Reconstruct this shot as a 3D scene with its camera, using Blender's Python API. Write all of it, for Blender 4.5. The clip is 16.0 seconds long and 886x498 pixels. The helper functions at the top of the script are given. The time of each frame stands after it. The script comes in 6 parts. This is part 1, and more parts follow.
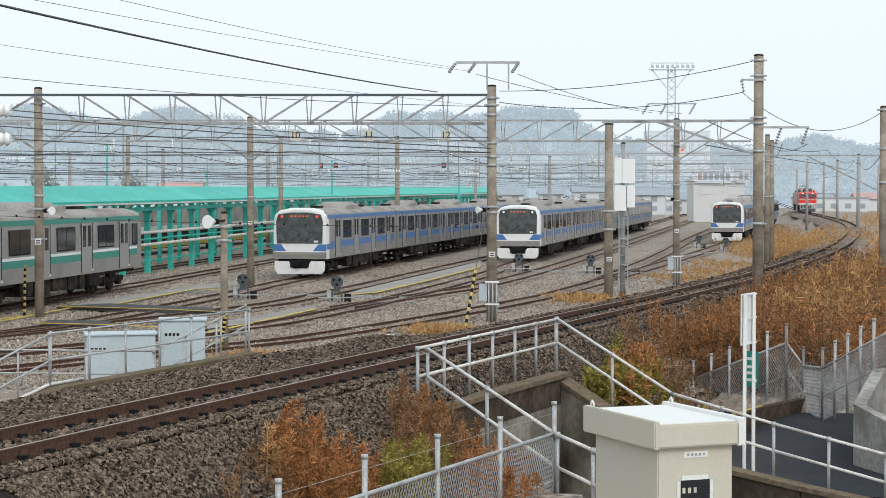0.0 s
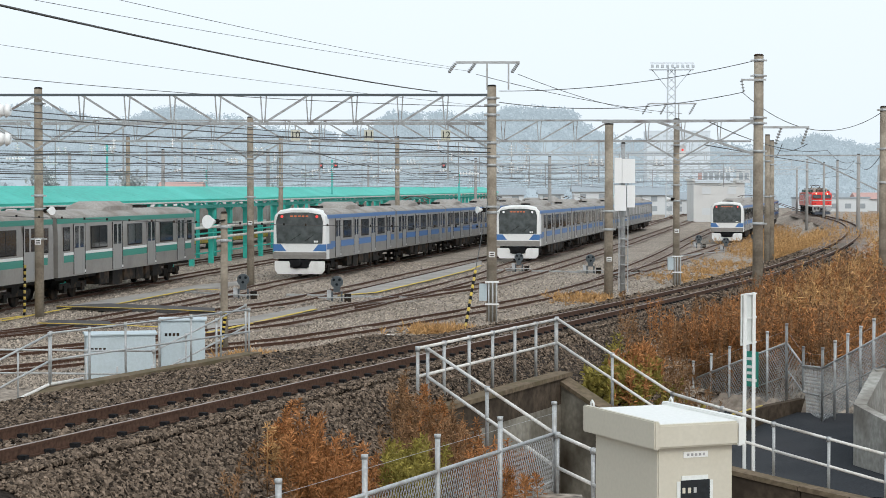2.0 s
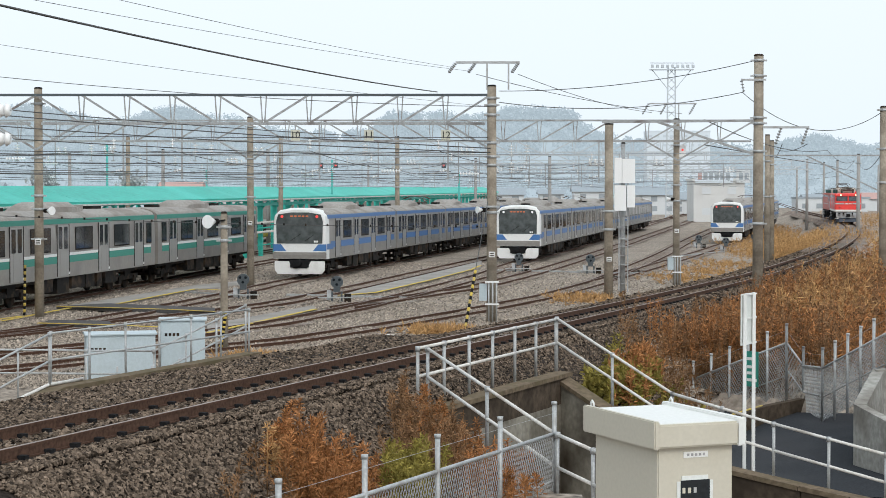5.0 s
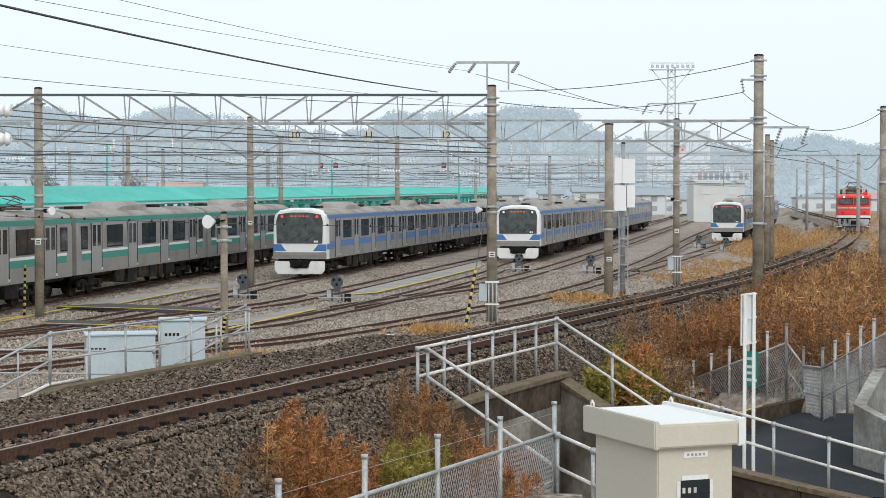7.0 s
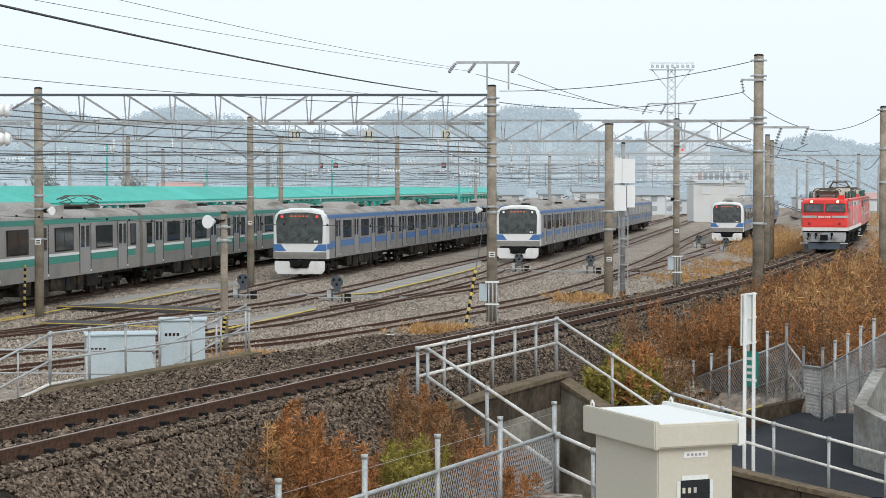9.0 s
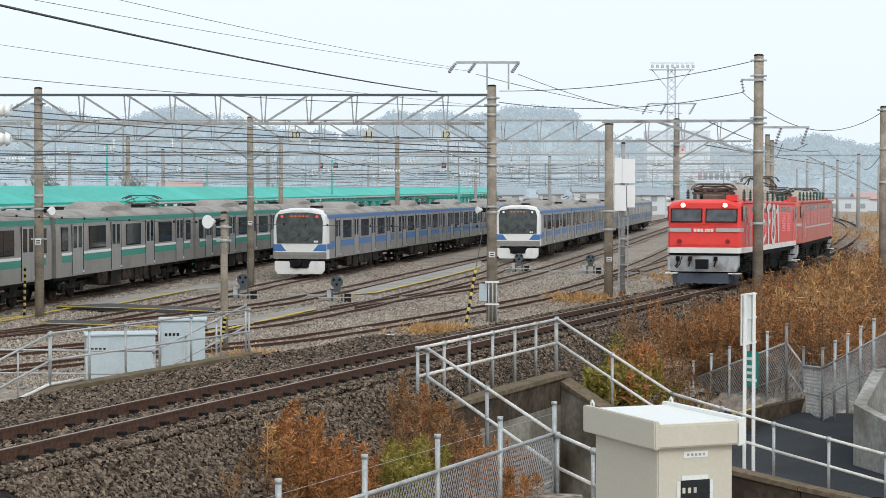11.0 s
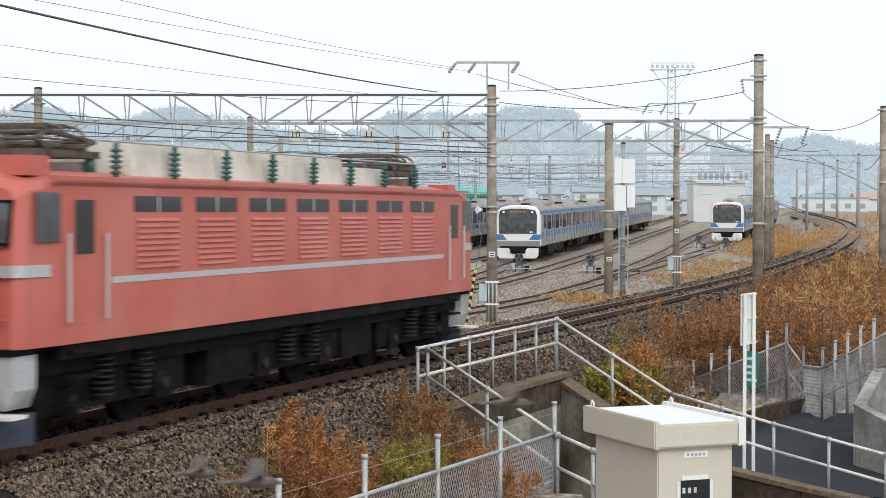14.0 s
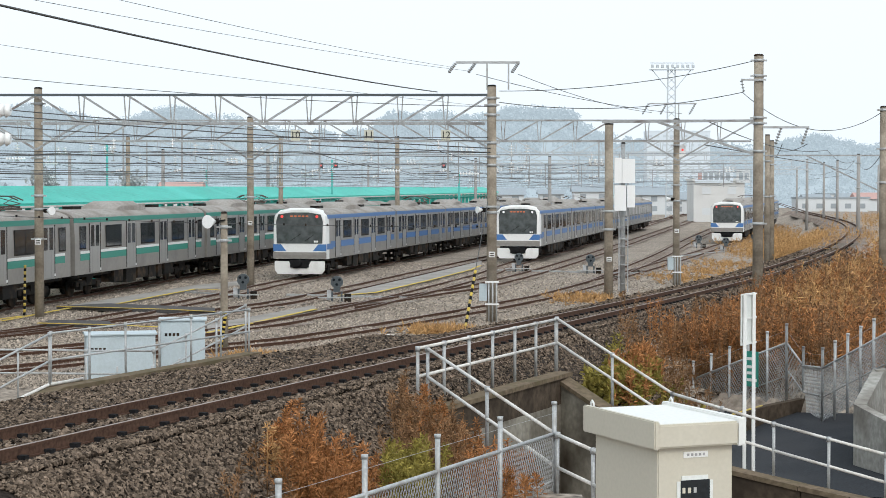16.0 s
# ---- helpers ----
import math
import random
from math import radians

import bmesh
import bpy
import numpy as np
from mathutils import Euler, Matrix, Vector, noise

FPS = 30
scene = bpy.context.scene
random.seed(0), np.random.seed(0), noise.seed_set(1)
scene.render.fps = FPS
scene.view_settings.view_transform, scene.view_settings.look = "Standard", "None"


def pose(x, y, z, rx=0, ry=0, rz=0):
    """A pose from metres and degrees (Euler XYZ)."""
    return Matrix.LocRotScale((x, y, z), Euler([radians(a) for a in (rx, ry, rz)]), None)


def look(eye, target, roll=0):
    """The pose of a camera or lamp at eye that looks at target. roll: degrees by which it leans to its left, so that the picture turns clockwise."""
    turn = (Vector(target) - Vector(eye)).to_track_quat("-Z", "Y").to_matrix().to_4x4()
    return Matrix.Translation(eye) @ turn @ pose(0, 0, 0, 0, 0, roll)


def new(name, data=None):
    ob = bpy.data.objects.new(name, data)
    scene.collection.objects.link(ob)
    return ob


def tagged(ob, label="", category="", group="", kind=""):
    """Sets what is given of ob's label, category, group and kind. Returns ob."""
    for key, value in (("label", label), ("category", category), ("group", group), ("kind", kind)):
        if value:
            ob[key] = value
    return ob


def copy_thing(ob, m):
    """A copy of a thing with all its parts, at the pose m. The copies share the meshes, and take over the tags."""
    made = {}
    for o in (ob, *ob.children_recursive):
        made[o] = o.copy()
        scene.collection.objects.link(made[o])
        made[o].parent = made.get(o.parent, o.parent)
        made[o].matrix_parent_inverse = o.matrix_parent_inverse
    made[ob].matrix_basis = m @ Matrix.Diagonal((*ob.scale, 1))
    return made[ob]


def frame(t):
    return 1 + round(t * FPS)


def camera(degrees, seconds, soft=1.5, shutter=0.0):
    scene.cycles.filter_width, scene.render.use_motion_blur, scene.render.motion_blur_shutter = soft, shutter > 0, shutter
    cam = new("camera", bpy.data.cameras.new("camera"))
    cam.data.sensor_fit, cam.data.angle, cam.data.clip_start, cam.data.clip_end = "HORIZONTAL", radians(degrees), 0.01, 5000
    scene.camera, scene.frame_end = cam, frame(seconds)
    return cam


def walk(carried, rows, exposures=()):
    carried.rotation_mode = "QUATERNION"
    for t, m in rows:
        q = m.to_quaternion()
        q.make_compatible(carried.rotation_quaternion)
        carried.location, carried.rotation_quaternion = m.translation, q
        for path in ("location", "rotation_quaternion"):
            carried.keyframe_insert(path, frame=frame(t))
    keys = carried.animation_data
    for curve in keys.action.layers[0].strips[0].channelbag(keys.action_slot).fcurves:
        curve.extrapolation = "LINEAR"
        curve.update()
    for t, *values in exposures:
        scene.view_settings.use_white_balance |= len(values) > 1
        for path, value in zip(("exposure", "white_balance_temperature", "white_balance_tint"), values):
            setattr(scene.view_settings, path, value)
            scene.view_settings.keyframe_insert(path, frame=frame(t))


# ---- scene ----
cam = camera(26.73, 16.0, soft=0.7, shutter=0.2)
EYE = (0.0, 0.0, 4.5)
walk(cam, [(0.0, look(EYE, (0, 100, 1.5))), (16.0, look(EYE, (0, 100, 1.5)))], exposures=[(0.0, 0.22), (12.0, 0.22), (13.0, 0.26), (14.5, 0.36), (16.0, 0.32)])

# ---- light: bright overcast winter day ----
world = bpy.data.worlds.new("overcast_sky")
scene.world = world
world.use_nodes = True
wn, wl = world.node_tree.nodes, world.node_tree.links
wn.clear()
sky = wn.new("ShaderNodeTexSky")
sky.sky_type, sky.sun_disc = "NISHITA", False
sky.sun_elevation, sky.sun_rotation = radians(38), radians(150)
sky.dust_density, sky.air_density = 6.0, 1.0
grey = wn.new("ShaderNodeHueSaturation")
grey.inputs["Saturation"].default_value = 0.25
veil = wn.new("ShaderNodeMix")
veil.data_type = "RGBA"
veil.inputs["Factor"].default_value = 0.86
veil.inputs["B"].default_value = (8.55, 9.5, 10.3, 1)
back = wn.new("ShaderNodeBackground")
back.inputs["Strength"].default_value = 0.1
out = wn.new("ShaderNodeOutputWorld")
wl.new(sky.outputs["Color"], grey.inputs["Color"])
wl.new(grey.outputs["Color"], veil.inputs["A"])
wl.new(veil.outputs["Result"], back.inputs["Color"])
wl.new(back.outputs["Background"], out.inputs["Surface"])

sun_data = bpy.data.lights.new("sun", "SUN")
sun_data.energy, sun_data.angle, sun_data.color = 1.0, radians(25), (1.0, 0.97, 0.92)
sun = new("sun", sun_data)
sun.matrix_world = look((20, -40, 60), (0, 40, 0))


# ---- materials ----
def mat(name, base, rough=0.7, metal=0.0, var=0.25, scale=1.5, fine=25.0, bump=0.15, second=None, amount=0.5, glow=0.0, random_tint=0.0):
    """A procedural surface: base colour varied at two scales, stains of a second colour, fine relief."""
    m = bpy.data.materials.new(name)
    m.use_nodes = True
    n, l = m.node_tree.nodes, m.node_tree.links
    b = n["Principled BSDF"]
    b.inputs["Roughness"].default_value, b.inputs["Metallic"].default_value = rough, metal
    b.inputs["Specular IOR Level"].default_value = 0.08 if rough >= 0.7 else 0.5
    co = n.new("ShaderNodeTexCoord")
    big, small = n.new("ShaderNodeTexNoise"), n.new("ShaderNodeTexNoise")
    big.inputs["Scale"].default_value, small.inputs["Scale"].default_value = scale, fine
    big.inputs["Detail"].default_value, small.inputs["Detail"].default_value = 4, 2
    for t in (big, small):
        l.new(co.outputs["Object"], t.inputs["Vector"])
    mix = n.new("ShaderNodeMix")
    mix.data_type = "RGBA"
    dark = [c * (1 - var) for c in base]
    light = [min(1, c * (1 + var)) for c in base]
    mix.inputs["A"].default_value, mix.inputs["B"].default_value = (*dark, 1), (*light, 1)
    spread_ = n.new("ShaderNodeMapRange")
    spread_.inputs["From Min"].default_value, spread_.inputs["From Max"].default_value = 0.32, 0.68
    l.new(small.outputs["Fac"], spread_.inputs["Value"])
    l.new(spread_.outputs["Result"], mix.inputs["Factor"])
    colour = mix.outputs["Result"]
    if second:
        ramp = n.new("ShaderNodeMapRange")
        ramp.inputs["From Min"].default_value, ramp.inputs["From Max"].default_value = 0.65 - amount * 0.4, 0.85 - amount * 0.3
        l.new(big.outputs["Fac"], ramp.inputs["Value"])
        m2 = n.new("ShaderNodeMix")
        m2.data_type = "RGBA"
        m2.inputs["B"].default_value = (*second, 1)
        l.new(ramp.outputs["Result"], m2.inputs["Factor"])
        l.new(colour, m2.inputs["A"])
        colour = m2.outputs["Result"]
    if random_tint:
        isl = n.new("ShaderNodeNewGeometry")
        hs = n.new("ShaderNodeHueSaturation")
        mr = n.new("ShaderNodeMapRange")
        mr.inputs["To Min"].default_value, mr.inputs["To Max"].default_value = 1 - random_tint, 1 + random_tint
        l.new(isl.outputs["Random Per Island"], mr.inputs["Value"])
        l.new(mr.outputs["Result"], hs.inputs["Value"])
        l.new(colour, hs.inputs["Color"])
        colour = hs.outputs["Color"]
    l.new(colour, b.inputs["Base Color"])
    if bump:
        bp = n.new("ShaderNodeBump")
        bp.inputs["Strength"].default_value, bp.inputs["Distance"].default_value = bump, 0.02
        l.new(small.outputs["Fac"], bp.inputs["Height"])
        l.new(bp.outputs["Normal"], b.inputs["Normal"])
    # besides lamps and displays, glow paints mist onto hills and far walls
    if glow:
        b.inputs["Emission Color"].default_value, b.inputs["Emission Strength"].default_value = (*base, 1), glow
    return m


M = dict(
    gravel=mat("yard_gravel", (0.31, 0.265, 0.22), 0.95, var=0.6, scale=0.35, fine=7, bump=0.8, second=(0.23, 0.19, 0.155), amount=0.5),
    trackbed=mat("rust_stained_gravel", (0.2, 0.155, 0.125), 0.95, var=0.65, scale=0.4, fine=7, bump=0.8, second=(0.3, 0.27, 0.24), amount=0.4),
    # near-black, to paint the shade in the gaps between ballast stones
    bed=mat("gap_shade_ballast_bed", (0.03, 0.024, 0.02), 0.95, var=0.6, scale=1, fine=16, bump=0.8),
    ballast=mat("ballast_stone", (0.128, 0.097, 0.073), 0.9, var=0.35, fine=14, bump=0.2, random_tint=0.95),
    rail=mat("rusty_rail", (0.1, 0.057, 0.04), 0.75, 0.2, var=0.3, fine=18, bump=0.1),
    railtop=mat("worn_rail_head", (0.25, 0.19, 0.16), 0.5, 0.4, var=0.2),
    sleeper=mat("concrete_sleeper", (0.22, 0.19, 0.165), 0.9, var=0.25, scale=2),
    dark=mat("dark_steel", (0.018, 0.017, 0.016), 0.7, 0.2, var=0.4, scale=2, second=(0.09, 0.06, 0.04), amount=0.4),
    black=mat("black_parts", (0.015, 0.015, 0.016), 0.7, var=0.3),
    concrete=mat("pole_concrete", (0.34, 0.295, 0.235), 0.9, var=0.15, scale=1.2, fine=12, second=(0.16, 0.13, 0.1), amount=0.55),
    wall=mat("stained_wall_concrete", (0.3, 0.28, 0.235), 0.92, var=0.18, scale=0.7, fine=8, second=(0.075, 0.06, 0.045), amount=0.72, bump=0.3),
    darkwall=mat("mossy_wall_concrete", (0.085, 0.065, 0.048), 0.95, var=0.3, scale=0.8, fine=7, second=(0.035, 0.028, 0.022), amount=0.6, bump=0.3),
    galv=mat("galvanised_steel", (0.42, 0.43, 0.43), 0.5, 0.3, var=0.15, scale=3, second=(0.3, 0.29, 0.27), amount=0.4),
    truss=mat("weathered_truss_steel", (0.35, 0.36, 0.36), 0.65, 0.2, var=0.2, scale=2, second=(0.18, 0.16, 0.15), amount=0.4),
    whitepipe=mat("pale_painted_pipe", (0.66, 0.64, 0.6), 0.6, var=0.12, scale=2, second=(0.4, 0.35, 0.3), amount=0.35),
    wire=mat("overhead_wire_metal", (0.09, 0.09, 0.09), 0.6, 0.3, var=0.1),
    asphalt=mat("asphalt", (0.038, 0.041, 0.046), 0.9, var=0.3, scale=0.4, fine=30, second=(0.055, 0.056, 0.06), amount=0.4),
    steel=mat("brushed_stainless_body", (0.335, 0.315, 0.29), 0.42, 0.45, var=0.06, scale=0.6, fine=6, bump=0.02, second=(0.24, 0.225, 0.21), amount=0.5),
    steeldoor=mat("stainless_door", (0.38, 0.37, 0.355), 0.42, 0.45, var=0.05, bump=0.02),
    roofgrey=mat("weathered_train_roof", (0.34, 0.32, 0.295), 0.85, var=0.15, scale=0.6, fine=9, second=(0.22, 0.19, 0.165), amount=0.5),
    blue=mat("blue_stripe", (0.06, 0.17, 0.4), 0.45, var=0.08),
    green=mat("green_stripe", (0.03, 0.25, 0.19), 0.5, var=0.1),
    white=mat("white_front_paint", (0.78, 0.78, 0.76), 0.4, var=0.04, scale=1, second=(0.6, 0.58, 0.54), amount=0.25),
    glass=mat("dark_window_glass", (0.018, 0.022, 0.026), 0.08, var=0.2, bump=0),
    red=mat("vermilion_locomotive_paint", (0.78, 0.048, 0.036), 0.38, var=0.05, scale=0.7, fine=5, second=(0.72, 0.04, 0.03), amount=0.4, bump=0.02),
    faded=mat("faded_red_locomotive_paint", (0.47, 0.105, 0.074), 0.5, var=0.08, scale=0.6, fine=5, second=(0.52, 0.15, 0.115), amount=0.55, bump=0.03),
    band=mat("white_band_paint", (0.76, 0.74, 0.7), 0.5, var=0.06, scale=2, second=(0.6, 0.54, 0.48), amount=0.3),
    silver=mat("silver_band", (0.5, 0.5, 0.5), 0.4, 0.3, var=0.08),
    skirt=mat("grey_skirt_paint", (0.42, 0.43, 0.44), 0.6, var=0.12, second=(0.16, 0.13, 0.11), amount=0.4),
    lroof=mat("locomotive_roof_grey", (0.62, 0.6, 0.53), 0.8, var=0.12, scale=1, second=(0.44, 0.41, 0.34), amount=0.5),
    insul=mat("green_insulator", (0.01, 0.09, 0.07), 0.3, var=0.1, bump=0),
    lamp=mat("lit_headlamp", (1.0, 0.8, 0.5), 0.3, var=0.0, bump=0, glow=2.0),
    # grey base stands in for sky reflected in the cab windows
    cabglass=mat("reflection_grey_cab_glass", (0.075, 0.08, 0.085), 0.06, var=0.3, scale=2, fine=3, bump=0),
    # nearly black: shade under the body is put into the colour, with grime
    gear=mat("shade_darkened_grimy_gear", (0.007, 0.007, 0.007), 0.75, 0.0, var=0.4, scale=3, second=(0.022, 0.017, 0.013), amount=0.35),
    # lighter than the side windows: reflections are put into the base colour
    screen=mat("reflection_grey_windscreen", (0.085, 0.095, 0.095), 0.05, var=0.3, scale=2, fine=3, bump=0),
    signal=mat("blue_grey_signal_paint", (0.07, 0.085, 0.095), 0.6, var=0.2),
    panto=mat("brown_pantograph_steel", (0.12, 0.1, 0.085), 0.7, 0.3, var=0.3),
    loose=mat("loose_yard_stone", (0.3, 0.255, 0.21), 0.9, var=0.3, fine=8, bump=0, random_tint=0.6),
    # aerial haze is put into the colours of far trusses and poles
    farsteel=mat("haze_paled_steel", (0.46, 0.49, 0.51), 0.8, 0.0, var=0.1),
    farpole=mat("haze_paled_concrete", (0.33, 0.32, 0.305), 0.9, var=0.1),
    coil=mat("dull_spring_steel", (0.03, 0.029, 0.028), 0.7, var=0.2),
    # window grey lifted to paint in the haze of distance
    farglass=mat("haze_paled_window", (0.3, 0.33, 0.35), 0.6, var=0.05, bump=0),
    redlamp=mat("red_tail_lens", (0.25, 0.02, 0.02), 0.3, var=0, bump=0),
    display=mat("red_destination_display", (0.75, 0.06, 0.05), 0.4, var=0, bump=0, glow=0.6),
    amber=mat("orange_destination_display", (0.5, 0.13, 0.05), 0.4, var=0, bump=0, glow=0.25),
    canopy=mat("green_canopy_sheet", (0.03, 0.42, 0.34), 0.6, var=0.12, scale=0.2, fine=3, second=(0.06, 0.5, 0.42), amount=0.4),
    cream=mat("cream_cabinet_paint", (0.56, 0.52, 0.43), 0.5, var=0.03, scale=1, second=(0.5, 0.46, 0.37), amount=0.3, bump=0.03),
    creamtop=mat("white_cabinet_roof", (0.74, 0.74, 0.71), 0.5, var=0.04, scale=1, bump=0.03),
    paleblue=mat("pale_blue_cabinet_paint", (0.44, 0.51, 0.54), 0.5, var=0.05, scale=1, second=(0.36, 0.41, 0.42), amount=0.3),
    yellow=mat("yellow_line_paint", (0.6, 0.44, 0.1), 0.8, var=0.2, scale=2, second=(0.3, 0.25, 0.15), amount=0.4),
    walkway=mat("concrete_walkway", (0.33, 0.31, 0.285), 0.95, var=0.12, scale=0.5, second=(0.25, 0.23, 0.21), amount=0.5),
    rubber=mat("dark_crossing_panel", (0.09, 0.085, 0.085), 0.9, var=0.2),
    stem=mat("dry_orange_weed", (0.34, 0.155, 0.062), 0.9, var=0.35, fine=5, bump=0, random_tint=0.5),
    weedbrown=mat("dry_brown_weed", (0.22, 0.125, 0.065), 0.9, var=0.35, fine=5, bump=0, random_tint=0.5),
    weedgreen=mat("green_weed_leaf", (0.24, 0.2, 0.05), 0.9, var=0.35, fine=5, bump=0, random_tint=0.4),
    straw=mat("pale_dry_grass", (0.45, 0.27, 0.12), 0.95, var=0.3, fine=5, bump=0, random_tint=0.35),
    porcelain=mat("white_porcelain", (0.85, 0.85, 0.84), 0.25, var=0.05, bump=0),
    sign=mat("white_signboard", (0.74, 0.76, 0.73), 0.5, var=0.05, scale=2, second=(0.6, 0.62, 0.6), amount=0.4),
    numberplate=mat("aged_plate", (0.58, 0.57, 0.48), 0.7, var=0.08),
    # mist over the hill is painted: blue-grey base with its own glow
    hill=mat("haze_glow_wooded_hill", (0.162, 0.192, 0.212), 1.0, var=0.05, scale=0.012, fine=0.12, bump=0, glow=1.75),
    # haze is put into these washed-out colours of far trees and houses
    fartree=mat("haze_paled_tree", (0.4, 0.44, 0.44), 1.0, var=0.2, scale=0.1, fine=1.0, bump=0),
    farwall=mat("haze_paled_wall", (0.62, 0.64, 0.65), 0.9, var=0.06, scale=0.1),
    farroof=mat("haze_paled_roof", (0.33, 0.37, 0.4), 0.9, var=0.1, scale=0.1),
    farred=mat("haze_paled_red_roof", (0.5, 0.33, 0.3), 0.9, var=0.1, scale=0.1),
    parapet=mat("grey_parapet_concrete", (0.34, 0.33, 0.3), 0.92, var=0.18, scale=0.7, fine=8, second=(0.15, 0.13, 0.11), amount=0.5, bump=0.3),
    plough=mat("blue_black_plough", (0.035, 0.045, 0.065), 0.6, var=0.3, scale=3),
    coping=mat("mossy_coping_concrete", (0.17, 0.13, 0.09), 0.95, var=0.25, scale=1.5, fine=9, second=(0.12, 0.1, 0.06), amount=0.5, bump=0.3),
    # blue-grey and self-lit, so the crowns seem veiled by mist
    hilltree=mat("haze_glow_tree_crowns", (0.158, 0.188, 0.208), 1.0, var=0.05, scale=0.02, fine=0.3, bump=0, glow=1.75, random_tint=0.04),
    # mist painted as pale blue-grey with a little glow, no lamp
    mistwall=mat("haze_glow_far_wall", (0.52, 0.57, 0.61), 1.0, var=0.03, scale=0.1, bump=0, glow=0.25),
    mistglass=mat("haze_glow_far_window", (0.44, 0.49, 0.53), 1.0, var=0.03, bump=0, glow=0.25),
    depotwall=mat("pale_depot_wall", (0.63, 0.625, 0.61), 0.9, var=0.08, scale=0.3, second=(0.56, 0.555, 0.54), amount=0.4),
    # the tower's mist is painted: lighter, bluer steel
    mast=mat("haze_tinted_mast_steel", (0.5, 0.54, 0.57), 0.9, var=0.05, bump=0),
    # wires deep in the yard are lightened to paint in haze
    farwire=mat("haze_paled_wire_metal", (0.26, 0.275, 0.285), 0.7, 0.2, var=0.1),
    teal=mat("teal_painted_steel", (0.08, 0.4, 0.36), 0.6, var=0.1),
    bird=mat("brown_feathers", (0.12, 0.1, 0.09), 0.9, var=0.3),
)


# ---- mesh helpers ----
def mesh_of(name, bm, *mats):
    me = bpy.data.meshes.new(name)
    bm.to_mesh(me)
    bm.free()
    for m in mats:
        me.materials.append(m)
    return me


def put(name, me, parent=None, m=None, label=""):
    ob = new(name, me)
    if parent is not None:
        ob.parent = parent
    if m is not None:
        ob.matrix_basis = m
    return tagged(ob, label)


def part(name, bm, material, parent, label="", m=None):
    return put(name, mesh_of(name, bm, material), parent, m, label)


def thing(name, label, category, m=None, group="", kind=""):
    ob = new(name)
    ob.empty_display_size = 0.2
    if m is not None:
        ob.matrix_basis = m
    return tagged(ob, label, category, group, kind)


def box(bm, x0, x1, y0, y1, z0, z1, slot=0):
    v = [bm.verts.new(p) for p in ((x0, y0, z0), (x1, y0, z0), (x1, y1, z0), (x0, y1, z0), (x0, y0, z1), (x1, y0, z1), (x1, y1, z1), (x0, y1, z1))]
    for q in ((3, 2, 1, 0), (4, 5, 6, 7), (0, 1, 5, 4), (1, 2, 6, 5), (2, 3, 7, 6), (3, 0, 4, 7)):
        bm.faces.new([v[i] for i in q]).material_index = slot
    return bm


def tube(bm, p, q, r, n=8, r2=None, slot=0):
    p, q = Vector(p), Vector(q)
    d = (q - p).normalized()
    u = d.orthogonal().normalized()
    w = d.cross(u)
    r2 = r if r2 is None else r2
    a = [bm.verts.new(p + (u * math.cos(k * math.tau / n) + w * math.sin(k * math.tau / n)) * r) for k in range(n)]
    b = [bm.verts.new(q + (u * math.cos(k * math.tau / n) + w * math.sin(k * math.tau / n)) * r2) for k in range(n)]
    for k in range(n):
        f = bm.faces.new((a[k], a[(k + 1) % n], b[(k + 1) % n], b[k]))
        f.smooth, f.material_index = n > 6, slot
    bm.faces.new(a[::-1]).material_index = slot
    bm.faces.new(b).material_index = slot
    return bm


def beam(bm, p, q, w, h=None, slot=0):
    """A square bar from p to q."""
    p, q = Vector(p), Vector(q)
    h = w if h is None else h
    d = (q - p).normalized()
    u = d.cross(Vector((0, 0, 1)))
    u = u.normalized() if u.length > 1e-3 else Vector((1, 0, 0))
    t = u.cross(d).normalized()
    c = [(-w / 2, -h / 2), (w / 2, -h / 2), (w / 2, h / 2), (-w / 2, h / 2)]
    a = [bm.verts.new(p + u * i + t * j) for i, j in c]
    b = [bm.verts.new(q + u * i + t * j) for i, j in c]
    for k in range(4):
        bm.faces.new((a[k], a[(k + 1) % 4], b[(k + 1) % 4], b[k])).material_index = slot
    bm.faces.new(a[::-1]).material_index = slot
    bm.faces.new(b).material_index = slot
    return bm


def chain(bm, pts, r, n=6):
    """One bent tube through pts."""
    pts = [Vector(p) for p in pts]
    rings, u = [], None
    for i, p in enumerate(pts):
        d = (pts[min(i + 1, len(pts) - 1)] - pts[max(i - 1, 0)]).normalized()
        u = d.orthogonal().normalized() if u is None else (u - d * u.dot(d)).normalized()
        w = d.cross(u)
        rings.append([bm.verts.new(p + (u * math.cos(k * math.tau / n) + w * math.sin(k * math.tau / n)) * r) for k in range(n)])
    for a, b in zip(rings[:-1], rings[1:]):
        for k in range(n):
            bm.faces.new((a[k], a[(k + 1) % n], b[(k + 1) % n], b[k])).smooth = True
    bm.faces.new(rings[0][::-1])
    bm.faces.new(rings[-1])
    return bm


def loft(bm, rings, slot=0, smooth=True, caps=True):
    vs = [[bm.verts.new(p) for p in ring] for ring in rings]
    n = len(vs[0])
    for a, b in zip(vs[:-1], vs[1:]):
        for k in range(n):
            f = bm.faces.new((a[k], a[(k + 1) % n], b[(k + 1) % n], b[k]))
            f.smooth, f.material_index = smooth, slot
    if caps:
        bm.faces.new(vs[0][::-1]).material_index = slot
        bm.faces.new(vs[-1]).material_index = slot
    bmesh.ops.recalc_face_normals(bm, faces=bm.faces)
    for e in bm.edges:
        if len(e.link_faces) == 2 and e.calc_face_angle(0.0) > 0.5:
            e.smooth = False
    return bm


def B():
    return bmesh.new()


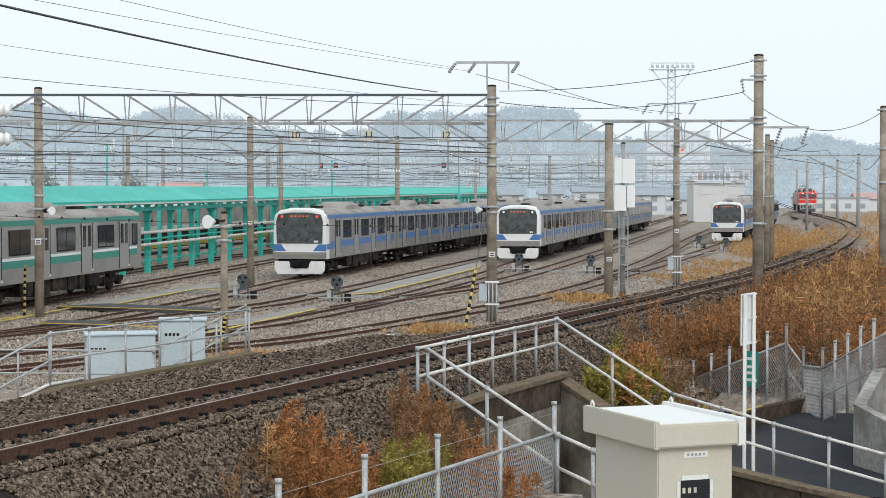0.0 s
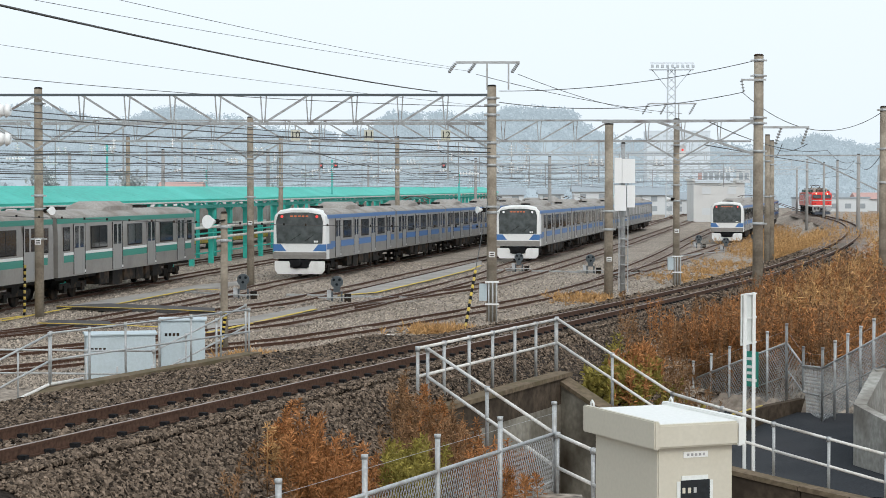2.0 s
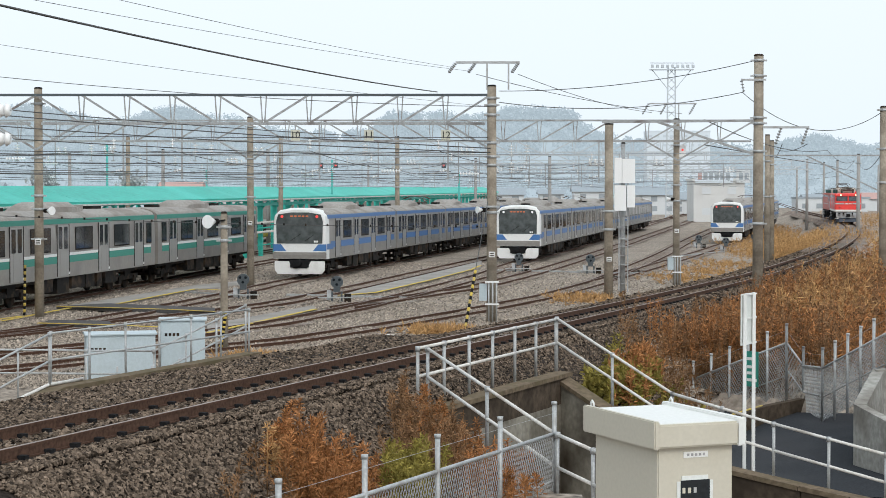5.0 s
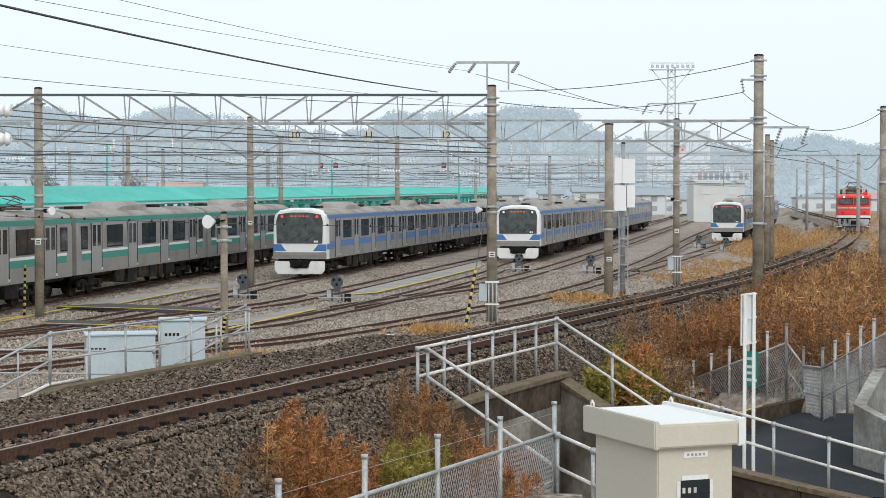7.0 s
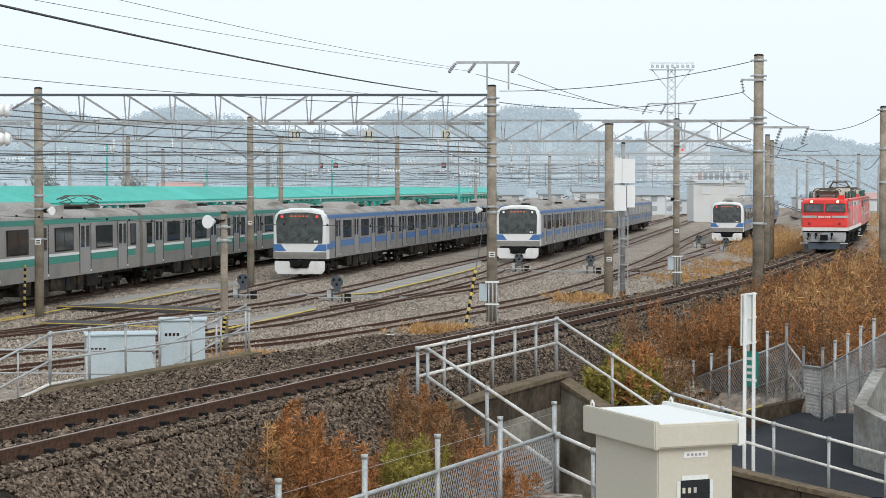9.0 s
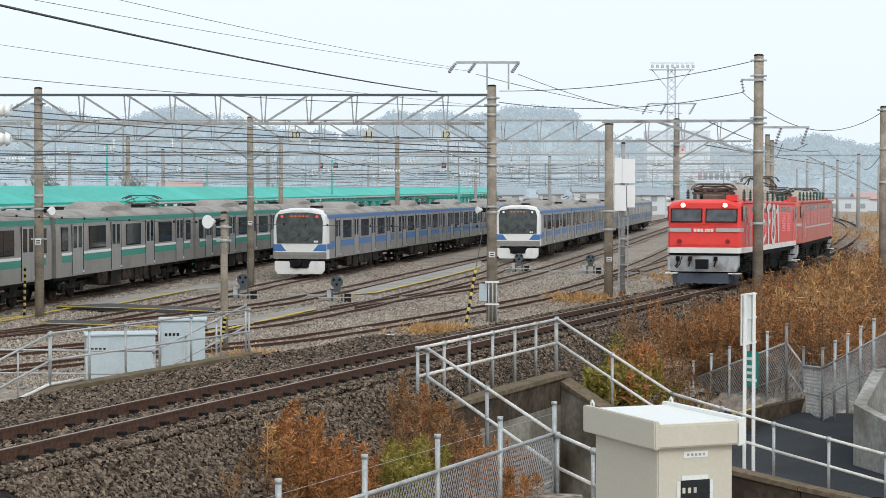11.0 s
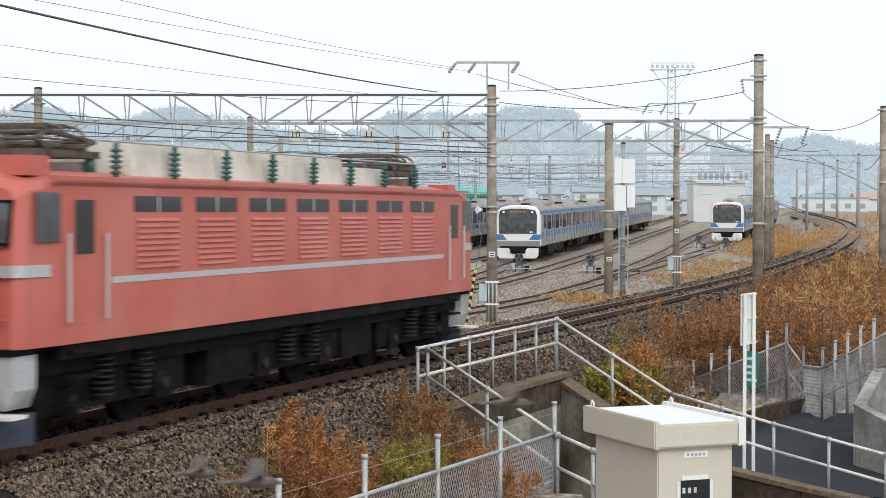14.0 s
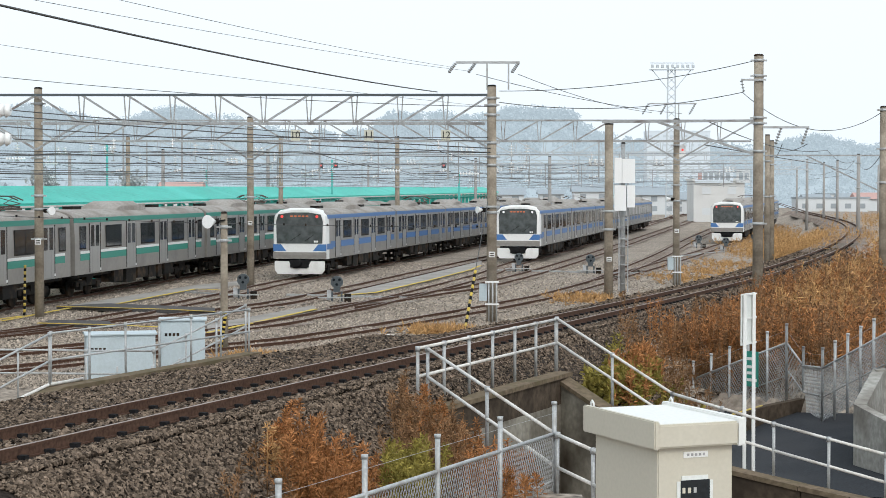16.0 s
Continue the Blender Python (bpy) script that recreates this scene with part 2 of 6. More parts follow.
# ---- lines of the railway ----
CURVE = (0.8962, -5.4974, 6.2359, 29.9914, -12.0476)


def main_x(y):
    """Centre line of the main track: x at the depth y, straight beyond both ends."""
    lo, hi = 24.0, 305.0
    c = min(max(y, lo), hi) / 100
    slope = sum(k * (4 - i) * c ** (3 - i) for i, k in enumerate(CURVE[:-1])) / 100
    return sum(k * c ** (4 - i) for i, k in enumerate(CURVE)) + slope * (y - c * 100)


def main_z(y):
    """Height of the main line's rails: a slight dip beyond the underpass."""
    return float(np.interp(y, (10, 20, 33, 60, 80, 110, 163, 280), (1.72, 1.62, 1.48, 1.19, 1.03, 1.06, 1.3, 1.5)))


ys = np.arange(-160.0, 700.0, 0.5)
MAIN = np.array([(main_x(y), y) for y in ys])
ARC = np.concatenate([[0], np.cumsum(np.hypot(*np.diff(MAIN, axis=0).T))])


def on_main(s):
    y = float(np.interp(s, ARC, MAIN[:, 1]))
    return Vector((float(np.interp(s, ARC, MAIN[:, 0])), y, main_z(y)))


def side_of_main(x, y):
    """Signed distance from the main track's centre: positive on the near side."""
    slope = (main_x(y + 0.5) - main_x(y - 0.5))
    return (x - main_x(y)) * math.cos(math.atan(slope))


# ---- ground ----
PIT = [(-0.5, 31.2), (2.35, 37.5), (4.3, 34.5), (6.4, 32.6), (7.9, 31.6), (5.5, 24.0), (3.0, 25.2), (1.75, 27.2), (0.6, 30.0)]
SHELF = [(4.6, 38.3), (5.2, 39.6), (8.6, 44.2), (9.1, 45.6), (6.6, 48.4), (4.8, 44.0)]
ROAD = [(3.6, 35.9), (4.2, 34.7), (6.4, 32.7), (8.3, 31.2), (20.0, 30.0), (20.0, 40.0), (9.0, 43.4), (8.6, 44.6), (6.4, 46.4)]


def inside(x, y, poly):
    c = False
    for (x0, y0), (x1, y1) in zip(poly, poly[1:] + poly[:1]):
        if (y0 > y) != (y1 > y) and x < (x1 - x0) * (y - y0) / (y1 - y0) + x0:
            c = not c
    return c


def ground_z(x, y):
    if -1 < x < 9 and 23 < y < 38 and inside(x, y, PIT):
        return -3.0
    if 4 < x < 21 and 29 < y < 47 and inside(x, y, ROAD):
        return -0.95 + max(0, x - 7) * 0.12
    if 4 < x < 10 and 38 < y < 49 and inside(x, y, SHELF):
        return -0.5
    d = side_of_main(x, y)
    if d < 0:
        z = main_z(y) - 0.22 - max(0, -d - (3.25 if y < 44 else 1.9)) * 0.55
        z = max(z, -0.15)
    else:
        low = 0.15 if y < 60 else 0.5
        z = max(main_z(y) - 0.24 - max(0, d - 1.3) * 0.7, low)
        if d > 12 and y > 60:
            z = max(-0.15, 0.5 - (d - 12) * 0.05)
    return z + 0.05 * noise.noise((x * 0.5, y * 0.5, 0)) * (1 if abs(d) > 2.2 else 0.2)


def spread(a, b, step, ends):
    return list(ends[0]) + list(np.arange(a, b, step)) + list(ends[1])


gx = spread(-26, 24, 0.4, ([-3000, -1200, -500, -250, -120, -70, -45, -35, -30], [24.5, 27, 30, 34, 38, 42, 46, 50, 56, 64, 80, 120, 250, 600, 1500, 3000]))
gy = spread(12, 75, 0.4, ([-400, -100, -30, -10, 0, 6], list(np.arange(75, 150, 1.2)) + list(np.arange(150, 330, 5)) + [350, 400, 500, 700, 1000, 1600, 2600, 4000]))
verts = [(x, y, ground_z(x, y)) for y in gy for x in gx]
nx = len(gx)
faces = [(j * nx + i, j * nx + i + 1, (j + 1) * nx + i + 1, (j + 1) * nx + i) for j in range(len(gy) - 1) for i in range(nx - 1)]
me = bpy.data.meshes.new("ground")
me.from_pydata(verts, [], faces)
me.materials.append(M["gravel"])
me.polygons.foreach_set("use_smooth", [True] * len(me.polygons))
ground = tagged(new("ground", me), "brown-grey gravel railway yard ground with an embankment", "ground", kind="structure")


def sheet(name, pts, material, label, category, z=None, thick=0.06):
    """A flat slab with the outline pts."""
    bm = B()
    top = [Vector((p[0], p[1], p[2] if len(p) > 2 else z)) for p in pts]
    loft(bm, [[p - Vector((0, 0, thick)) for p in top], top], smooth=False)
    return tagged(put(name, mesh_of(name, bm, material)), label, category, kind="structure")


sheet("road", [(x, y, -0.9 + max(0, x - 7) * 0.12) for x, y in [(4.5, 35.5), (7.0, 33.1), (8.3, 31.9), (20.0, 30.2), (20.0, 39.8), (9.0, 43.2), (8.5, 44.4), (6.4, 46.2)]], M["asphalt"], "dark worn asphalt lane beside the underpass", "road", thick=0.25)


# ---- railway tracks ----
def smooth_line(pts, step=1.5):
    """A Catmull-Rom line through plan points."""
    p = [Vector((*q, 0)) for q in pts]
    p = [p[0] * 2 - p[1]] + p + [p[-1] * 2 - p[-2]]
    res = []
    for i in range(1, len(p) - 2):
        n = max(2, int((p[i + 1] - p[i]).length / step))
        for k in range(n):
            t = k / n
            res.append(0.5 * (2 * p[i] + (p[i + 1] - p[i - 1]) * t + (2 * p[i - 1] - 5 * p[i] + 4 * p[i + 1] - p[i + 2]) * t * t + (3 * p[i] - p[i - 1] - 3 * p[i + 1] + p[i + 2]) * t ** 3))
    return res + [p[-2]]


def side_line(line, off, z):
    res = []
    for i, p in enumerate(line):
        d = (line[min(i + 1, len(line) - 1)] - line[max(i - 1, 0)]).normalized()
        res.append(Vector((p.x + d.y * off, p.y - d.x * off, z)))
    return res


def rail_mesh(line, off, height, h=0.15):
    bm = B()
    for w, z0, z1, slot in ((0.13, -h, 0.02 - h, 0), (0.05, -h, -0.035, 0), (0.07, -0.035, -0.002, 0), (0.05, -0.002, 0, 1)):
        a = side_line(line, off - w / 2, 0)
        b = side_line(line, off + w / 2, 0)
        rings = [[(p.x, p.y, z0 + height(c.y)), (q.x, q.y, z0 + height(c.y)), (q.x, q.y, z1 + height(c.y)), (p.x, p.y, z1 + height(c.y))] for p, q, c in zip(a, b, line)]
        vs = [[bm.verts.new(p) for p in r] for r in rings]
        for r, s in zip(vs[:-1], vs[1:]):
            for k in range(4):
                bm.faces.new((r[k], s[k], s[(k + 1) % 4], r[(k + 1) % 4])).material_index = slot
    return mesh_of("rail", bm, M["rail"], M["railtop"])


def track(line, height, label, spacing=0.6, near=150, clips=False, sleeper_top=0.16):
    t = thing("railway_track", label, "track", group="tracks of the railway", kind="structure")
    for off in (-0.5335, 0.5335):
        put("rail", rail_mesh(line, off, height), t)
    bm = B()
    cb = B()
    acc, nxt = 0.0, 0.0
    for p, q in zip(line[:-1], line[1:]):
        seg = (q - p).length
        while nxt < acc + seg:
            c = p + (q - p) * ((nxt - acc) / seg)
            d = (q - p).normalized()
            r = Vector((d.y, -d.x, 0))
            z = height(c.y)
            if 18 < c.y < near:
                beam(bm, (*(c - r * 1.02).xy, z - sleeper_top - 0.06), (*(c + r * 1.02).xy, z - sleeper_top - 0.06), 0.22, 0.14)
                if clips:
                    for o in (-0.64, -0.43, 0.43, 0.64):
                        e = c + r * o
                        beam(cb, (*(e - r * 0.05).xy, z - 0.12), (*(e + r * 0.05).xy, z - 0.12), 0.1, 0.05)
            nxt += spacing
        acc += seg
    s = part("sleepers", bm, M["sleeper"], t)
    tagged(s, kind="stuff")
    if clips:
        tagged(part("rail_clips", cb, M["black"], t), kind="stuff")
    else:
        cb.free()
    return t


main_line = [Vector((main_x(y), y, 0)) for y in np.arange(-150, 690, 2.0)]
track(main_line, main_z, "rusty-sided main line track on a raised ballast bed", near=130, clips=True)
YARD = dict(
    a=[(-24, 33), (-13.2, 45.5), (-6.4, 55.2), (-3.37, 60.6), (2.7, 76.6), (7.6, 94.0), (25.7, 168.8), (52, 290), (90, 470)],
    b=[(-26, 36), (-14.0, 50.5), (-7.2, 61.9), (-4.0, 72.0), (-2.0, 81.0), (2.05, 102.4), (5.0, 122.7), (12.0, 163), (33, 290), (62, 470)],
    d=[(-27, 42), (-16, 56.5), (-8.45, 72.4), (-4.84, 86.8), (2.56, 128.0), (23, 240), (58, 430)],
    t=[(-26, 40), (-17, 54), (-13.2, 63.7), (-11.0, 75.0), (-9.6, 84.0), (-7.62, 98.9), (-1.2, 138.5), (24, 295), (45, 430)],
    e=[(-4.0, 74.2), (-0.6, 84), (2.45, 94), (8.47, 123.7), (22.6, 203), (50, 360)],
    f=[(7.6, 94.0), (10.3, 107.6), (16.1, 137.5), (28.0, 203), (58, 360)],
    l=[(-35, -80), (-26.1, 0.0), (-18.0, 69.5), (-14.45, 99.5), (-8.2, 153), (12, 320), (30, 470)],
    m=[(-30, 0.0), (-22.6, 64), (-19.9, 92), (-11.5, 166), (8, 330)],
)
LINES = {k: smooth_line(v) for k, v in YARD.items()}
for k, v in LINES.items():
    track(v, lambda y: 0.0, "rusty yard track set in gravel", near=120, sleeper_top=0.13)


# ---- loose ballast of the main line ----
def stones(name, count, y0, y1, d0, d1, size, label, seed):
    rng = np.random.default_rng(seed)
    base = np.array([(-1, -.8, -.6), (1, -.9, -.5), (.9, .9, -.6), (-.8, 1, -.5), (-.7, -.6, .6), (.6, -.7, .7), (.8, .6, .5), (-.6, .7, .65)])
    quads = np.array([(3, 2, 1, 0), (4, 5, 6, 7), (0, 1, 5, 4), (1, 2, 6, 5), (2, 3, 7, 6), (3, 0, 4, 7)])
    u = rng.random(count)
    yy = 1 / (1 / y0 + u * (1 / y1 - 1 / y0))
    dd = d0 + rng.random(count) * (d1 - d0)
    keep = np.abs(np.abs(dd) - 0.533) > 0.11
    yy, dd = yy[keep], dd[keep]
    table = np.arange(10.0, 140.0, 0.5)
    line = np.array([main_x(y) for y in table])
    head = np.arctan(np.gradient(line, 0.5))
    h = np.interp(yy, table, head)
    xx, yq = np.interp(yy, table, line) + dd * np.cos(h), yy - dd * np.sin(h)
    z = np.array([-9.0 if -0.8 < x < 8.2 and 23 < y < 38 and inside(x, y, PIT) else ground_z(x, y) for x, y in zip(xx, yq)])
    z = np.where(np.abs(dd) < 1.1, np.interp(yy, table, [main_z(y) for y in table]) - 0.17, z)
    ok = z > -5
    xx, yq, z = xx[ok], yq[ok], z[ok]
    n = len(z)
    s = size * rng.uniform(0.6, 1.35, n)
    q = rng.normal(size=(n, 4))
    q /= np.linalg.norm(q, axis=1)[:, None]
    a, b, c, d = q.T
    rot = np.stack([1 - 2 * (c * c + d * d), 2 * (b * c - a * d), 2 * (b * d + a * c), 2 * (b * c + a * d), 1 - 2 * (b * b + d * d), 2 * (c * d - a * b), 2 * (b * d - a * c), 2 * (c * d + a * b), 1 - 2 * (b * b + c * c)], 1).reshape(n, 3, 3)
    shape = base[None] * rng.uniform(0.6, 1.3, (n, 1, 3)) * rng.uniform(0.85, 1.15, (n, 8, 3)) * s[:, None, None]
    vs = np.einsum("nij,njk->nik", shape, rot) + np.stack([xx, yq, z + s * rng.uniform(-0.1, 0.7, n)], 1)[:, None]
    me = bpy.data.meshes.new(name)
    me.from_pydata(vs.reshape(-1, 3).tolist(), [], (quads[None] + 8 * np.arange(n)[:, None, None]).reshape(-1, 4).tolist())
    me.materials.append(M["ballast"])
    return tagged(new(name, me), label, "ballast", kind="stuff")


stones("ballast", 120000, 20, 60, 0.72, 4.0, 0.025, "loose grey-brown ballast stones on the embankment", 3)
stones("ballast", 60000, 20, 70, -4.2, -0.7, 0.025, "loose brown ballast stones beyond the main track", 4)
stones("ballast", 12000, 20, 70, -0.42, 0.42, 0.025, "dusty ballast stones between the rails", 5)
stones("ballast", 26000, 60, 120, -3.6, 3.4, 0.045, "ballast stones along the curving main track", 6)


def yard_gravel(count, seed):
    """Coarse loose stones strewn over the yard."""
    rng = np.random.default_rng(seed)
    y = 1 / rng.uniform(1 / 125, 1 / 44, count)
    x = y * rng.uniform(-0.245, 0.14, count)
    z = np.array([ground_z(a, b) for a, b in zip(x, y)])
    keep = z < 0.6
    x, y, z = x[keep], y[keep], z[keep]
    n = len(x)
    s = rng.uniform(0.02, 0.045, n) * (1 + y / 200)
    tet = np.array([(1, 0, -0.3), (-0.6, 0.8, -0.3), (-0.5, -0.9, -0.3), (0.1, 0, 0.7)])
    a = rng.uniform(0, 6.3, n)
    ca, sa = np.cos(a)[:, None], np.sin(a)[:, None]
    v = np.stack([tet[:, 0] * ca - tet[:, 1] * sa, tet[:, 0] * sa + tet[:, 1] * ca, np.repeat(tet[None, :, 2], n, 0)], 2) * s[:, None, None] + np.stack([x, y, z + 0.05], 1)[:, None]
    f = np.array([(0, 1, 3), (1, 2, 3), (2, 0, 3)])
    me = bpy.data.meshes.new("gravel")
    me.from_pydata(v.reshape(-1, 3).tolist(), [], (f[None] + 4 * np.arange(n)[:, None, None]).reshape(-1, 3).tolist())
    me.materials.append(M["loose"])
    return tagged(new("gravel", me), "coarse loose gravel strewn between the yard tracks", "gravel", kind="stuff")


yard_gravel(90000, 8)


def bed_strip(name, line, w0, w1, height, material, label, lo, hi):
    """A thin bed that follows the ground beside a track."""
    vs, fs = [], []
    offs = np.arange(w0, w1 + 0.01, 0.35)
    pts = [p for p in line if lo < p.y < hi]
    sides = [side_line(pts, float(o), 0) for o in offs]
    for i in range(len(pts)):
        for s in sides:
            vs.append((s[i].x, s[i].y, height(s[i].x, s[i].y)))
    n = len(offs)
    for i in range(len(pts) - 1):
        for k in range(n - 1):
            q = [vs[j][2] for j in (i * n + k, i * n + k + 1, (i + 1) * n + k, (i + 1) * n + k + 1)]
            if min(q) > -0.6 and max(q) - min(q) < 0.45:
                fs.append((i * n + k, i * n + k + 1, (i + 1) * n + k + 1, (i + 1) * n + k))
    me = bpy.data.meshes.new(name)
    me.from_pydata(vs, [], fs)
    me.materials.append(material)
    return tagged(new(name, me), label, "track bed", kind="structure")


fine_line = [Vector((main_x(y), y, 0)) for y in np.arange(16, 200, 0.5)]
bed_strip("ballast_bed", fine_line, -3.4, 3.3, lambda x, y: ground_z(x, y) + 0.02, M["bed"], "near-black bed painting shade between the main line's ballast stones", 16, 116)
far_line = [Vector((main_x(y), y, 0)) for y in np.arange(112, 330, 2.0)]
bed_strip("ballast_bed", far_line, -2.6, 4.9, lambda x, y: ground_z(x, y) + 0.05, M["trackbed"], "brown bed of the main line round the curve", 113, 330)
for k, v in LINES.items():
    bed_strip("track_bed", v, -1.05, 1.05, lambda x, y: max(ground_z(x, y), -0.15) + 0.045, M["trackbed"], "rust-stained gravel bed of a yard track", 40, 330)


# ---- commuter trains ----
def profile(w, y, z0=1.0, top=3.36, inset=0.0):
    w -= inset
    return [(-w, y, z0), (w, y, z0), (w + 0.0, y, 2.6), (w - 0.05, y, top - inset), (-w + 0.05, y, top - inset), (-w, y, 2.6)]


def roof_ring(w, y, drop=0.0):
    w -= 0.05
    return [(-w, y, 3.34 - drop), (w, y, 3.34 - drop), (w - 0.08, y, 3.45 - drop), (w - 0.35, y, 3.57 - drop), (0.55, y, 3.67 - drop), (-0.55, y, 3.67 - drop), (-w + 0.35, y, 3.57 - drop), (-w + 0.08, y, 3.45 - drop)]


def commuter_meshes(stripe, thin, head_white):
    """Meshes shared by the cars of one livery. A car reaches from y 0 to 19.5."""
    k = {}
    w = 1.46
    k["w"] = w
    k["body"] = mesh_of("car_body", loft(B(), [profile(w, 0.0), profile(w, 19.5)], smooth=False), M["steel"])
    k["roof"] = mesh_of("roof", loft(B(), [roof_ring(w, 0.0), roof_ring(w, 19.5)]), M["roofgrey"])
    bm = B()
    for z0, z1 in ((2.14, 3.02),):
        box(bm, -0.012, 0.0, -0.31, 0.31, 1.06, 3.08)
        box(bm, -0.012, 0.0, -0.64, -0.33, 1.06, 3.08)
        box(bm, -0.012, 0.0, 0.33, 0.64, 1.06, 3.08)
        box(bm, -0.008, 0.006, -0.5, -0.1, z0, z1, 1)
        box(bm, -0.008, 0.006, 0.1, 0.5, z0, z1, 1)
        box(bm, -0.01, 0.012, -0.69, -0.65, 1.06, 3.12, 2)
        box(bm, -0.01, 0.012, 0.65, 0.69, 1.06, 3.12, 2)
        box(bm, 0.0, 0.02, 0.6, 0.72, 1.1, 1.2, 3)
    k["door"] = mesh_of("door", bm, M["steeldoor"], M["glass"], M["dark"], M["white"])
    for name, half in (("window", 1.0), ("small_window", 0.33)):
        bm = B()
        box(bm, 0, 0.012, -half - 0.06, half + 0.06, 2.04, 3.0, 1)
        box(bm, 0, 0.02, -half, -0.03 if half > 0.5 else half, 2.1, 3.0)
        if half > 0.5:
            box(bm, 0, 0.02, 0.03, half, 2.1, 3.0)
        k[name] = mesh_of(name, bm, M["glass"], M["dark"])
    bm = B()
    box(bm, 0, 0.008, -1.72, 1.72, 1.58, 1.92)
    if thin:
        box(bm, 0, 0.01, -1.72, 1.72, 1.86, 1.97, 1)
    k["stripe"] = mesh_of("stripe", bm, M[stripe], M["white"])
    bm = B()
    box(bm, 0, 0.008, -0.55, 0.55, 1.58, 1.92)
    if thin:
        box(bm, 0, 0.01, -0.55, 0.55, 1.86, 1.97, 1)
    k["short_stripe"] = mesh_of("stripe", bm, M[stripe], M["white"])
    bm = B()
    box(bm, -0.03, 0.008, 0, 19.5, 3.14, 3.34)
    k["upper_stripe"] = mesh_of("upper_stripe", bm, M[stripe])
    bm = B()
    rng = random.Random(5)
    y = 5.2
    while y < 14:
        l = rng.uniform(0.6, 1.6)
        for s in (-1, 1):
            box(bm, *sorted((s * 0.7, s * 1.36)), y, y + l, rng.uniform(0.35, 0.5), 1.0)
        y += l + rng.uniform(0.1, 0.5)
    box(bm, -1.2, 1.2, 0.3, 19.2, 0.85, 1.02)
    k["equipment"] = mesh_of("underfloor_equipment", bm, M["dark"])
    bm = B()
    for yy in (-1.05, 1.05):
        for s in (-0.53, 0.53):
            tube(bm, (s - 0.06, yy, 0.43), (s + 0.06, yy, 0.43), 0.43, 18)
        tube(bm, (-0.85, yy, 0.43), (0.85, yy, 0.43), 0.07, 8)
    for s in (-0.95, 0.95):
        box(bm, s - 0.06, s + 0.06, -1.6, 1.6, 0.45, 0.68)
        box(bm, s - 0.1, s + 0.1, -0.4, 0.4, 0.6, 0.95)
        for yy in (-1.05, 1.05):
            box(bm, s - 0.12, s + 0.12, yy - 0.16, yy + 0.16, 0.3, 0.6)
    k["bogie"] = mesh_of("bogie", bm, M["dark"])
    bm = B()
    loft(bm, [[(-a, y, 3.5), (a, y, 3.5), (a * 0.95, y, 3.5 + h * 0.6), (a * 0.6, y, 3.5 + h), (-a * 0.6, y, 3.5 + h), (-a * 0.95, y, 3.5 + h * 0.6)] for y, a, h in ((-2.3, 0.9, 0.1), (-1.7, 0.95, 0.42), (-1.0, 0.98, 0.5), (1.2, 0.98, 0.5), (1.9, 0.95, 0.36), (2.4, 0.9, 0.1))])
    box(bm, -0.6, 0.6, 2.0, 3.0, 3.5, 3.86)
    k["air_conditioner"] = mesh_of("air_conditioner", bm, M["roofgrey"])
    bm = B()
    box(bm, -0.25, 0.25, -0.5, 0.5, 3.6, 3.8)
    k["vent"] = mesh_of("roof_vent", bm, M["dark"])
    bm = B()
    box(bm, -1.25, 1.25, -0.25, 0.25, 1.1, 3.4)
    k["gangway"] = mesh_of("gangway", bm, M["black"])
    return k


def pantograph_mesh(raise_by=0.25):
    bm = B()
    for s in (-0.55, 0.55):
        tube(bm, (s, -0.8, 0.1), (s * 1.1, 0.8, 0.12 + raise_by * 0.5), 0.022, 6)
        tube(bm, (s * 1.1, 0.8, 0.12 + raise_by * 0.5), (s * 0.7, -0.6, 0.2 + raise_by), 0.018, 6)
        tube(bm, (s, 0.8, 0.1), (s * 1.1, -0.8, 0.12 + raise_by * 0.5), 0.022, 6)
        tube(bm, (s * 1.1, -0.8, 0.12 + raise_by * 0.5), (s * 0.7, 0.6, 0.2 + raise_by), 0.018, 6)
        box(bm, s - 0.05, s + 0.05, -1.0, 1.0, 0.0, 0.08)
    for y in (-0.25, 0.25):
        tube(bm, (-0.55, y, 0.28 + raise_by), (0.55, y, 0.28 + raise_by), 0.025, 6)
        for s in (-1, 1):
            tube(bm, (s * 0.55, y, 0.28 + raise_by), (s * 0.95, y, 0.12 + raise_by), 0.03, 6)
    for y in (-0.8, 0.8):
        tube(bm, (-0.6, y, 0.12), (0.6, y, 0.12), 0.035, 6)
    return mesh_of("pantograph", bm, M["panto"])


PANTO = pantograph_mesh()


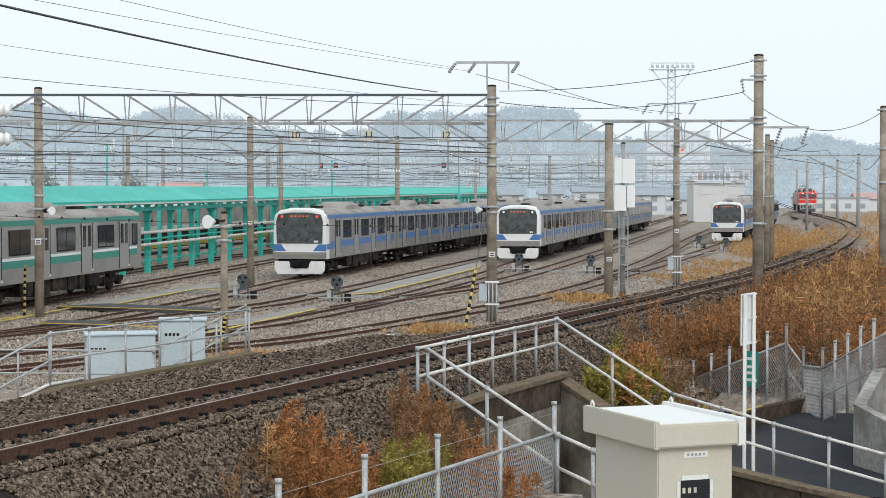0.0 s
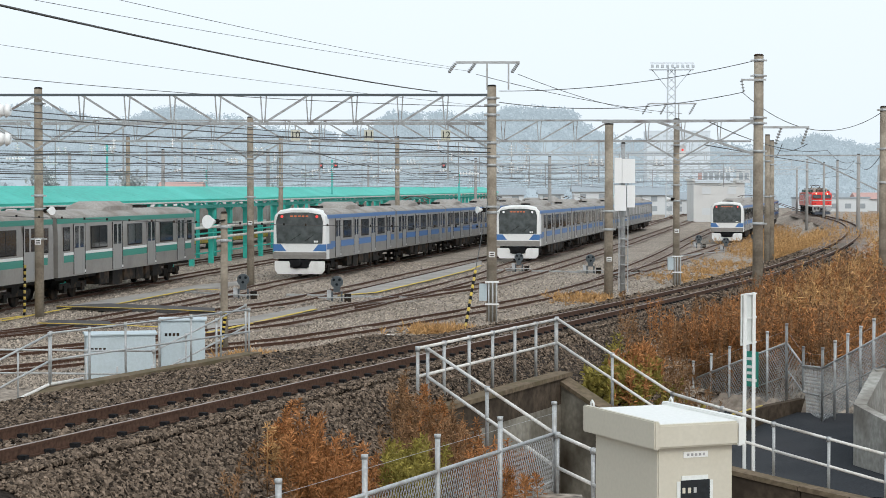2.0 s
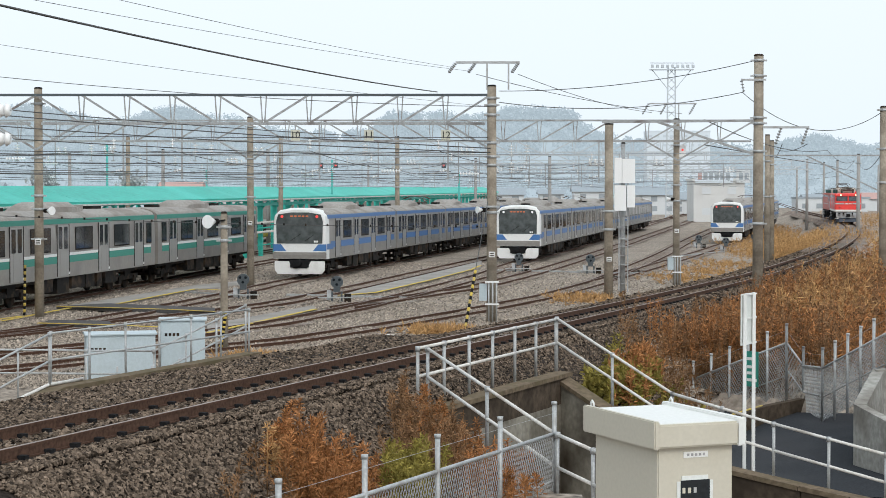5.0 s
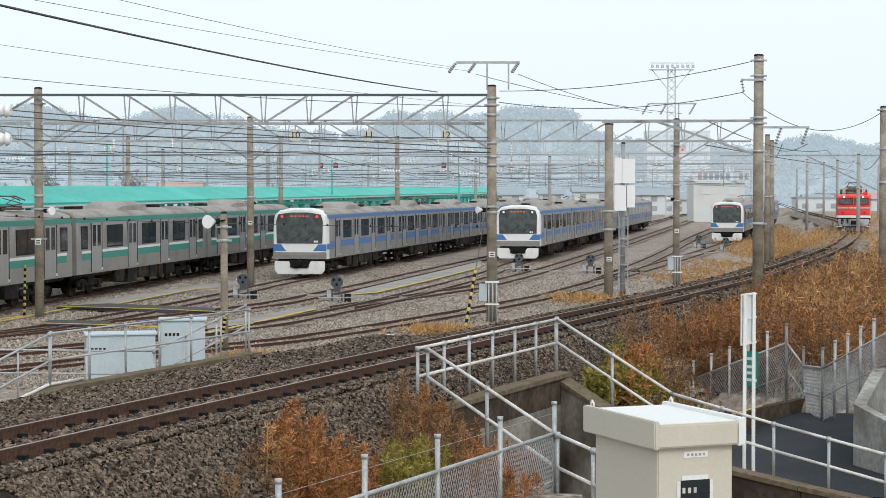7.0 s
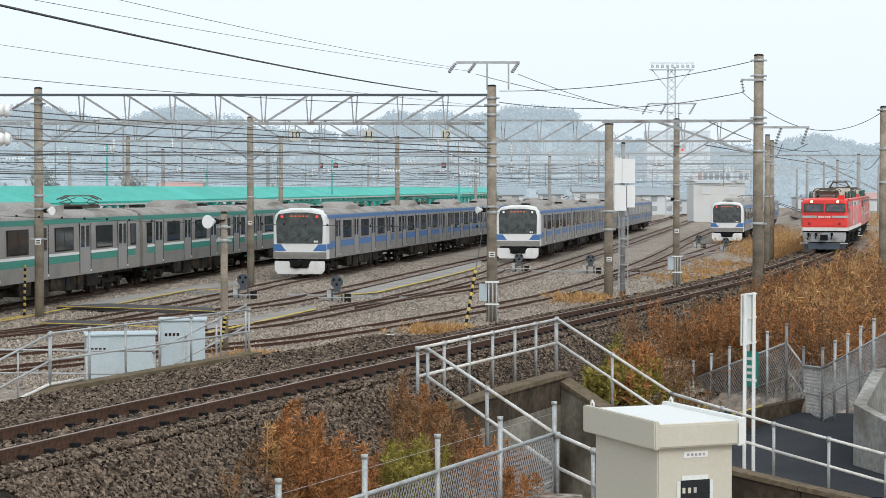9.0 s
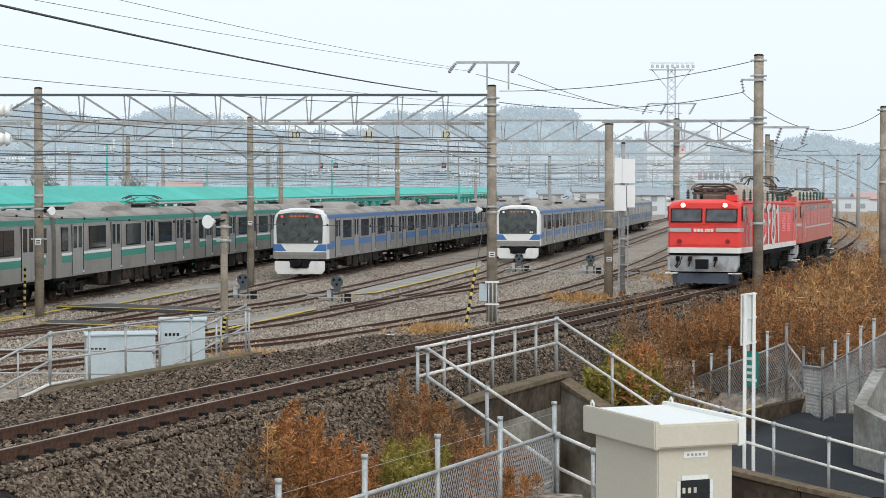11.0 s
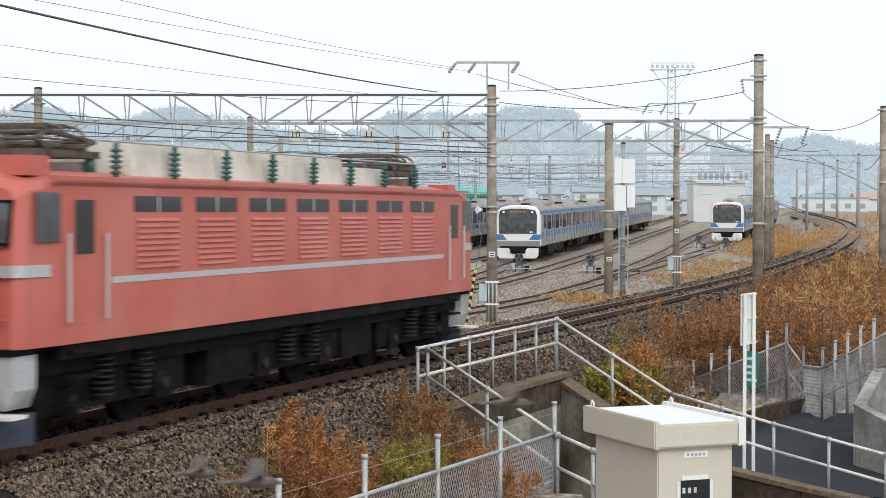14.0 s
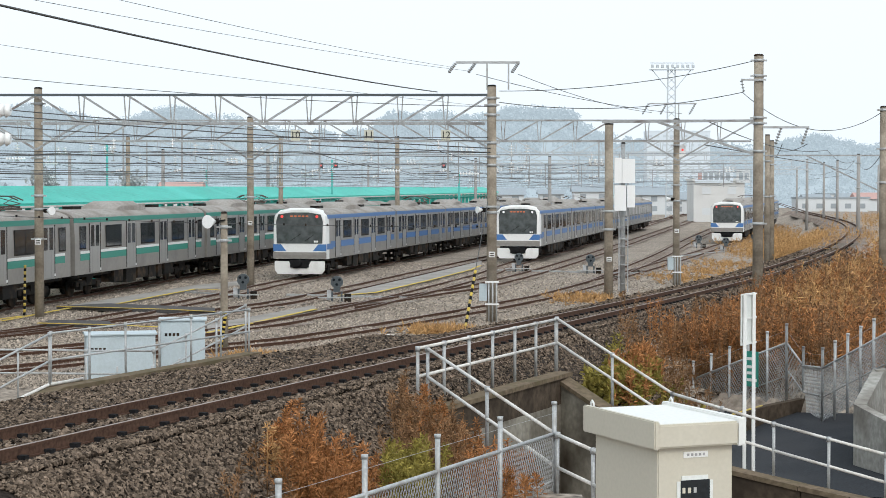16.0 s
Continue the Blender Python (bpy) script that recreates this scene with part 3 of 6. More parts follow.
def commuter_car(train, k, y0, panto=False, head=False):
    w = k["w"]
    at = pose(0, y0, 0)
    body = put("car_body", k["body"], train, at)
    put("roof", k["roof"], body)
    for s in (1, -1):
        flip = pose(0, 0, 0, 0, 0, 0 if s > 0 else 180)
        for y in (2.45, 7.3, 12.2, 17.05):
            put("door", k["door"], body, pose(s * (w + 0.006), y, 0) @ flip)
        for y in (4.87, 9.75, 14.62):
            put("window", k["window"], body, pose(s * w, y, 0) @ flip)
            put("stripe", k["stripe"], body, pose(s * w, y, 0) @ flip)
        for y in (0.95, 18.55):
            if not (head and y < 2):
                put("window", k["small_window"], body, pose(s * w, y, 0) @ flip)
            put("stripe", k["short_stripe"], body, pose(s * w, y + (0.25 if y < 2 else -0.25), 0) @ flip)
        put("upper_stripe", k["upper_stripe"], body, pose(s * (w - 0.03), 0 if s > 0 else 19.5, 0) @ flip)
    put("underfloor_equipment", k["equipment"], body)
    for y in (2.9, 16.6):
        put("bogie", k["bogie"], body, pose(0, y, 0))
    for y in (9.0,):
        put("air_conditioner", k["air_conditioner"], body, pose(0, y, 0))
    for y in (3.6, 14.8):
        put("roof_vent", k["vent"], body, pose(0, y, 0))
    if panto:
        put("pantograph", PANTO, body, pose(0, 15.5, 3.72))
    put("gangway", k["gangway"], body, pose(0, 19.75, 0))
    return body


def cab_front(train, stripe, lamps):
    """White cab end with a black windscreen, at y 0, facing -y."""
    w = 1.46

    def ring(y, inset, drop):
        a = w - inset
        return [(-a, y, 1.0), (a, y, 1.0), (a, y, 2.6), (a - 0.06, y, 3.3 - drop), (a - 0.35, y, 3.58 - drop), (0.55, y, 3.7 - drop), (-0.55, y, 3.7 - drop), (-a + 0.35, y, 3.58 - drop), (-a + 0.06, y, 3.3 - drop), (-a, y, 2.6)]

    f = part("cab_front", loft(B(), [ring(-0.42, 0.1, 0.12), ring(-0.36, 0.03, 0.04), ring(-0.2, -0.012, 0), ring(0.25, -0.012, -0.01)]), M["white"], train, "white cab end with a wide black windscreen")
    bm = B()
    loft(bm, [[(-1.24, y, 1.82), (1.24, y, 1.82), (1.27, y, 3.0), (1.16, y, 3.36), (0.5, y, 3.47), (-0.5, y, 3.47), (-1.16, y, 3.36), (-1.27, y, 3.0)] for y in (-0.44, -0.40)], smooth=False)
    part("windscreen", bm, M["screen"], f)
    for i in range(5):
        part("display_segment", box(B(), -0.5 + i * 0.21, -0.36 + i * 0.21, -0.452, -0.438, 3.23, 3.31), M["amber"], f)
    for s in (-1, 1):
        part("marker_lamp", tube(B(), (s * 0.95, -0.46, 3.25), (s * 0.95, -0.43, 3.25), 0.075, 12), M[lamps], f)
    bm = B()
    for s in (-1, 1):
        bm = B()
        loft(bm, [[(s * 1.44, y, 1.42), (s * 0.72, y, 1.42), (s * 1.02, y, 1.78), (s * 1.44, y, 1.78)] for y in (-0.425, -0.32)], smooth=False)
        box(bm, *sorted((s * 1.47, s * 1.478)), -0.3, 1.2, 1.5, 1.8)
        part("corner_stripe", bm, M[stripe], f)
    bm = B()
    box(bm, -1.44, 1.44, -0.45, 0.2, 1.02, 1.36)
    box(bm, -1.46, 1.46, -0.47, 0.2, 1.2, 1.24)
    part("bumper", bm, M["steel"], f)
    bm = B()
    box(bm, -1.2, 1.2, -0.3, 0.2, 0.6, 1.02)
    box(bm, -0.5, 0.5, -0.5, -0.1, 0.55, 0.95)
    tube(bm, (0, -0.85, 0.8), (0, -0.4, 0.8), 0.16, 12)
    part("coupler", bm, M["black"], f)
    bm = B()
    for s in (-1, 1):
        loft(bm, [[(s * 0.38, y, 0.2), (s * 1.2, y, 0.2), (s * 1.36, y, 0.4), (s * 1.36, y, 0.88), (s * 0.62, y, 0.88), (s * 0.38, y, 0.5)] for y in (-0.42, -0.34)], smooth=False)
    box(bm, -0.4, 0.4, -0.42, -0.34, 0.2, 0.5)
    part("skirt", bm, M["white"], f)
    bm = B()
    tube(bm, (-0.5, -0.46, 1.95), (0.1, -0.46, 2.35), 0.012, 5)
    tube(bm, (0.3, -0.46, 1.95), (0.8, -0.46, 2.3), 0.012, 5)
    part("wiper", bm, M["black"], f)
    bm = B()
    for i in range(2):
        box(bm, 0.78 + i * 0.13, 0.88 + i * 0.13, -0.455, -0.44, 1.88, 1.98)
    part("operator_mark", bm, M["white"], f)


BLUE = commuter_meshes("blue", False, True)
GREEN = commuter_meshes("green", True, False)


def blue_train(x, y, heading, cars, label, lamps="display"):
    t = thing("commuter_train", label, "train", pose(x, y, 0, 0, 0, -heading), group="blue striped trains parked in the yard")
    cab_front(t, "blue", lamps)
    for i in range(cars):
        commuter_car(t, BLUE, 20.0 * i, panto=i in (1, 3), head=i == 0)
    return t


blue_train(-7.55, 99.4, 9.2, 7, "stainless commuter train with blue stripes and white cab, parked")
blue_train(5.0, 123.1, 9.9, 6, "stainless commuter train with blue stripes, parked behind a ground signal", "porcelain")
blue_train(25.8, 169.2, 12.0, 5, "stainless commuter train with blue stripes, parked near the main line")

green_train = thing("commuter_train", "stainless commuter train with green stripes rolling along the canopy", "train")
for i in range(7):
    commuter_car(green_train, GREEN, -20.0 * i - 19.5, panto=i in (2, 4), head=False)
green_train.scale = (1.0, 1.15, 1.03)


# ---- the two electric locomotives ----
def brush_letters():
    """The white letters E F 8 1 painted with a broad brush: x runs along the side, y upwards."""
    bm = B()

    def stroke(pts, w0, w1):
        pts = [Vector((p[0] * 1.07, p[1], 0)) for p in pts]
        rings = []
        for i, p in enumerate(pts):
            d = (pts[min(i + 1, len(pts) - 1)] - pts[max(i - 1, 0)]).normalized()
            o = Vector((-d.y, d.x, 0)) * (w0 + (w1 - w0) * i / (len(pts) - 1)) * 0.6
            rings.append([p - o, p + o, p + o + Vector((0, 0, 0.006)), p - o + Vector((0, 0, 0.006))])
        loft(bm, rings, smooth=False)

    def loop(cx, cy, rx, ry, lean):
        stroke([(cx + rx * math.sin(a) + lean * math.cos(a), cy + ry * math.cos(a)) for a in (k * math.tau / 18 for k in range(19))], 0.22, 0.2)

    # E
    stroke([(0.62, 1.68), (0.5, 1.2), (0.42, 0.6), (0.38, 0.02)], 0.3, 0.24)
    stroke([(0.12, 1.42), (0.42, 1.56), (0.8, 1.63), (1.15, 1.66)], 0.2, 0.26)
    stroke([(0.45, 0.86), (0.8, 0.92), (1.02, 0.98)], 0.2, 0.16)
    stroke([(0.36, 0.1), (0.75, 0.2), (1.28, 0.42)], 0.22, 0.15)
    # F
    stroke([(1.98, 1.6), (1.9, 1.2), (1.9, 0.6), (1.95, 0.0)], 0.28, 0.2)
    stroke([(1.52, 1.42), (1.9, 1.54), (2.55, 1.68)], 0.18, 0.26)
    stroke([(1.88, 0.84), (2.2, 0.92), (2.5, 1.0)], 0.2, 0.15)
    # 8
    loop(3.4, 1.24, 0.32, 0.34, 0.05)
    loop(3.35, 0.5, 0.46, 0.44, 0.05)
    # 1
    stroke([(4.12, 1.32), (4.32, 1.44), (4.56, 1.6)], 0.14, 0.2)
    stroke([(4.6, 1.66), (4.62, 1.1), (4.72, 0.5), (4.85, 0.02)], 0.26, 0.2)
    return bm


def loco_pantograph(up):
    """A diamond pantograph on its base frame; folded when up is small."""
    bm = B()
    for x in (-0.62, 0.62):
        beam(bm, (x, -0.78, 0.05), (x, 0.78, 0.05), 0.09)
    for y in (-0.74, -0.35, 0.35, 0.74):
        beam(bm, (-0.7, y, 0.05), (0.7, y, 0.05), 0.09)
    for y in (-0.45, 0.45):
        tube(bm, (-0.68, y, 0.14), (0.68, y, 0.14), 0.05, 8)
        tube(bm, (-0.2, y * 0.3, 0.14), (-0.2, y * 2.0, 0.14), 0.07, 8)
        tube(bm, (0.2, y * 0.3, 0.14), (0.2, y * 2.0, 0.14), 0.07, 8)
    reach = 0.7 if up < 0.3 else 0.6
    for s in (-1, 1):
        for y in (-1, 1):
            tube(bm, (s * 0.6, y * 0.45, 0.14), (s * 0.66, y * reach, 0.16 + up * 0.5), 0.04, 6)
            tube(bm, (s * 0.66, y * reach, 0.16 + up * 0.5), (s * 0.45, y * 0.12, 0.2 + up), 0.032, 6)
    for y in (-1, 1):
        tube(bm, (-0.68, y * reach, 0.16 + up * 0.5), (0.68, y * reach, 0.16 + up * 0.5), 0.026, 6)
        tube(bm, (-0.6, y * 0.45, 0.14), (0.66, y * reach, 0.16 + up * 0.5), 0.016, 5)
        tube(bm, (-0.66, y * reach, 0.16 + up * 0.5), (0.45, y * 0.12, 0.2 + up), 0.014, 5)
    tube(bm, (-0.5, 0, 0.2 + up), (0.5, 0, 0.2 + up), 0.035, 6)
    for y in (-0.2, 0.2):
        beam(bm, (-0.55, y, 0.28 + up), (0.55, y, 0.28 + up), 0.09, 0.06)
        for s in (-1, 1):
            chain(bm, [(s * 0.55, y, 0.28 + up), (s * 0.68, y, 0.26 + up), (s * 0.78, y, 0.18 + up), (s * 0.84, y, 0.06 + up)], 0.02, 6)
            tube(bm, (s * 0.4, 0, 0.2 + up), (s * 0.4, y, 0.28 + up), 0.018, 5)
    return mesh_of("pantograph", bm, M["panto"])


def loco(name, paint, label, decorated):
    """An electric locomotive that faces +y; its origin lies on the rails under its middle."""
    t = thing(name, label, "locomotive")
    hl, w = 8.3, 1.4
    roof_h = 0.58 if decorated else 0.42

    def ring(y, inset, drop, low=1.28):
        a = w - inset
        return [(-a, y, low), (a, y, low), (a, y, 2.7), (a, y, 3.16 - drop), (a - 0.1, y, 3.26 - drop), (0.8, y, 3.36 - drop), (-0.8, y, 3.36 - drop), (-a + 0.1, y, 3.26 - drop), (-a, y, 3.16 - drop), (-a, y, 2.7)]

    def shear(r, k):
        # the cab ends lean back above the waist
        return [(x, y - k * max(0, z - 2.35) * 0.16, z) for x, y, z in r]

    rings = [shear(ring(-hl, 0.15, 0.16), -1), shear(ring(-hl + 0.12, 0.05, 0.07), -1), ring(-hl + 0.9, 0, 0), ring(hl - 0.9, 0, 0), shear(ring(hl - 0.12, 0.05, 0.07), 1), shear(ring(hl, 0.15, 0.16), 1)]
    body = part("body", loft(B(), rings), paint, t)
    bm = B()
    for s in (-1, 1):
        box(bm, *sorted((s * 1.36, s * 1.46)), -hl + 0.6, hl - 0.6, 3.23, 3.28)
    part("gutter", bm, paint, body)
    if decorated:
        bm = B()
        loft(bm, [[(x * (a + 0.012) / a, y, 1.29 if z < 2 else 1.5) for x, y, z in ring(yy, i - 0.012, 0)[:2]] + [(x, y, 1.5) for x, y, z in ring(yy, i - 0.012, 0)[1::-1]] for yy, i, a in ((-hl - 0.012, 0.15, 1.25), (-hl + 0.12, 0.05, 1.35), (-hl + 0.9, 0, 1.4), (hl - 0.9, 0, 1.4), (hl - 0.12, 0.05, 1.35), (hl + 0.012, 0.15, 1.25))], smooth=False)
        part("white_band", bm, M["band"], body)
    else:
        bm = B()
        for s in (-1, 1):
            box(bm, *sorted((s * 1.4, s * 1.408)), -6.3, 6.3, 1.97, 2.05)
        part("side_stripe", bm, M["silver"], body)
    for e in (-1, 1):
        # the face of a cab
        bm = B()
        for x0, x1 in ((-1.21, -0.09), (0.09, 1.21)):
            ring_y = lambda z, o: e * (hl + o - max(0, z - 2.35) * 0.16)
            loft(bm, [[(x0, ring_y(2.5, o), 2.5), (x1, ring_y(2.5, o), 2.5), (x1, ring_y(2.96, o), 2.96), (x0, ring_y(2.96, o), 2.96)] for o in (0.0, 0.018)], smooth=False)
        part("windscreen", bm, M["cabglass"], body)
        bm = B()
        for x0, x1 in ((-1.235, -0.065), (0.065, 1.235)):
            for z0, z1, a0, a1 in ((2.465, 2.5, x0, x1), (2.96, 2.99, x0, x1), (2.5, 2.96, x0, x0 + 0.03), (2.5, 2.96, x1 - 0.03, x1)):
                loft(bm, [[(a0, ring_y(z0, o), z0), (a1, ring_y(z0, o), z0), (a1, ring_y(z1, o), z1), (a0, ring_y(z1, o), z1)] for o in (0.0, 0.03)], smooth=False)
        part("windscreen_frame", bm, M["gear"], body)
        for s in (-1, 1):
            bm = box(B(), *sorted((s * 0.46, s * 1.26)), *sorted((e * hl, e * (hl + 0.02))), 2.1, 2.24)
            loft(bm, [[(s * a, e * yy, z) for a, z in ((x0 - 0.1, 2.1), (x0 + 0.012, 2.1), (x0 + 0.012, 2.24), (x0 - 0.1, 2.24))] for x0, yy in ((1.384, hl - 0.6), (1.35, hl - 0.12), (1.26, hl - 0.01))], smooth=False)
            part("face_stripe", bm, M["silver"], body)
        for i, wd in enumerate((0.1, 0.1, 0.06, 0.1, 0.1, 0.1)):
            part("plate_bar", box(B(), -0.36 + i * 0.125, -0.36 + i * 0.125 + wd, *sorted((e * hl, e * (hl + 0.025))), 2.1, 2.22), M["band"], body)
        for s in (-0.78, 0.78):
            part("headlamp_housing", tube(B(), (s, e * (hl - 0.5), 3.14), (s, e * (hl - 0.07), 3.12), 0.125, 14), paint, body)
        for s in (-0.78, 0.78):
            bm = B()
            tube(bm, (s, e * (hl - 0.1), 3.12), (s, e * (hl - 0.045), 3.12), 0.085, 14)
            part("headlamp", bm, M["lamp"] if (e > 0 and decorated) else M["porcelain"], body)
            bm = B()
            tube(bm, (s * 1.15, e * hl, 1.74), (s * 1.15, e * (hl + 0.06), 1.74), 0.085, 12)
            part("tail_lamp", bm, M["redlamp"], body)
        bm = B()
        tube(bm, (-1.1, e * (hl + 0.06), 2.4), (1.1, e * (hl + 0.06), 2.4), 0.015, 6)
        tube(bm, (-1.25, e * (hl + 0.06), 1.62), (1.25, e * (hl + 0.06), 1.62), 0.012, 6)
        part("hand_rail", bm, paint, body)
        # skirt, coupler, hoses, plough
        bm = B()
        loft(bm, [[(-1.18, y, 0.58), (1.18, y, 0.58), (1.27, y, 0.8), (1.27, y, 1.3), (-1.27, y, 1.3), (-1.27, y, 0.8)] for y in (e * (hl - 0.5), e * (hl - 0.02))], smooth=False)
        part("skirt", bm, M["skirt"], body)
        bm = B()
        tube(bm, (0, e * (hl - 0.3), 0.88), (0, e * (hl + 0.42), 0.88), 0.13, 10)
        box(bm, -0.22, 0.22, *sorted((e * (hl + 0.18), e * (hl + 0.5))), 0.7, 1.06)
        part("coupler", bm, M["black"], body)
        for s in (-1.0, 0.8):
            bm = B()
            chain(bm, [(s, e * (hl + 0.0), 1.15), (s, e * (hl + 0.14), 1.05), (s + 0.05, e * (hl + 0.2), 0.85), (s + 0.16, e * (hl + 0.18), 0.72), (s + 0.26, e * (hl + 0.1), 0.82)], 0.02, 6)
            part("brake_hose", bm, M["skirt"] if s < 0 else M["black"], body)
        bm = B()
        loft(bm, [[(-1.25, e * (hl - 0.5), z), (1.25, e * (hl - 0.5), z), (0.95, e * (hl + 0.1 + (0.5 - z) * 0.3), z), (-0.95, e * (hl + 0.1 + (0.5 - z) * 0.3), z)] for z in (0.14, 0.52)], smooth=False)
        part("snow_plough", bm, M["plough"], body)
        part("buffer_sill", box(B(), -1.28, 1.28, *sorted((e * (hl - 0.5), e * (hl + 0.008))), 1.2, 1.285), M["gear"], body)
        for x in (-0.45, 0.5, 0.95):
            bm = box(B(), x - 0.07, x + 0.07, *sorted((e * (hl - 0.03), e * (hl + 0.05))), 0.98, 1.16)
            tube(bm, (x, e * (hl + 0.03), 0.98), (x + 0.03, e * (hl + 0.1), 0.78), 0.03, 6)
            part("air_valve", bm, M["gear"], body)
        for s in (-1, 1):
            part("step", box(B(), *sorted((s * 0.95, s * 1.4)), *sorted((e * (hl - 0.1), e * (hl + 0.22))), 0.5, 0.54), M["band"], body)
        bm = B()
        loft(bm, [[(a - 0.95, e * (hl - 0.75) + b * 0.25, z) for a, b in ((-0.2, -1), (0.2, -1), (0.2, 1), (-0.2, 1))] for z in (3.28, 3.52 if e > 0 else 3.4)], smooth=False)
        part("horn_box", bm, paint, body)
    for s in (-1, 1):
        # cab doors with recesses and rails, side windows, louvres
        for e in (-1, 1):
            bm = B()
            y0 = e * 6.95
            box(bm, *sorted((s * 1.395, s * 1.403)), y0 - 0.34, y0 + 0.34, 1.5, 3.12)
            box(bm, *sorted((s * 1.403, s * 1.412)), y0 - 0.22, y0 + 0.22, 2.35, 3.0, 1)
            for yy in (y0 - 0.44, y0 + 0.44):
                tube(bm, (s * 1.46, yy, 1.55), (s * 1.46, yy, 2.6), 0.02, 6, slot=2)
            put("cab_door", mesh_of("cab_door", bm, paint, M["glass"], M["silver"]), body)
            bm = B()
            box(bm, *sorted((s * 1.395, s * 1.41)), *sorted((e * 7.5, e * 8.0)), 2.5, 3.08)
            part("side_window", bm, M["cabglass"], body)
            bm = B()
            box(bm, *sorted((s * 1.2, s * 1.44)), e * 6.95 - 0.3, e * 6.95 + 0.3, 0.5, 0.54)
            box(bm, *sorted((s * 1.2, s * 1.44)), e * 6.95 - 0.3, e * 6.95 + 0.3, 0.85, 0.89)
            box(bm, *sorted((s * 1.2, s * 1.42)), e * 6.95 - 0.3, e * 6.95 + 0.3, 1.16, 1.2)
            part("cab_steps", bm, M["gear"], body)
        for i in range(7):
            yc = -5.1 + i * 1.7
            bm = B()
            box(bm, *sorted((s * 1.395, s * 1.408)), yc - 0.64, yc + 0.64, 2.86, 3.06)
            part("vent_window", bm, M["glass"], body)
            part("vent_sash", box(B(), *sorted((s * 1.407, s * 1.412)), yc - 0.02, yc + 0.02, 2.86, 3.06), M["skirt"], body)
            bm = B()
            for j in range(11 if decorated else 9):
                z = (1.98 if decorated else 2.13) + j * 0.075
                loft(bm, [[(s * 1.395, yc + q, z), (s * 1.425, yc + q, z + 0.008), (s * 1.395, yc + q, z + 0.06)] for q in (-0.56, 0.56)], smooth=False)
            part("louvre", bm, paint, body)
    # running gear
    bm = B()
    for s in (-1, 1):
        box(bm, *sorted((s * 1.2, s * 1.36)), -hl + 0.9, hl - 0.9, 1.1, 1.29)
    box(bm, -1.15, 1.15, -hl + 0.5, hl - 0.5, 0.9, 1.3)
    box(bm, -0.45, 0.45, -hl + 0.9, hl - 0.9, 0.3, 0.9)
    for s in (-1, 1):
        for y in (-2.8, 2.2):
            box(bm, *sorted((s * 0.6, s * 1.12)), y - 0.45, y + 0.9, 0.38, 1.1)
        for y in (-7.3, 7.3):
            box(bm, *sorted((s * 0.7, s * 1.1)), y - 0.25, y + 0.25, 0.4, 1.1)
    part("underframe", bm, M["gear"], body)
    # coil springs that stand out against the dark frames
    bm = B()
    for j in range(7):
        tube(bm, (0, 0, j * 0.075), (0, 0, j * 0.075 + 0.03), 0.14, 12)
    coil = mesh_of("coil_spring", bm, M["coil"])
    for yb in (-5.6, 0.0, 5.6):
        for s in (-1.16, 1.16):
            for yy in (-0.5, 0.5):
                put("coil_spring", coil, body, pose(s, yb + yy, 0.55))
    for yb in (-5.6, 0.0, 5.6):
        bm = B()
        for s in (-0.98, 0.98):
            box(bm, s - 0.08, s + 0.08, yb - 1.9, yb + 1.9, 0.42, 0.88)
            for yy in (-1.2, 1.2):
                box(bm, s - 0.14, s + 0.14, yb + yy - 0.22, yb + yy + 0.22, 0.36, 0.72)
            for yy in (-0.45, 0.45):
                for j in range(6):
                    z = 0.62 + j * 0.085
                    tube(bm, (s * 1.12, yb + yy, z), (s * 1.12, yb + yy, z + 0.05), 0.16, 10)
        bg = part("bogie", bm, M["gear"], body)
        for yy in (-1.2, 1.2):
            bm = B()
            for s in (-0.56, 0.56):
                tube(bm, (s - 0.065, 0, 0), (s + 0.065, 0, 0), 0.55, 24)
                for q in range(5):
                    a = q * math.tau / 5
                    tube(bm, (s * 1.13, math.cos(a) * 0.3, math.sin(a) * 0.3), (s * 1.16, math.cos(a) * 0.3, math.sin(a) * 0.3), 0.06, 6)
            tube(bm, (-1.1, 0, 0), (1.1, 0, 0), 0.09, 8)
            part("wheelset", bm, M["gear"], bg, m=pose(0, yb + yy, 0.56))
    for s in (-1, 1):
        for yb in (-5.6, 0.0, 5.6):
            for yy in (-1.2, 1.2):
                part("axle_cover", tube(B(), (s * 1.1, yb + yy, 0.56), (s * 1.17, yb + yy, 0.56), 0.08, 10), M["coil"], body)
    # roof equipment
    bm = B()
    for y0, y1, h in ((-2.4, 5.0, roof_h), (-4.4, -2.7, 0.3)):
        loft(bm, [[(-0.98, y, 3.28), (0.98, y, 3.28), (0.9, y, 3.34 + h), (-0.9, y, 3.34 + h)] for y in (y0, y1)], smooth=False)
    part("roof_housing", bm, M["lroof"], body)
    for y in (-1.3, 0, 1.3, 2.6, 3.9):
        part("housing_rib", box(B(), -0.96, 0.96, y - 0.03, y + 0.03, 3.32, 3.36 + roof_h), M["lroof"], body)
    part("roof_walk", box(B(), -0.35, 0.35, -2.3, 4.9, 3.33 + roof_h, 3.38 + roof_h), M["lroof"], body)
    for y, l in ((-4.9, 0.5), (-7.0, 0.35), (5.3, 0.2)):
        part("roof_box", box(B(), -0.5, 0.5, y - l, y + l, 3.3, 3.5), M["lroof"], body)
    bm = B()
    for j in range(5):
        tube(bm, (0, 0, j * 0.07), (0, 0, 0.04 + j * 0.07), 0.075, 8)
    tube(bm, (0, 0, -0.1), (0, 0, 0.4), 0.035, 6)
    me = mesh_of("insulator", bm, M["insul"])
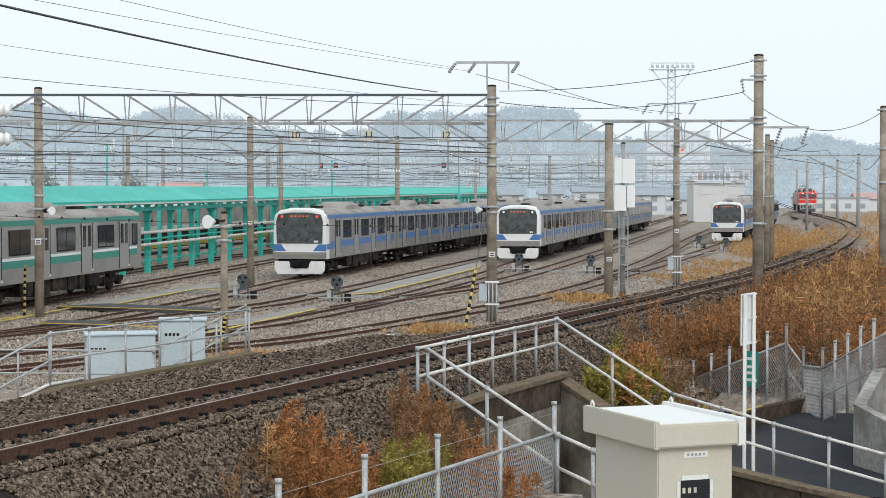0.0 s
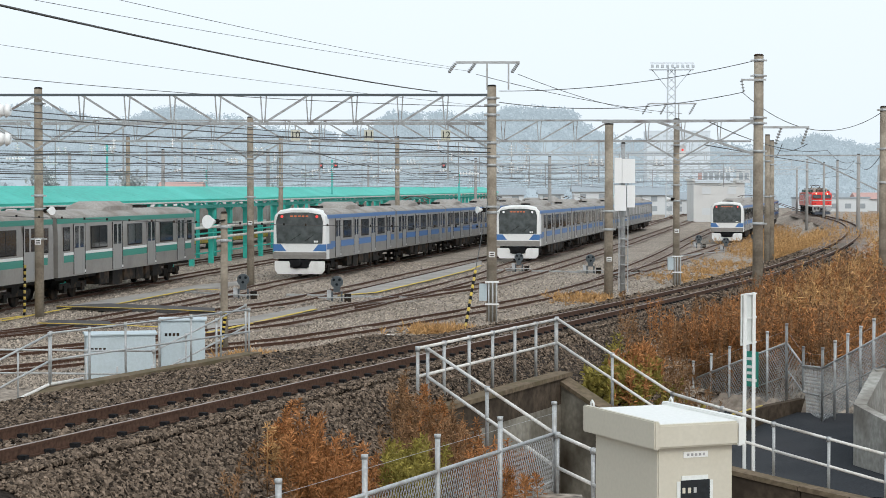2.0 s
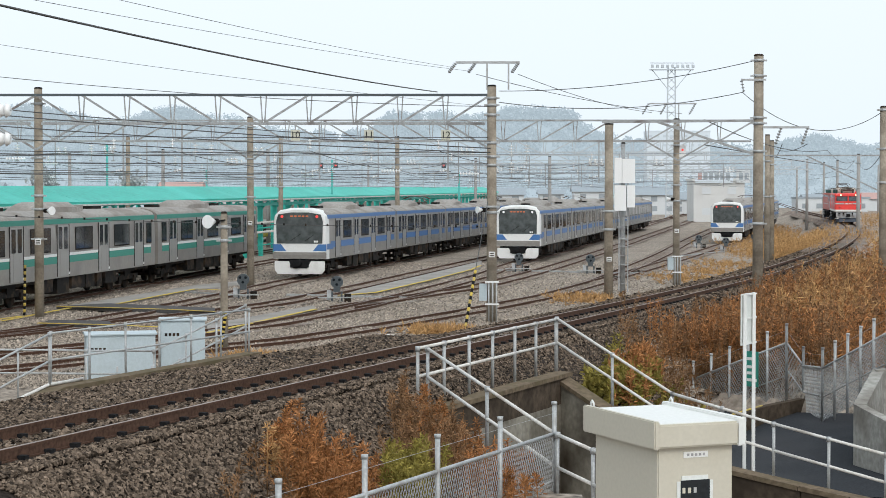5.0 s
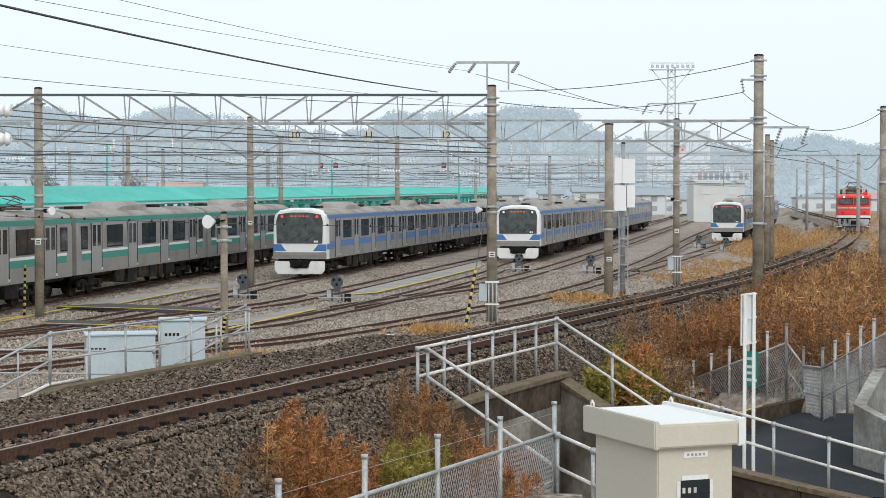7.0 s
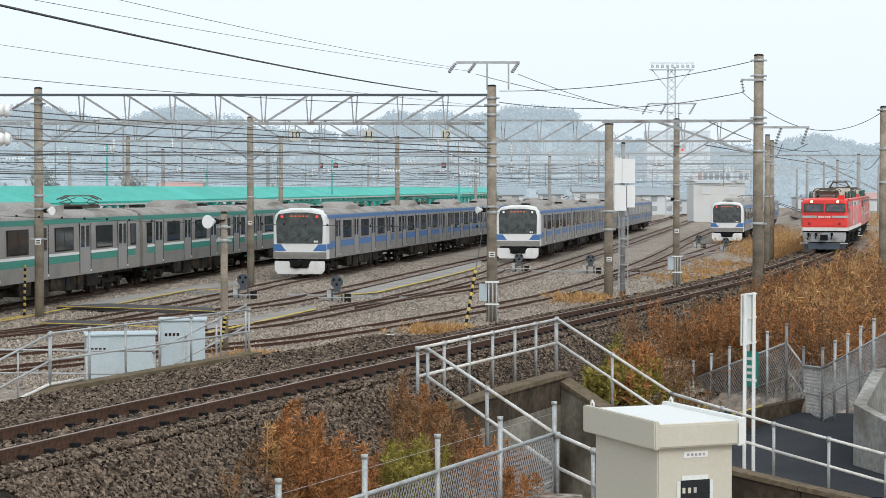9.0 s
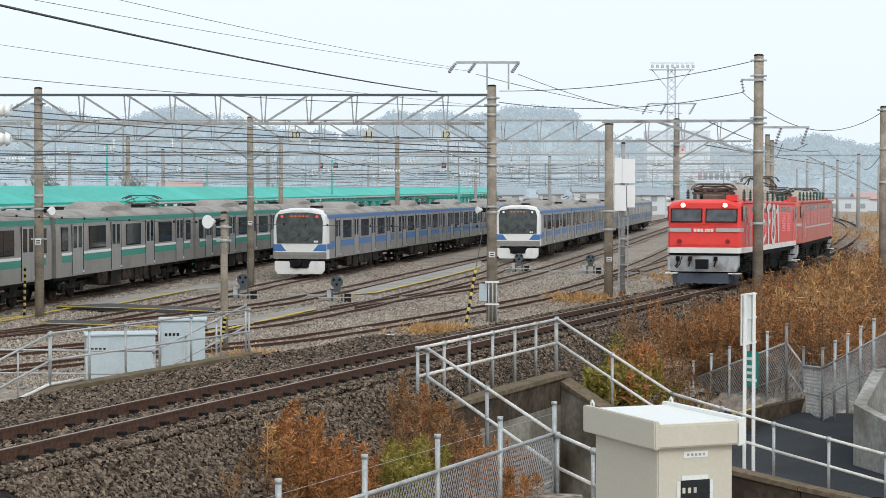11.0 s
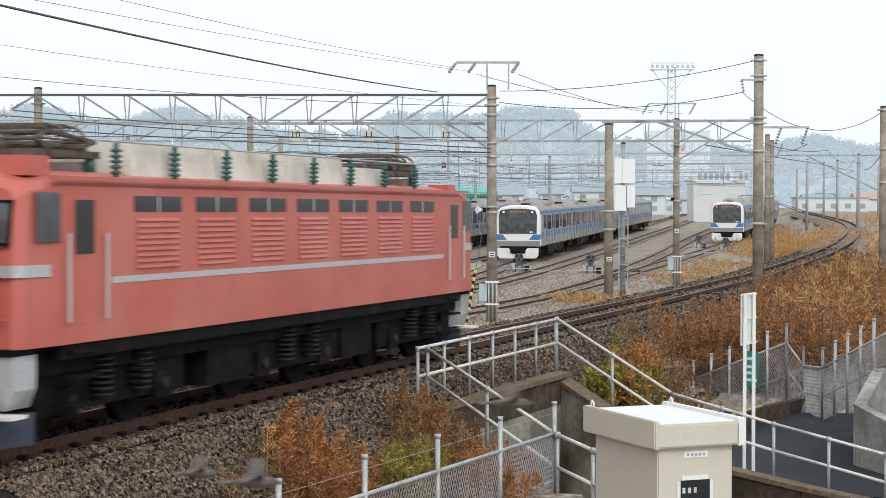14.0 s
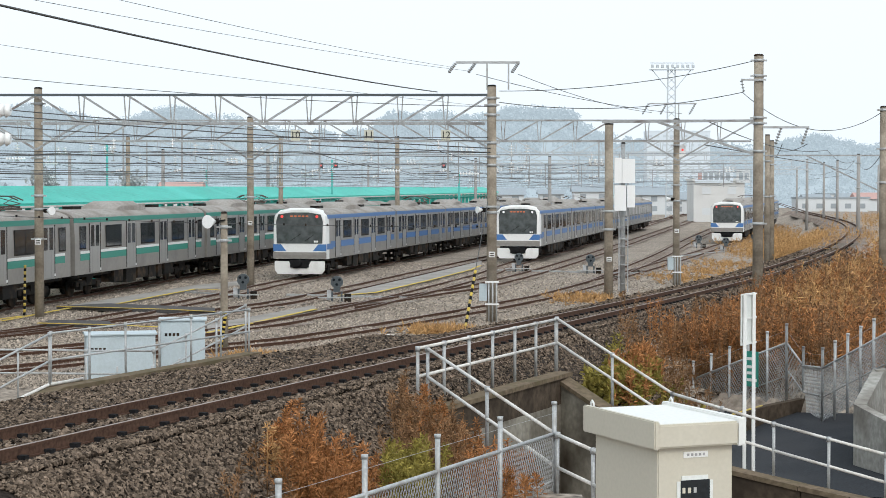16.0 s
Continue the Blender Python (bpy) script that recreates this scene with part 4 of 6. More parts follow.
    for s in (-1.08, 1.08):
        for i in range(8):
            put("insulator", me, body, pose(s, -5.6 + i * 1.6, 3.34))
    bm = B()
    for s in (-1.05, 1.05):
        tube(bm, (s, -6.0, 3.76), (s, 6.0, 3.76), 0.014, 6)
    part("roof_conductor", bm, M["galv"], body)
    for e in (-1, 1):
        put("pantograph", PANTO_UP if e < 0 and decorated else PANTO_DOWN, body, pose(0, e * 6.1, 3.54))
        for x in (-0.6, 0.6):
            for y in (-0.7, 0.7):
                part("pantograph_foot", tube(B(), (x, e * 6.1 + y, 3.3), (x, e * 6.1 + y, 3.58), 0.07, 8), M["insul"], body)
    if decorated:
        for s in (-1, 1):
            part("lettering", brush_letters(), M["band"], body, "large white brush lettering", pose(s * 1.428, -3.5 * s, 1.5, 90, 0, 90 * s))
    return t


PANTO_UP, PANTO_DOWN = loco_pantograph(0.62), loco_pantograph(0.12)
loco_front = loco("electric_locomotive", M["red"], "bright red electric locomotive with white band and big white lettering", True)
loco_rear = loco("electric_locomotive", M["faded"], "faded red electric locomotive with a thin silver stripe", False)
loco_front.scale = loco_rear.scale = (0.97, 1.0, 0.94)


def motions():
    # the locomotives run at a steady speed along the main track towards the viewer
    def on_rails(s):
        a, b = on_main(s + 5.6), on_main(s - 5.6)
        c, d = (a + b) / 2, b - a
        return pose(c.x, c.y, c.z, math.degrees(math.atan2(d.z, d.xy.length)), 0, math.degrees(math.atan2(-d.x, d.y)))

    start = float(np.interp(36.2, MAIN[:, 1], ARC)) + 8.3
    for ob, gap in ((loco_front, 0.0), (loco_rear, 17.7)):
        walk(ob, [(t, on_rails(start + gap + sum(k * t ** (3 - i) for i, k in enumerate(RUN)))) for t in np.arange(0, 16.01, 0.5)])
    # the green train rolls away along its track
    rows = []
    for t in np.arange(0, 16.01, 1.0):
        y = 88.4 + 5.05 * t
        rows.append((t, pose(-17.95 + (y - 69.5) * 0.117, y, 0, 0, 0, -6.67)))
    walk(green_train, rows)
    # birds dart past close to the camera
    for b, (t0, x, y, z, v, rise) in zip(birds, ((14.5, 1.45, 12.0, 2.78, 6.0, 0.1), (14.0, 0.37, 10.0, 3.37, 6.2, -0.2), (14.0, -0.9, 9.0, 3.1, 5.5, 0.3))):
        walk(b, [(t, pose(x + v * (t - t0), y + 0.3 * (t - t0), z + (rise * (t - t0) if abs(t - t0) < 1.5 else 0), 0, 12, -90)) for t in (0.0, t0 - 1.0, t0, t0 + 1.0, 16.0)])


RUN = (0.018706, -0.580923, -16.540531, 259.615915)  # way left to run, by the powers of the time


# ---- retaining walls, railings and fences of the underpass ----
def wall(name, pts, thick, material, label):
    """An upright wall along plan points (x, y, z low, z high)."""
    bm = B()
    for (x0, y0, a0, b0), (x1, y1, a1, b1) in zip(pts[:-1], pts[1:]):
        d = Vector((x1 - x0, y1 - y0, 0)).normalized()
        n = Vector((d.y, -d.x, 0)) * thick
        loft(bm, [[(x0, y0, a0), (x0 + n.x, y0 + n.y, a0), (x0 + n.x, y0 + n.y, b0), (x0, y0, b0)], [(x1, y1, a1), (x1 + n.x, y1 + n.y, a1), (x1 + n.x, y1 + n.y, b1), (x1, y1, b1)]], smooth=False)
    return tagged(put(name, mesh_of(name, bm, material)), label, "wall", kind="structure")


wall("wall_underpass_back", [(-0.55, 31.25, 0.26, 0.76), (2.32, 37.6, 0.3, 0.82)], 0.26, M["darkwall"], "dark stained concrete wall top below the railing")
wall("wall_underpass_lower", [(-0.5, 31.2, -3.0, 0.26), (2.36, 37.55, -3.0, 0.3)], 0.2, M["wall"], "pale weathered concrete retaining wall of the underpass")
SIDE = [(2.34, 37.55, 0.82), (3.4, 35.75, 0.2), (4.4, 34.5, -0.43), (6.4, 32.65, -0.7), (8.4, 31.3, -0.98)]
for i, (p, q) in enumerate(zip(SIDE[:-1], SIDE[1:])):
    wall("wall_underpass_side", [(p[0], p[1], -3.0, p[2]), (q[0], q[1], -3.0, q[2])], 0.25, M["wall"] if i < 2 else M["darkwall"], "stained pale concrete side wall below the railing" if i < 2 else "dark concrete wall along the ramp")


def coping(p, q, w, label):
    """A flat concrete course along the top of a wall."""
    tagged(part("wall_coping", beam(B(), p, q, w, 0.085), M["coping"], None), label, "coping", kind="structure")


coping((-0.42, 31.2, 0.8), (2.45, 37.55, 0.86), 0.36, "mossy brown coping under the railing posts")
for p, q in zip(SIDE[:-1], SIDE[1:]):
    coping((p[0] - 0.1, p[1] - 0.06, p[2] + 0.04), (q[0] - 0.1, q[1] - 0.06, q[2] + 0.04), 0.34, "brown sloping coping beside the ramp")
coping((-0.1, 31.0, 0.6), (1.9, 27.0, -0.35), 0.22, "brown concrete stringer of the stair")
coping((-6.86, 33.05, 1.02), (-4.08, 40.35, 1.02), 0.34, "pale brown coping of the low wall")
coping((-7.22, 31.15, 0.88), (-6.86, 33.05, 1.02), 0.34, "pale brown coping of the low wall")
wall("wall_stair", [(-0.2, 31.4, -3.0, 0.78), (0.75, 29.6, -3.0, 0.3), (1.8, 27.1, -3.0, -0.2)], 0.16, M["wall"], "sloping concrete stair edge of the underpass")
wall("wall_right", [(7.95, 36.0, -1.6, 0.42), (8.85, 38.3, -1.6, 0.88), (12.5, 38.6, -1.6, 1.1)], 0.25, M["parapet"], "grey weathered concrete parapet with water stains")
wall("wall_right_front", [(7.95, 36.0, -1.6, 0.42), (8.25, 34.4, -1.6, 0.25), (12.5, 33.6, -1.6, 0.3)], -0.2, M["parapet"], "grey concrete parapet end")
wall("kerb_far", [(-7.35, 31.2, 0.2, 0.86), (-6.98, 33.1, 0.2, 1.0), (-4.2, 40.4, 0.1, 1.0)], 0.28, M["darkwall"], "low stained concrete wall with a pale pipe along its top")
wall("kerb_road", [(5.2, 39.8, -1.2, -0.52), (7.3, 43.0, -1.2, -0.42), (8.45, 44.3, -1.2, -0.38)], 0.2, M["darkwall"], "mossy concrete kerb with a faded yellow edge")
wall("kerb_line", [(5.24, 39.78, -0.53, -0.5), (7.34, 42.98, -0.43, -0.4)], 0.06, M["yellow"], "faded yellow kerb paint")


def railing(tops, base, label, material="whitepipe", r=0.027, posts=None, mid=0.48, step=1.15):
    """A pipe railing along the top points, with a middle rail and posts."""
    t = thing("pipe_railing", label, "railing", group="pipe railings round the underpass")
    tops = [Vector(p) for p in tops]
    for drop, name in ((0.0, "top_rail"), (mid, "middle_rail")):
        bm = B()
        for p, q in zip(tops[:-1], tops[1:]):
            tube(bm, p - Vector((0, 0, drop)), q - Vector((0, 0, drop)), r, 10)
        part(name, bm, M[material], t)
    for p, q in zip(tops[:-1], tops[1:]):
        n = max(1, round((q - p).length / step))
        for k in range(n + (1 if q is tops[-1] else 0)):
            c = p + (q - p) * (k / n)
            bm = B()
            tube(bm, c, c - Vector((0, 0, base)), r * 1.1, 10)
            tube(bm, c + Vector((0, 0, 0.035)), c - Vector((0, 0, 0.05)), r * 1.6, 8)
            part("post", bm, M["galv"], t)
    return t


railing([(-0.43, 31.65, 1.86), (2.28, 37.6, 1.95)], 1.04, "pale pipe railing on the underpass wall")
railing([(2.3, 37.6, 1.97), (4.27, 34.6, 0.77)], 1.15, "pale pipe railing sloping down beside weeds", step=2.0)
railing([(4.27, 34.6, 0.77), (5.91, 33.2, 0.38), (7.61, 31.9, 0.01), (9.0, 30.9, -0.25)], 1.1, "pale pipe railing along the dark ramp", step=1.15)
railing([(-0.26, 31.6, 1.86), (1.65, 27.0, 0.99)], 1.0, "pale pipe handrail sloping down the stair", step=2.6)
railing([(1.66, 26.95, 1.0), (2.1, 26.0, 0.9), (3.2, 23.6, 0.66)], 1.0, "pale pipe railing at the stair foot", step=1.2)
railing([(-7.0, 33.2, 2.0), (-4.2, 40.3, 1.98)], 1.02, "weathered pipe railing on the low wall beyond the track", material="galv", r=0.02, step=1.25)
railing([(-11.5, 38.0, 1.33), (-6.0, 38.6, 1.22), (-4.4, 41.5, 2.0)], 1.15, "weathered pipe railing of the far stair", material="galv", r=0.02, step=1.3)
railing([(-7.75, 31.5, 1.55), (-6.98, 33.0, 2.0)], 0.9, "short sloping pipe railing beyond the track", material="galv", r=0.02, step=1.2)
bm = B()
chain(bm, [(-7.6, 31.0, 0.86), (-7.38, 31.4, 0.92), (-7.0, 33.0, 1.1), (-6.6, 34.1, 1.1)], 0.03, 8)
tagged(part("cable_pipe", bm, M["whitepipe"], None), "pale cable pipe along the low wall", "pipe")


def mesh_fence(tops, low, rise, label, cell=0.075, step=2.05, wires=True, gauge=0.009):
    """Chain-link fence: top rail, posts that stand above it, woven wires."""
    t = thing("chain_link_fence", label, "fence", group="chain-link fences")
    tops = [Vector(p) for p in tops]
    for p, q in zip(tops[:-1], tops[1:]):
        bm = B()
        tube(bm, p, q, 0.028, 8)
        part("top_rail", bm, M["galv"], t)
        bm = B()
        tube(bm, p - Vector((0, 0, low * 0.55)), q - Vector((0, 0, low * 0.55)), 0.016, 6)
        part("middle_rail", bm, M["galv"], t)
        length = (q - p).length
        n = max(1, round(length / step))
        for k in range(n + 1):
            c = p + (q - p) * (k / n)
            bm = B()
            tube(bm, c - Vector((0, 0, low + 0.1)), c + Vector((0, 0, rise)), 0.034, 8)
            tube(bm, c + Vector((0, 0, rise - 0.03)), c + Vector((0, 0, rise + 0.02)), 0.042, 8)
            part("post", bm, M["galv"], t)
        if wires:
            bm = B()
            d = (q - p) / length
            u = 0.0
            while u < length + low:
                for s in (1, -1):
                    # a wire climbing at 60 degrees either way
                    a, b = u - low * 0.55, u
                    a0, b0 = max(a, 0), min(b, length)
                    if a0 >= b0:
                        continue
                    f0, f1 = (a0 - a) / (b - a), (b0 - a) / (b - a)
                    z0, z1 = (low * (1 - f0), low * (1 - f1)) if s > 0 else (low * f0, low * f1)
                    beam(bm, p + d * a0 - Vector((0, 0, z0)), p + d * b0 - Vector((0, 0, z1)), gauge)
                u += cell
            tagged(part("wire_mesh", bm, M["galv"], t), kind="stuff")
        for h in (0.3,):
            if rise > 0.3:
                bm = B()
                tube(bm, p + Vector((0, 0, h)), q + Vector((0, 0, h)), 0.003, 4)
                part("barbed_wire", bm, M["galv"], t)
    return t


mesh_fence([(-2.6, 18.0, 0.98), (1.62, 27.05, 1.0)], 1.25, 0.45, "galvanised chain-link fence in front of dry weeds", gauge=0.006)
mesh_fence([(6.35, 47.2, -0.22), (8.31, 45.0, 0.88)], 1.45, 0.45, "galvanised chain-link fence climbing beside the lane", cell=0.06, step=0.59, gauge=0.0065)
mesh_fence([(8.31, 45.0, 0.88), (8.62, 44.5, 0.37), (8.57, 42.0, 0.55)], 1.15, 0.45, "short chain-link fence link at the bend", cell=0.09, gauge=0.006)
mesh_fence([(8.57, 42.0, 0.55), (9.55, 40.0, 1.5), (11.0, 37.0, 2.6)], 1.2, 0.45, "grey fence panels climbing beside the lane", cell=0.05, step=0.45, gauge=0.008)

# white signboard seen from behind, on two posts
sg = thing("signboard", "white signboard on two thin white posts beside the railing", "sign")
bm = B()
loft(bm, [[(5.44, 33.9, z), (5.79, 34.55, z), (5.77, 34.56, z), (5.42, 33.91, z)] for z in (1.72, 2.66)], smooth=False)
part("board", bm, M["sign"], sg)
bm = B()
for z in (1.74, 2.2, 2.64):
    beam(bm, (5.46, 33.9, z), (5.81, 34.54, z), 0.03)
part("board_frame", bm, M["white"], sg)
for x, y, z in ((5.5, 33.95, -0.35), (5.74, 34.4, -0.05)):
    bm = B()
    box(bm, x - 0.03, x + 0.03, y - 0.06, y, -0.75, 2.66)
    part("post", bm, M["white"], sg)
bm = B()
loft(bm, [[(7.45, 45.8, z), (7.72, 45.5, z), (7.71, 45.48, z), (7.44, 45.78, z)] for z in (-0.25, 0.62)], smooth=False)
gs = tagged(part("exit_sign", bm, M["green"], None), "small green and white sign tied to the fence", "sign")
bm = B()
for i, (z, w) in enumerate(((0.4, 0.7), (0.2, 0.5), (0.05, 0.6), (-0.12, 0.9))):
    loft(bm, [[(7.455 + 0.02, 45.765 - 0.02, zz), (7.455 + 0.25 * w, 45.765 - 0.28 * w, zz), (7.45 + 0.25 * w, 45.755 - 0.28 * w, zz), (7.45 + 0.02, 45.755 - 0.02, zz)] for zz in (z, z + 0.07)], smooth=False)
part("sign_bars", bm, M["white"], gs)

# ---- cream equipment cabinet beside the camera ----
cb = thing("equipment_cabinet", "cream steel equipment cabinet with an overhanging white roof", "cabinet", pose(2.0, 17.3, 0.15, 0, 0, 21.8))
bm = box(B(), 0, 0.8, 0, 1.3, 0.0, 2.02)
bmesh.ops.bevel(bm, geom=list(bm.edges), offset=0.012, segments=2, affect="EDGES")
part("body", bm, M["cream"], cb)
bm = box(B(), -0.07, 0.87, -0.09, 1.4, 1.98, 2.2)
bmesh.ops.bevel(bm, geom=list(bm.edges), offset=0.015, segments=2, affect="EDGES")
rf = part("roof", bm, M["cream"], cb)
part("roof_sheet", box(B(), -0.03, 0.8, -0.05, 1.36, 2.2, 2.206), M["creamtop"], rf)
for x0, x1 in ((-0.085, -0.03), (0.8, 0.885)):
    bm = box(B(), x0, x1, -0.1, 1.41, 1.97, 2.235)
    bmesh.ops.bevel(bm, geom=list(bm.edges), offset=0.01, segments=2, affect="EDGES")
    part("roof_rim", bm, M["creamtop"] if x0 > 0 else M["cream"], rf)
for x, y in ((-0.02, 1.3), (0.84, 1.25)):
    bm = B()
    chain(bm, [(x, y, 2.2), (x, y, 2.26), (x, y + 0.03, 2.285), (x, y + 0.06, 2.26), (x, y + 0.06, 2.2)], 0.01, 6)
    part("lifting_eye", bm, M["creamtop"], rf)
part("name_plate", box(B(), 0.27, 0.53, -0.008, 0.002, 1.87, 1.925), M["white"], cb)
for i in range(5):
    part("plate_bar", box(B(), 0.305 + i * 0.042, 0.33 + i * 0.042, -0.011, -0.007, 1.885, 1.91), M["skirt"], cb)
bm = box(B(), 0.2, 0.58, -0.014, 0.004, 1.2, 1.7)
bmesh.ops.bevel(bm, geom=[e for e in bm.edges if abs(e.verts[0].co.y - e.verts[1].co.y) > 0.01], offset=0.05, segments=4, affect="EDGES")
part("window_frame", bm, M["sign"], cb)
part("window_glass", box(B(), 0.235, 0.545, -0.02, -0.013, 1.24, 1.66), M["glass"], cb)
for i in range(3):
    part("switch", box(B(), 0.25 + i * 0.06, 0.28 + i * 0.06, -0.026, -0.019, 1.54, 1.59), M["cream"] if i < 2 else M["silver"], cb)


# ---- pale blue trackside cabinets ----
def trackside_cabinet(x, y, z, w, d, h, turn, label):
    c = thing("trackside_cabinet", label, "cabinet", pose(x, y, z, 0, 0, turn), group="pale blue cabinets beyond the track")
    bm = box(B(), 0, w, 0, d, 0, h)
    bmesh.ops.bevel(bm, geom=list(bm.edges), offset=0.01, segments=1, affect="EDGES")
    part("body", bm, M["paleblue"], c)
    bm = B()
    loft(bm, [[(-0.04, -0.05, h), (w + 0.04, -0.05, h), (w + 0.04, -0.05, h + 0.03), (-0.04, -0.05, h + 0.03)], [(-0.04, d * 0.5, h), (w + 0.04, d * 0.5, h), (w + 0.04, d * 0.5, h + 0.07), (-0.04, d * 0.5, h + 0.07)], [(-0.04, d + 0.05, h), (w + 0.04, d + 0.05, h), (w + 0.04, d + 0.05, h + 0.03), (-0.04, d + 0.05, h + 0.03)]], smooth=False)
    part("roof", bm, M["paleblue"], c)
    n = 2
    for i in range(n):
        x0, x1 = w * i / n + 0.02, w * (i + 1) / n - 0.02
        dr = part("door", box(B(), x0, x1, -0.015, 0.0, 0.06, h - 0.05), M["paleblue"], c)
        part("handle", box(B(), x1 - 0.09, x1 - 0.05, -0.04, -0.015, h * 0.4, h * 0.4 + 0.12), M["silver"], dr)
    for i in range(4):
        part("plate_bar", box(B(), 0.1 + i * 0.09, 0.16 + i * 0.09, -0.02, -0.014, h - 0.35, h - 0.28), M["dark"], c)
    return c


trackside_cabinet(-8.05, 42.0, -0.1, 1.55, 0.8, 1.38, 14, "pale blue-grey steel cabinet with two doors, beyond the railing")
trackside_cabinet(-6.5, 42.8, -0.1, 1.02, 0.7, 1.66, 8, "taller pale blue-grey steel cabinet beside the railing")


# ---- poles ----
def pole(x, y, z0, z1, r0, r1, label, bands=(), plate=None, mat_name="concrete"):
    p = thing("concrete_pole", label, "pole", pose(x, y, z0), group="poles of the overhead line")
    h = z1 - z0
    bm = B()
    tube(bm, (0, 0, -0.3), (0, 0, h), r0, 16, r1)
    part("shaft", bm, M[mat_name], p)
    bm = B()
    tube(bm, (0, 0, h), (0, 0, h + 0.06), r1 + 0.012, 14, r1 - 0.03)
    part("cap", bm, M["dark"], p)
    for b in bands:
        bm = B()
        r = r0 + (r1 - r0) * b / h + 0.018
        tube(bm, (0, 0, b - 0.05), (0, 0, b + 0.05), r, 14)
        box(bm, r - 0.01, r + 0.1, -0.05, 0.05, b - 0.03, b + 0.03)
        box(bm, -r - 0.1, -r + 0.01, -0.05, 0.05, b - 0.03, b + 0.03)
        part("clamp", bm, M["galv"], p)
    if plate:
        bm = box(B(), -0.11, 0.11, -r0 - 0.03, -r0 - 0.015, plate, plate + 0.2)
        pl = part("number_plate", bm, M["white"], p)
        for i in range(2):
            part("plate_bar", box(B(), -0.08, 0.08, -r0 - 0.035, -r0 - 0.029, plate + 0.04 + i * 0.08, plate + 0.08 + i * 0.08), M["dark"], pl)
    return p


P68 = pole(-14.95, 69.0, -0.1, 8.35, 0.18, 0.15, "weathered concrete pole at the yard's edge", (4.0, 4.5, 5.9, 7.9, 2.9), 2.7)
P440 = pole(-9.6, 93.0, -0.1, 8.25, 0.19, 0.15, "weathered concrete pole between two trains", (4.4, 5.4, 6.3, 7.9), 3.0)
P870 = pole(1.75, 67.0, -0.1, 8.32, 0.19, 0.16, "rusty-stained concrete pole with a crossarm on top", (3.9, 4.1, 5.6, 5.9, 6.4, 7.4, 7.75, 8.0), 2.3)
P1077 = pole(7.29, 82.0, -0.1, 7.5, 0.2, 0.18, "plain concrete pole in the yard gravel", (3.0, 3.8), 1.6)
P1197 = pole(11.76, 94.0, -0.1, 8.2, 0.18, 0.15, "concrete pole with an equipment box at its foot", (4.2, 5.0, 7.0, 7.9), 2.6)
P1342 = pole(11.32, 67.0, 0.4, 9.42, 0.2, 0.17, "tall concrete pole beside the main line", (3.0, 5.6, 6.6, 6.8, 8.3, 8.85))
pole(18.25, 105.0, 0.3, 7.74, 0.17, 0.14, "concrete pole beside the main line's far side", (4.0, 6.0))
pole(20.8, 118.0, 0.3, 7.78, 0.17, 0.14, "concrete pole along the curve", (4.0, 6.0))
pole(17.0, 72.0, 0.3, 7.8, 0.17, 0.15, "concrete pole standing in dry weeds", (4.6, 5.9, 7.4))
P397 = pole(-6.46, 55.0, -0.1, 3.9, 0.12, 0.1, "short weathered concrete pole carrying a horn speaker", (3.2, 3.6))
pole(8.2, 85.0, -0.1, 6.75, 0.12, 0.1, "slim steel pole carrying white relay boxes", (2.5, 5.2), mat_name="truss")
for x, y, h in ((-3.06, 125, 8.25), (-10.87, 125, 8.25), (-21.1, 125, 8.25), (9.15, 160, 7.6), (49, 240, 8.4), (46.5, 220, 8.3), (33.4, 150, 7.6), (-15, 160, 8.2), (3.5, 200, 8.2), (-24, 160, 8.2), (27, 160, 8.2), (40, 205, 8.2), (22, 250, 8.2), (-10, 250, 8.2), (55, 290, 8.4), (58, 330, 8.4), (-38, 130, 8.0), (-33, 165, 8.0), (70, 300, 9.0)):
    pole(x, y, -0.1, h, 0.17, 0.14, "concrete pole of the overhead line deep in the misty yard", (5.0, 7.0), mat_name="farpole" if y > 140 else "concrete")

# crossarm on the tall yard pole
ca = thing("pole_crossarm", "galvanised steel crossarm with insulator strings on the pole", "crossarm", pose(1.75, 67.0, 8.2))
for x in (-0.17, 0.6):
    part("upright", beam(B(), (x, 0, 0), (x, 0, 0.98), 0.06), M["galv"], ca)
part("arm", beam(B(), (-1.3, 0, 0.98), (1.0, 0, 0.98), 0.08), M["galv"], ca)


def insulator_string(bm, p, q, n=6, r=0.07):
    p, q = Vector(p), Vector(q)
    tube(bm, p, q, 0.02, 6)
    for i in range(n):
        a = p + (q - p) * ((i + 0.4) / n)
        b = p + (q - p) * ((i + 0.7) / n)
        tube(bm, a, b, r, 8, r * 0.55)
    return bm


for x in (-1.3, -0.6, 0.95):
    part("insulator_string", insulator_string(B(), (x, 0, 0.95), (x - 0.25, -0.2, 0.6)), M["truss"], ca)
a2 = thing("pole_crossarm", "galvanised steel crossarm with insulator strings on the main line pole", "crossarm", pose(11.35, 66.8, 6.85))
part("arm", beam(B(), (0.1, 0, 0), (1.75, 0, 0), 0.08), M["galv"], a2)
part("arm", beam(B(), (-0.7, 0, 1.7), (0.2, 0, 1.7), 0.07), M["galv"], a2)
for x, z in ((0.75, 0), (1.7, 0)):
    part("insulator_string", insulator_string(B(), (x, 0, z), (x - 0.25, -0.2, z - 0.62)), M["truss"], a2)
part("insulator_string", insulator_string(B(), (-0.68, 0, 1.7), (-0.6, 0, 1.25), 4), M["truss"], a2)
a3 = thing("pole_crossarm", "steel crossarm with insulators over the yard pole", "crossarm", pose(11.76, 94.0, 8.0))
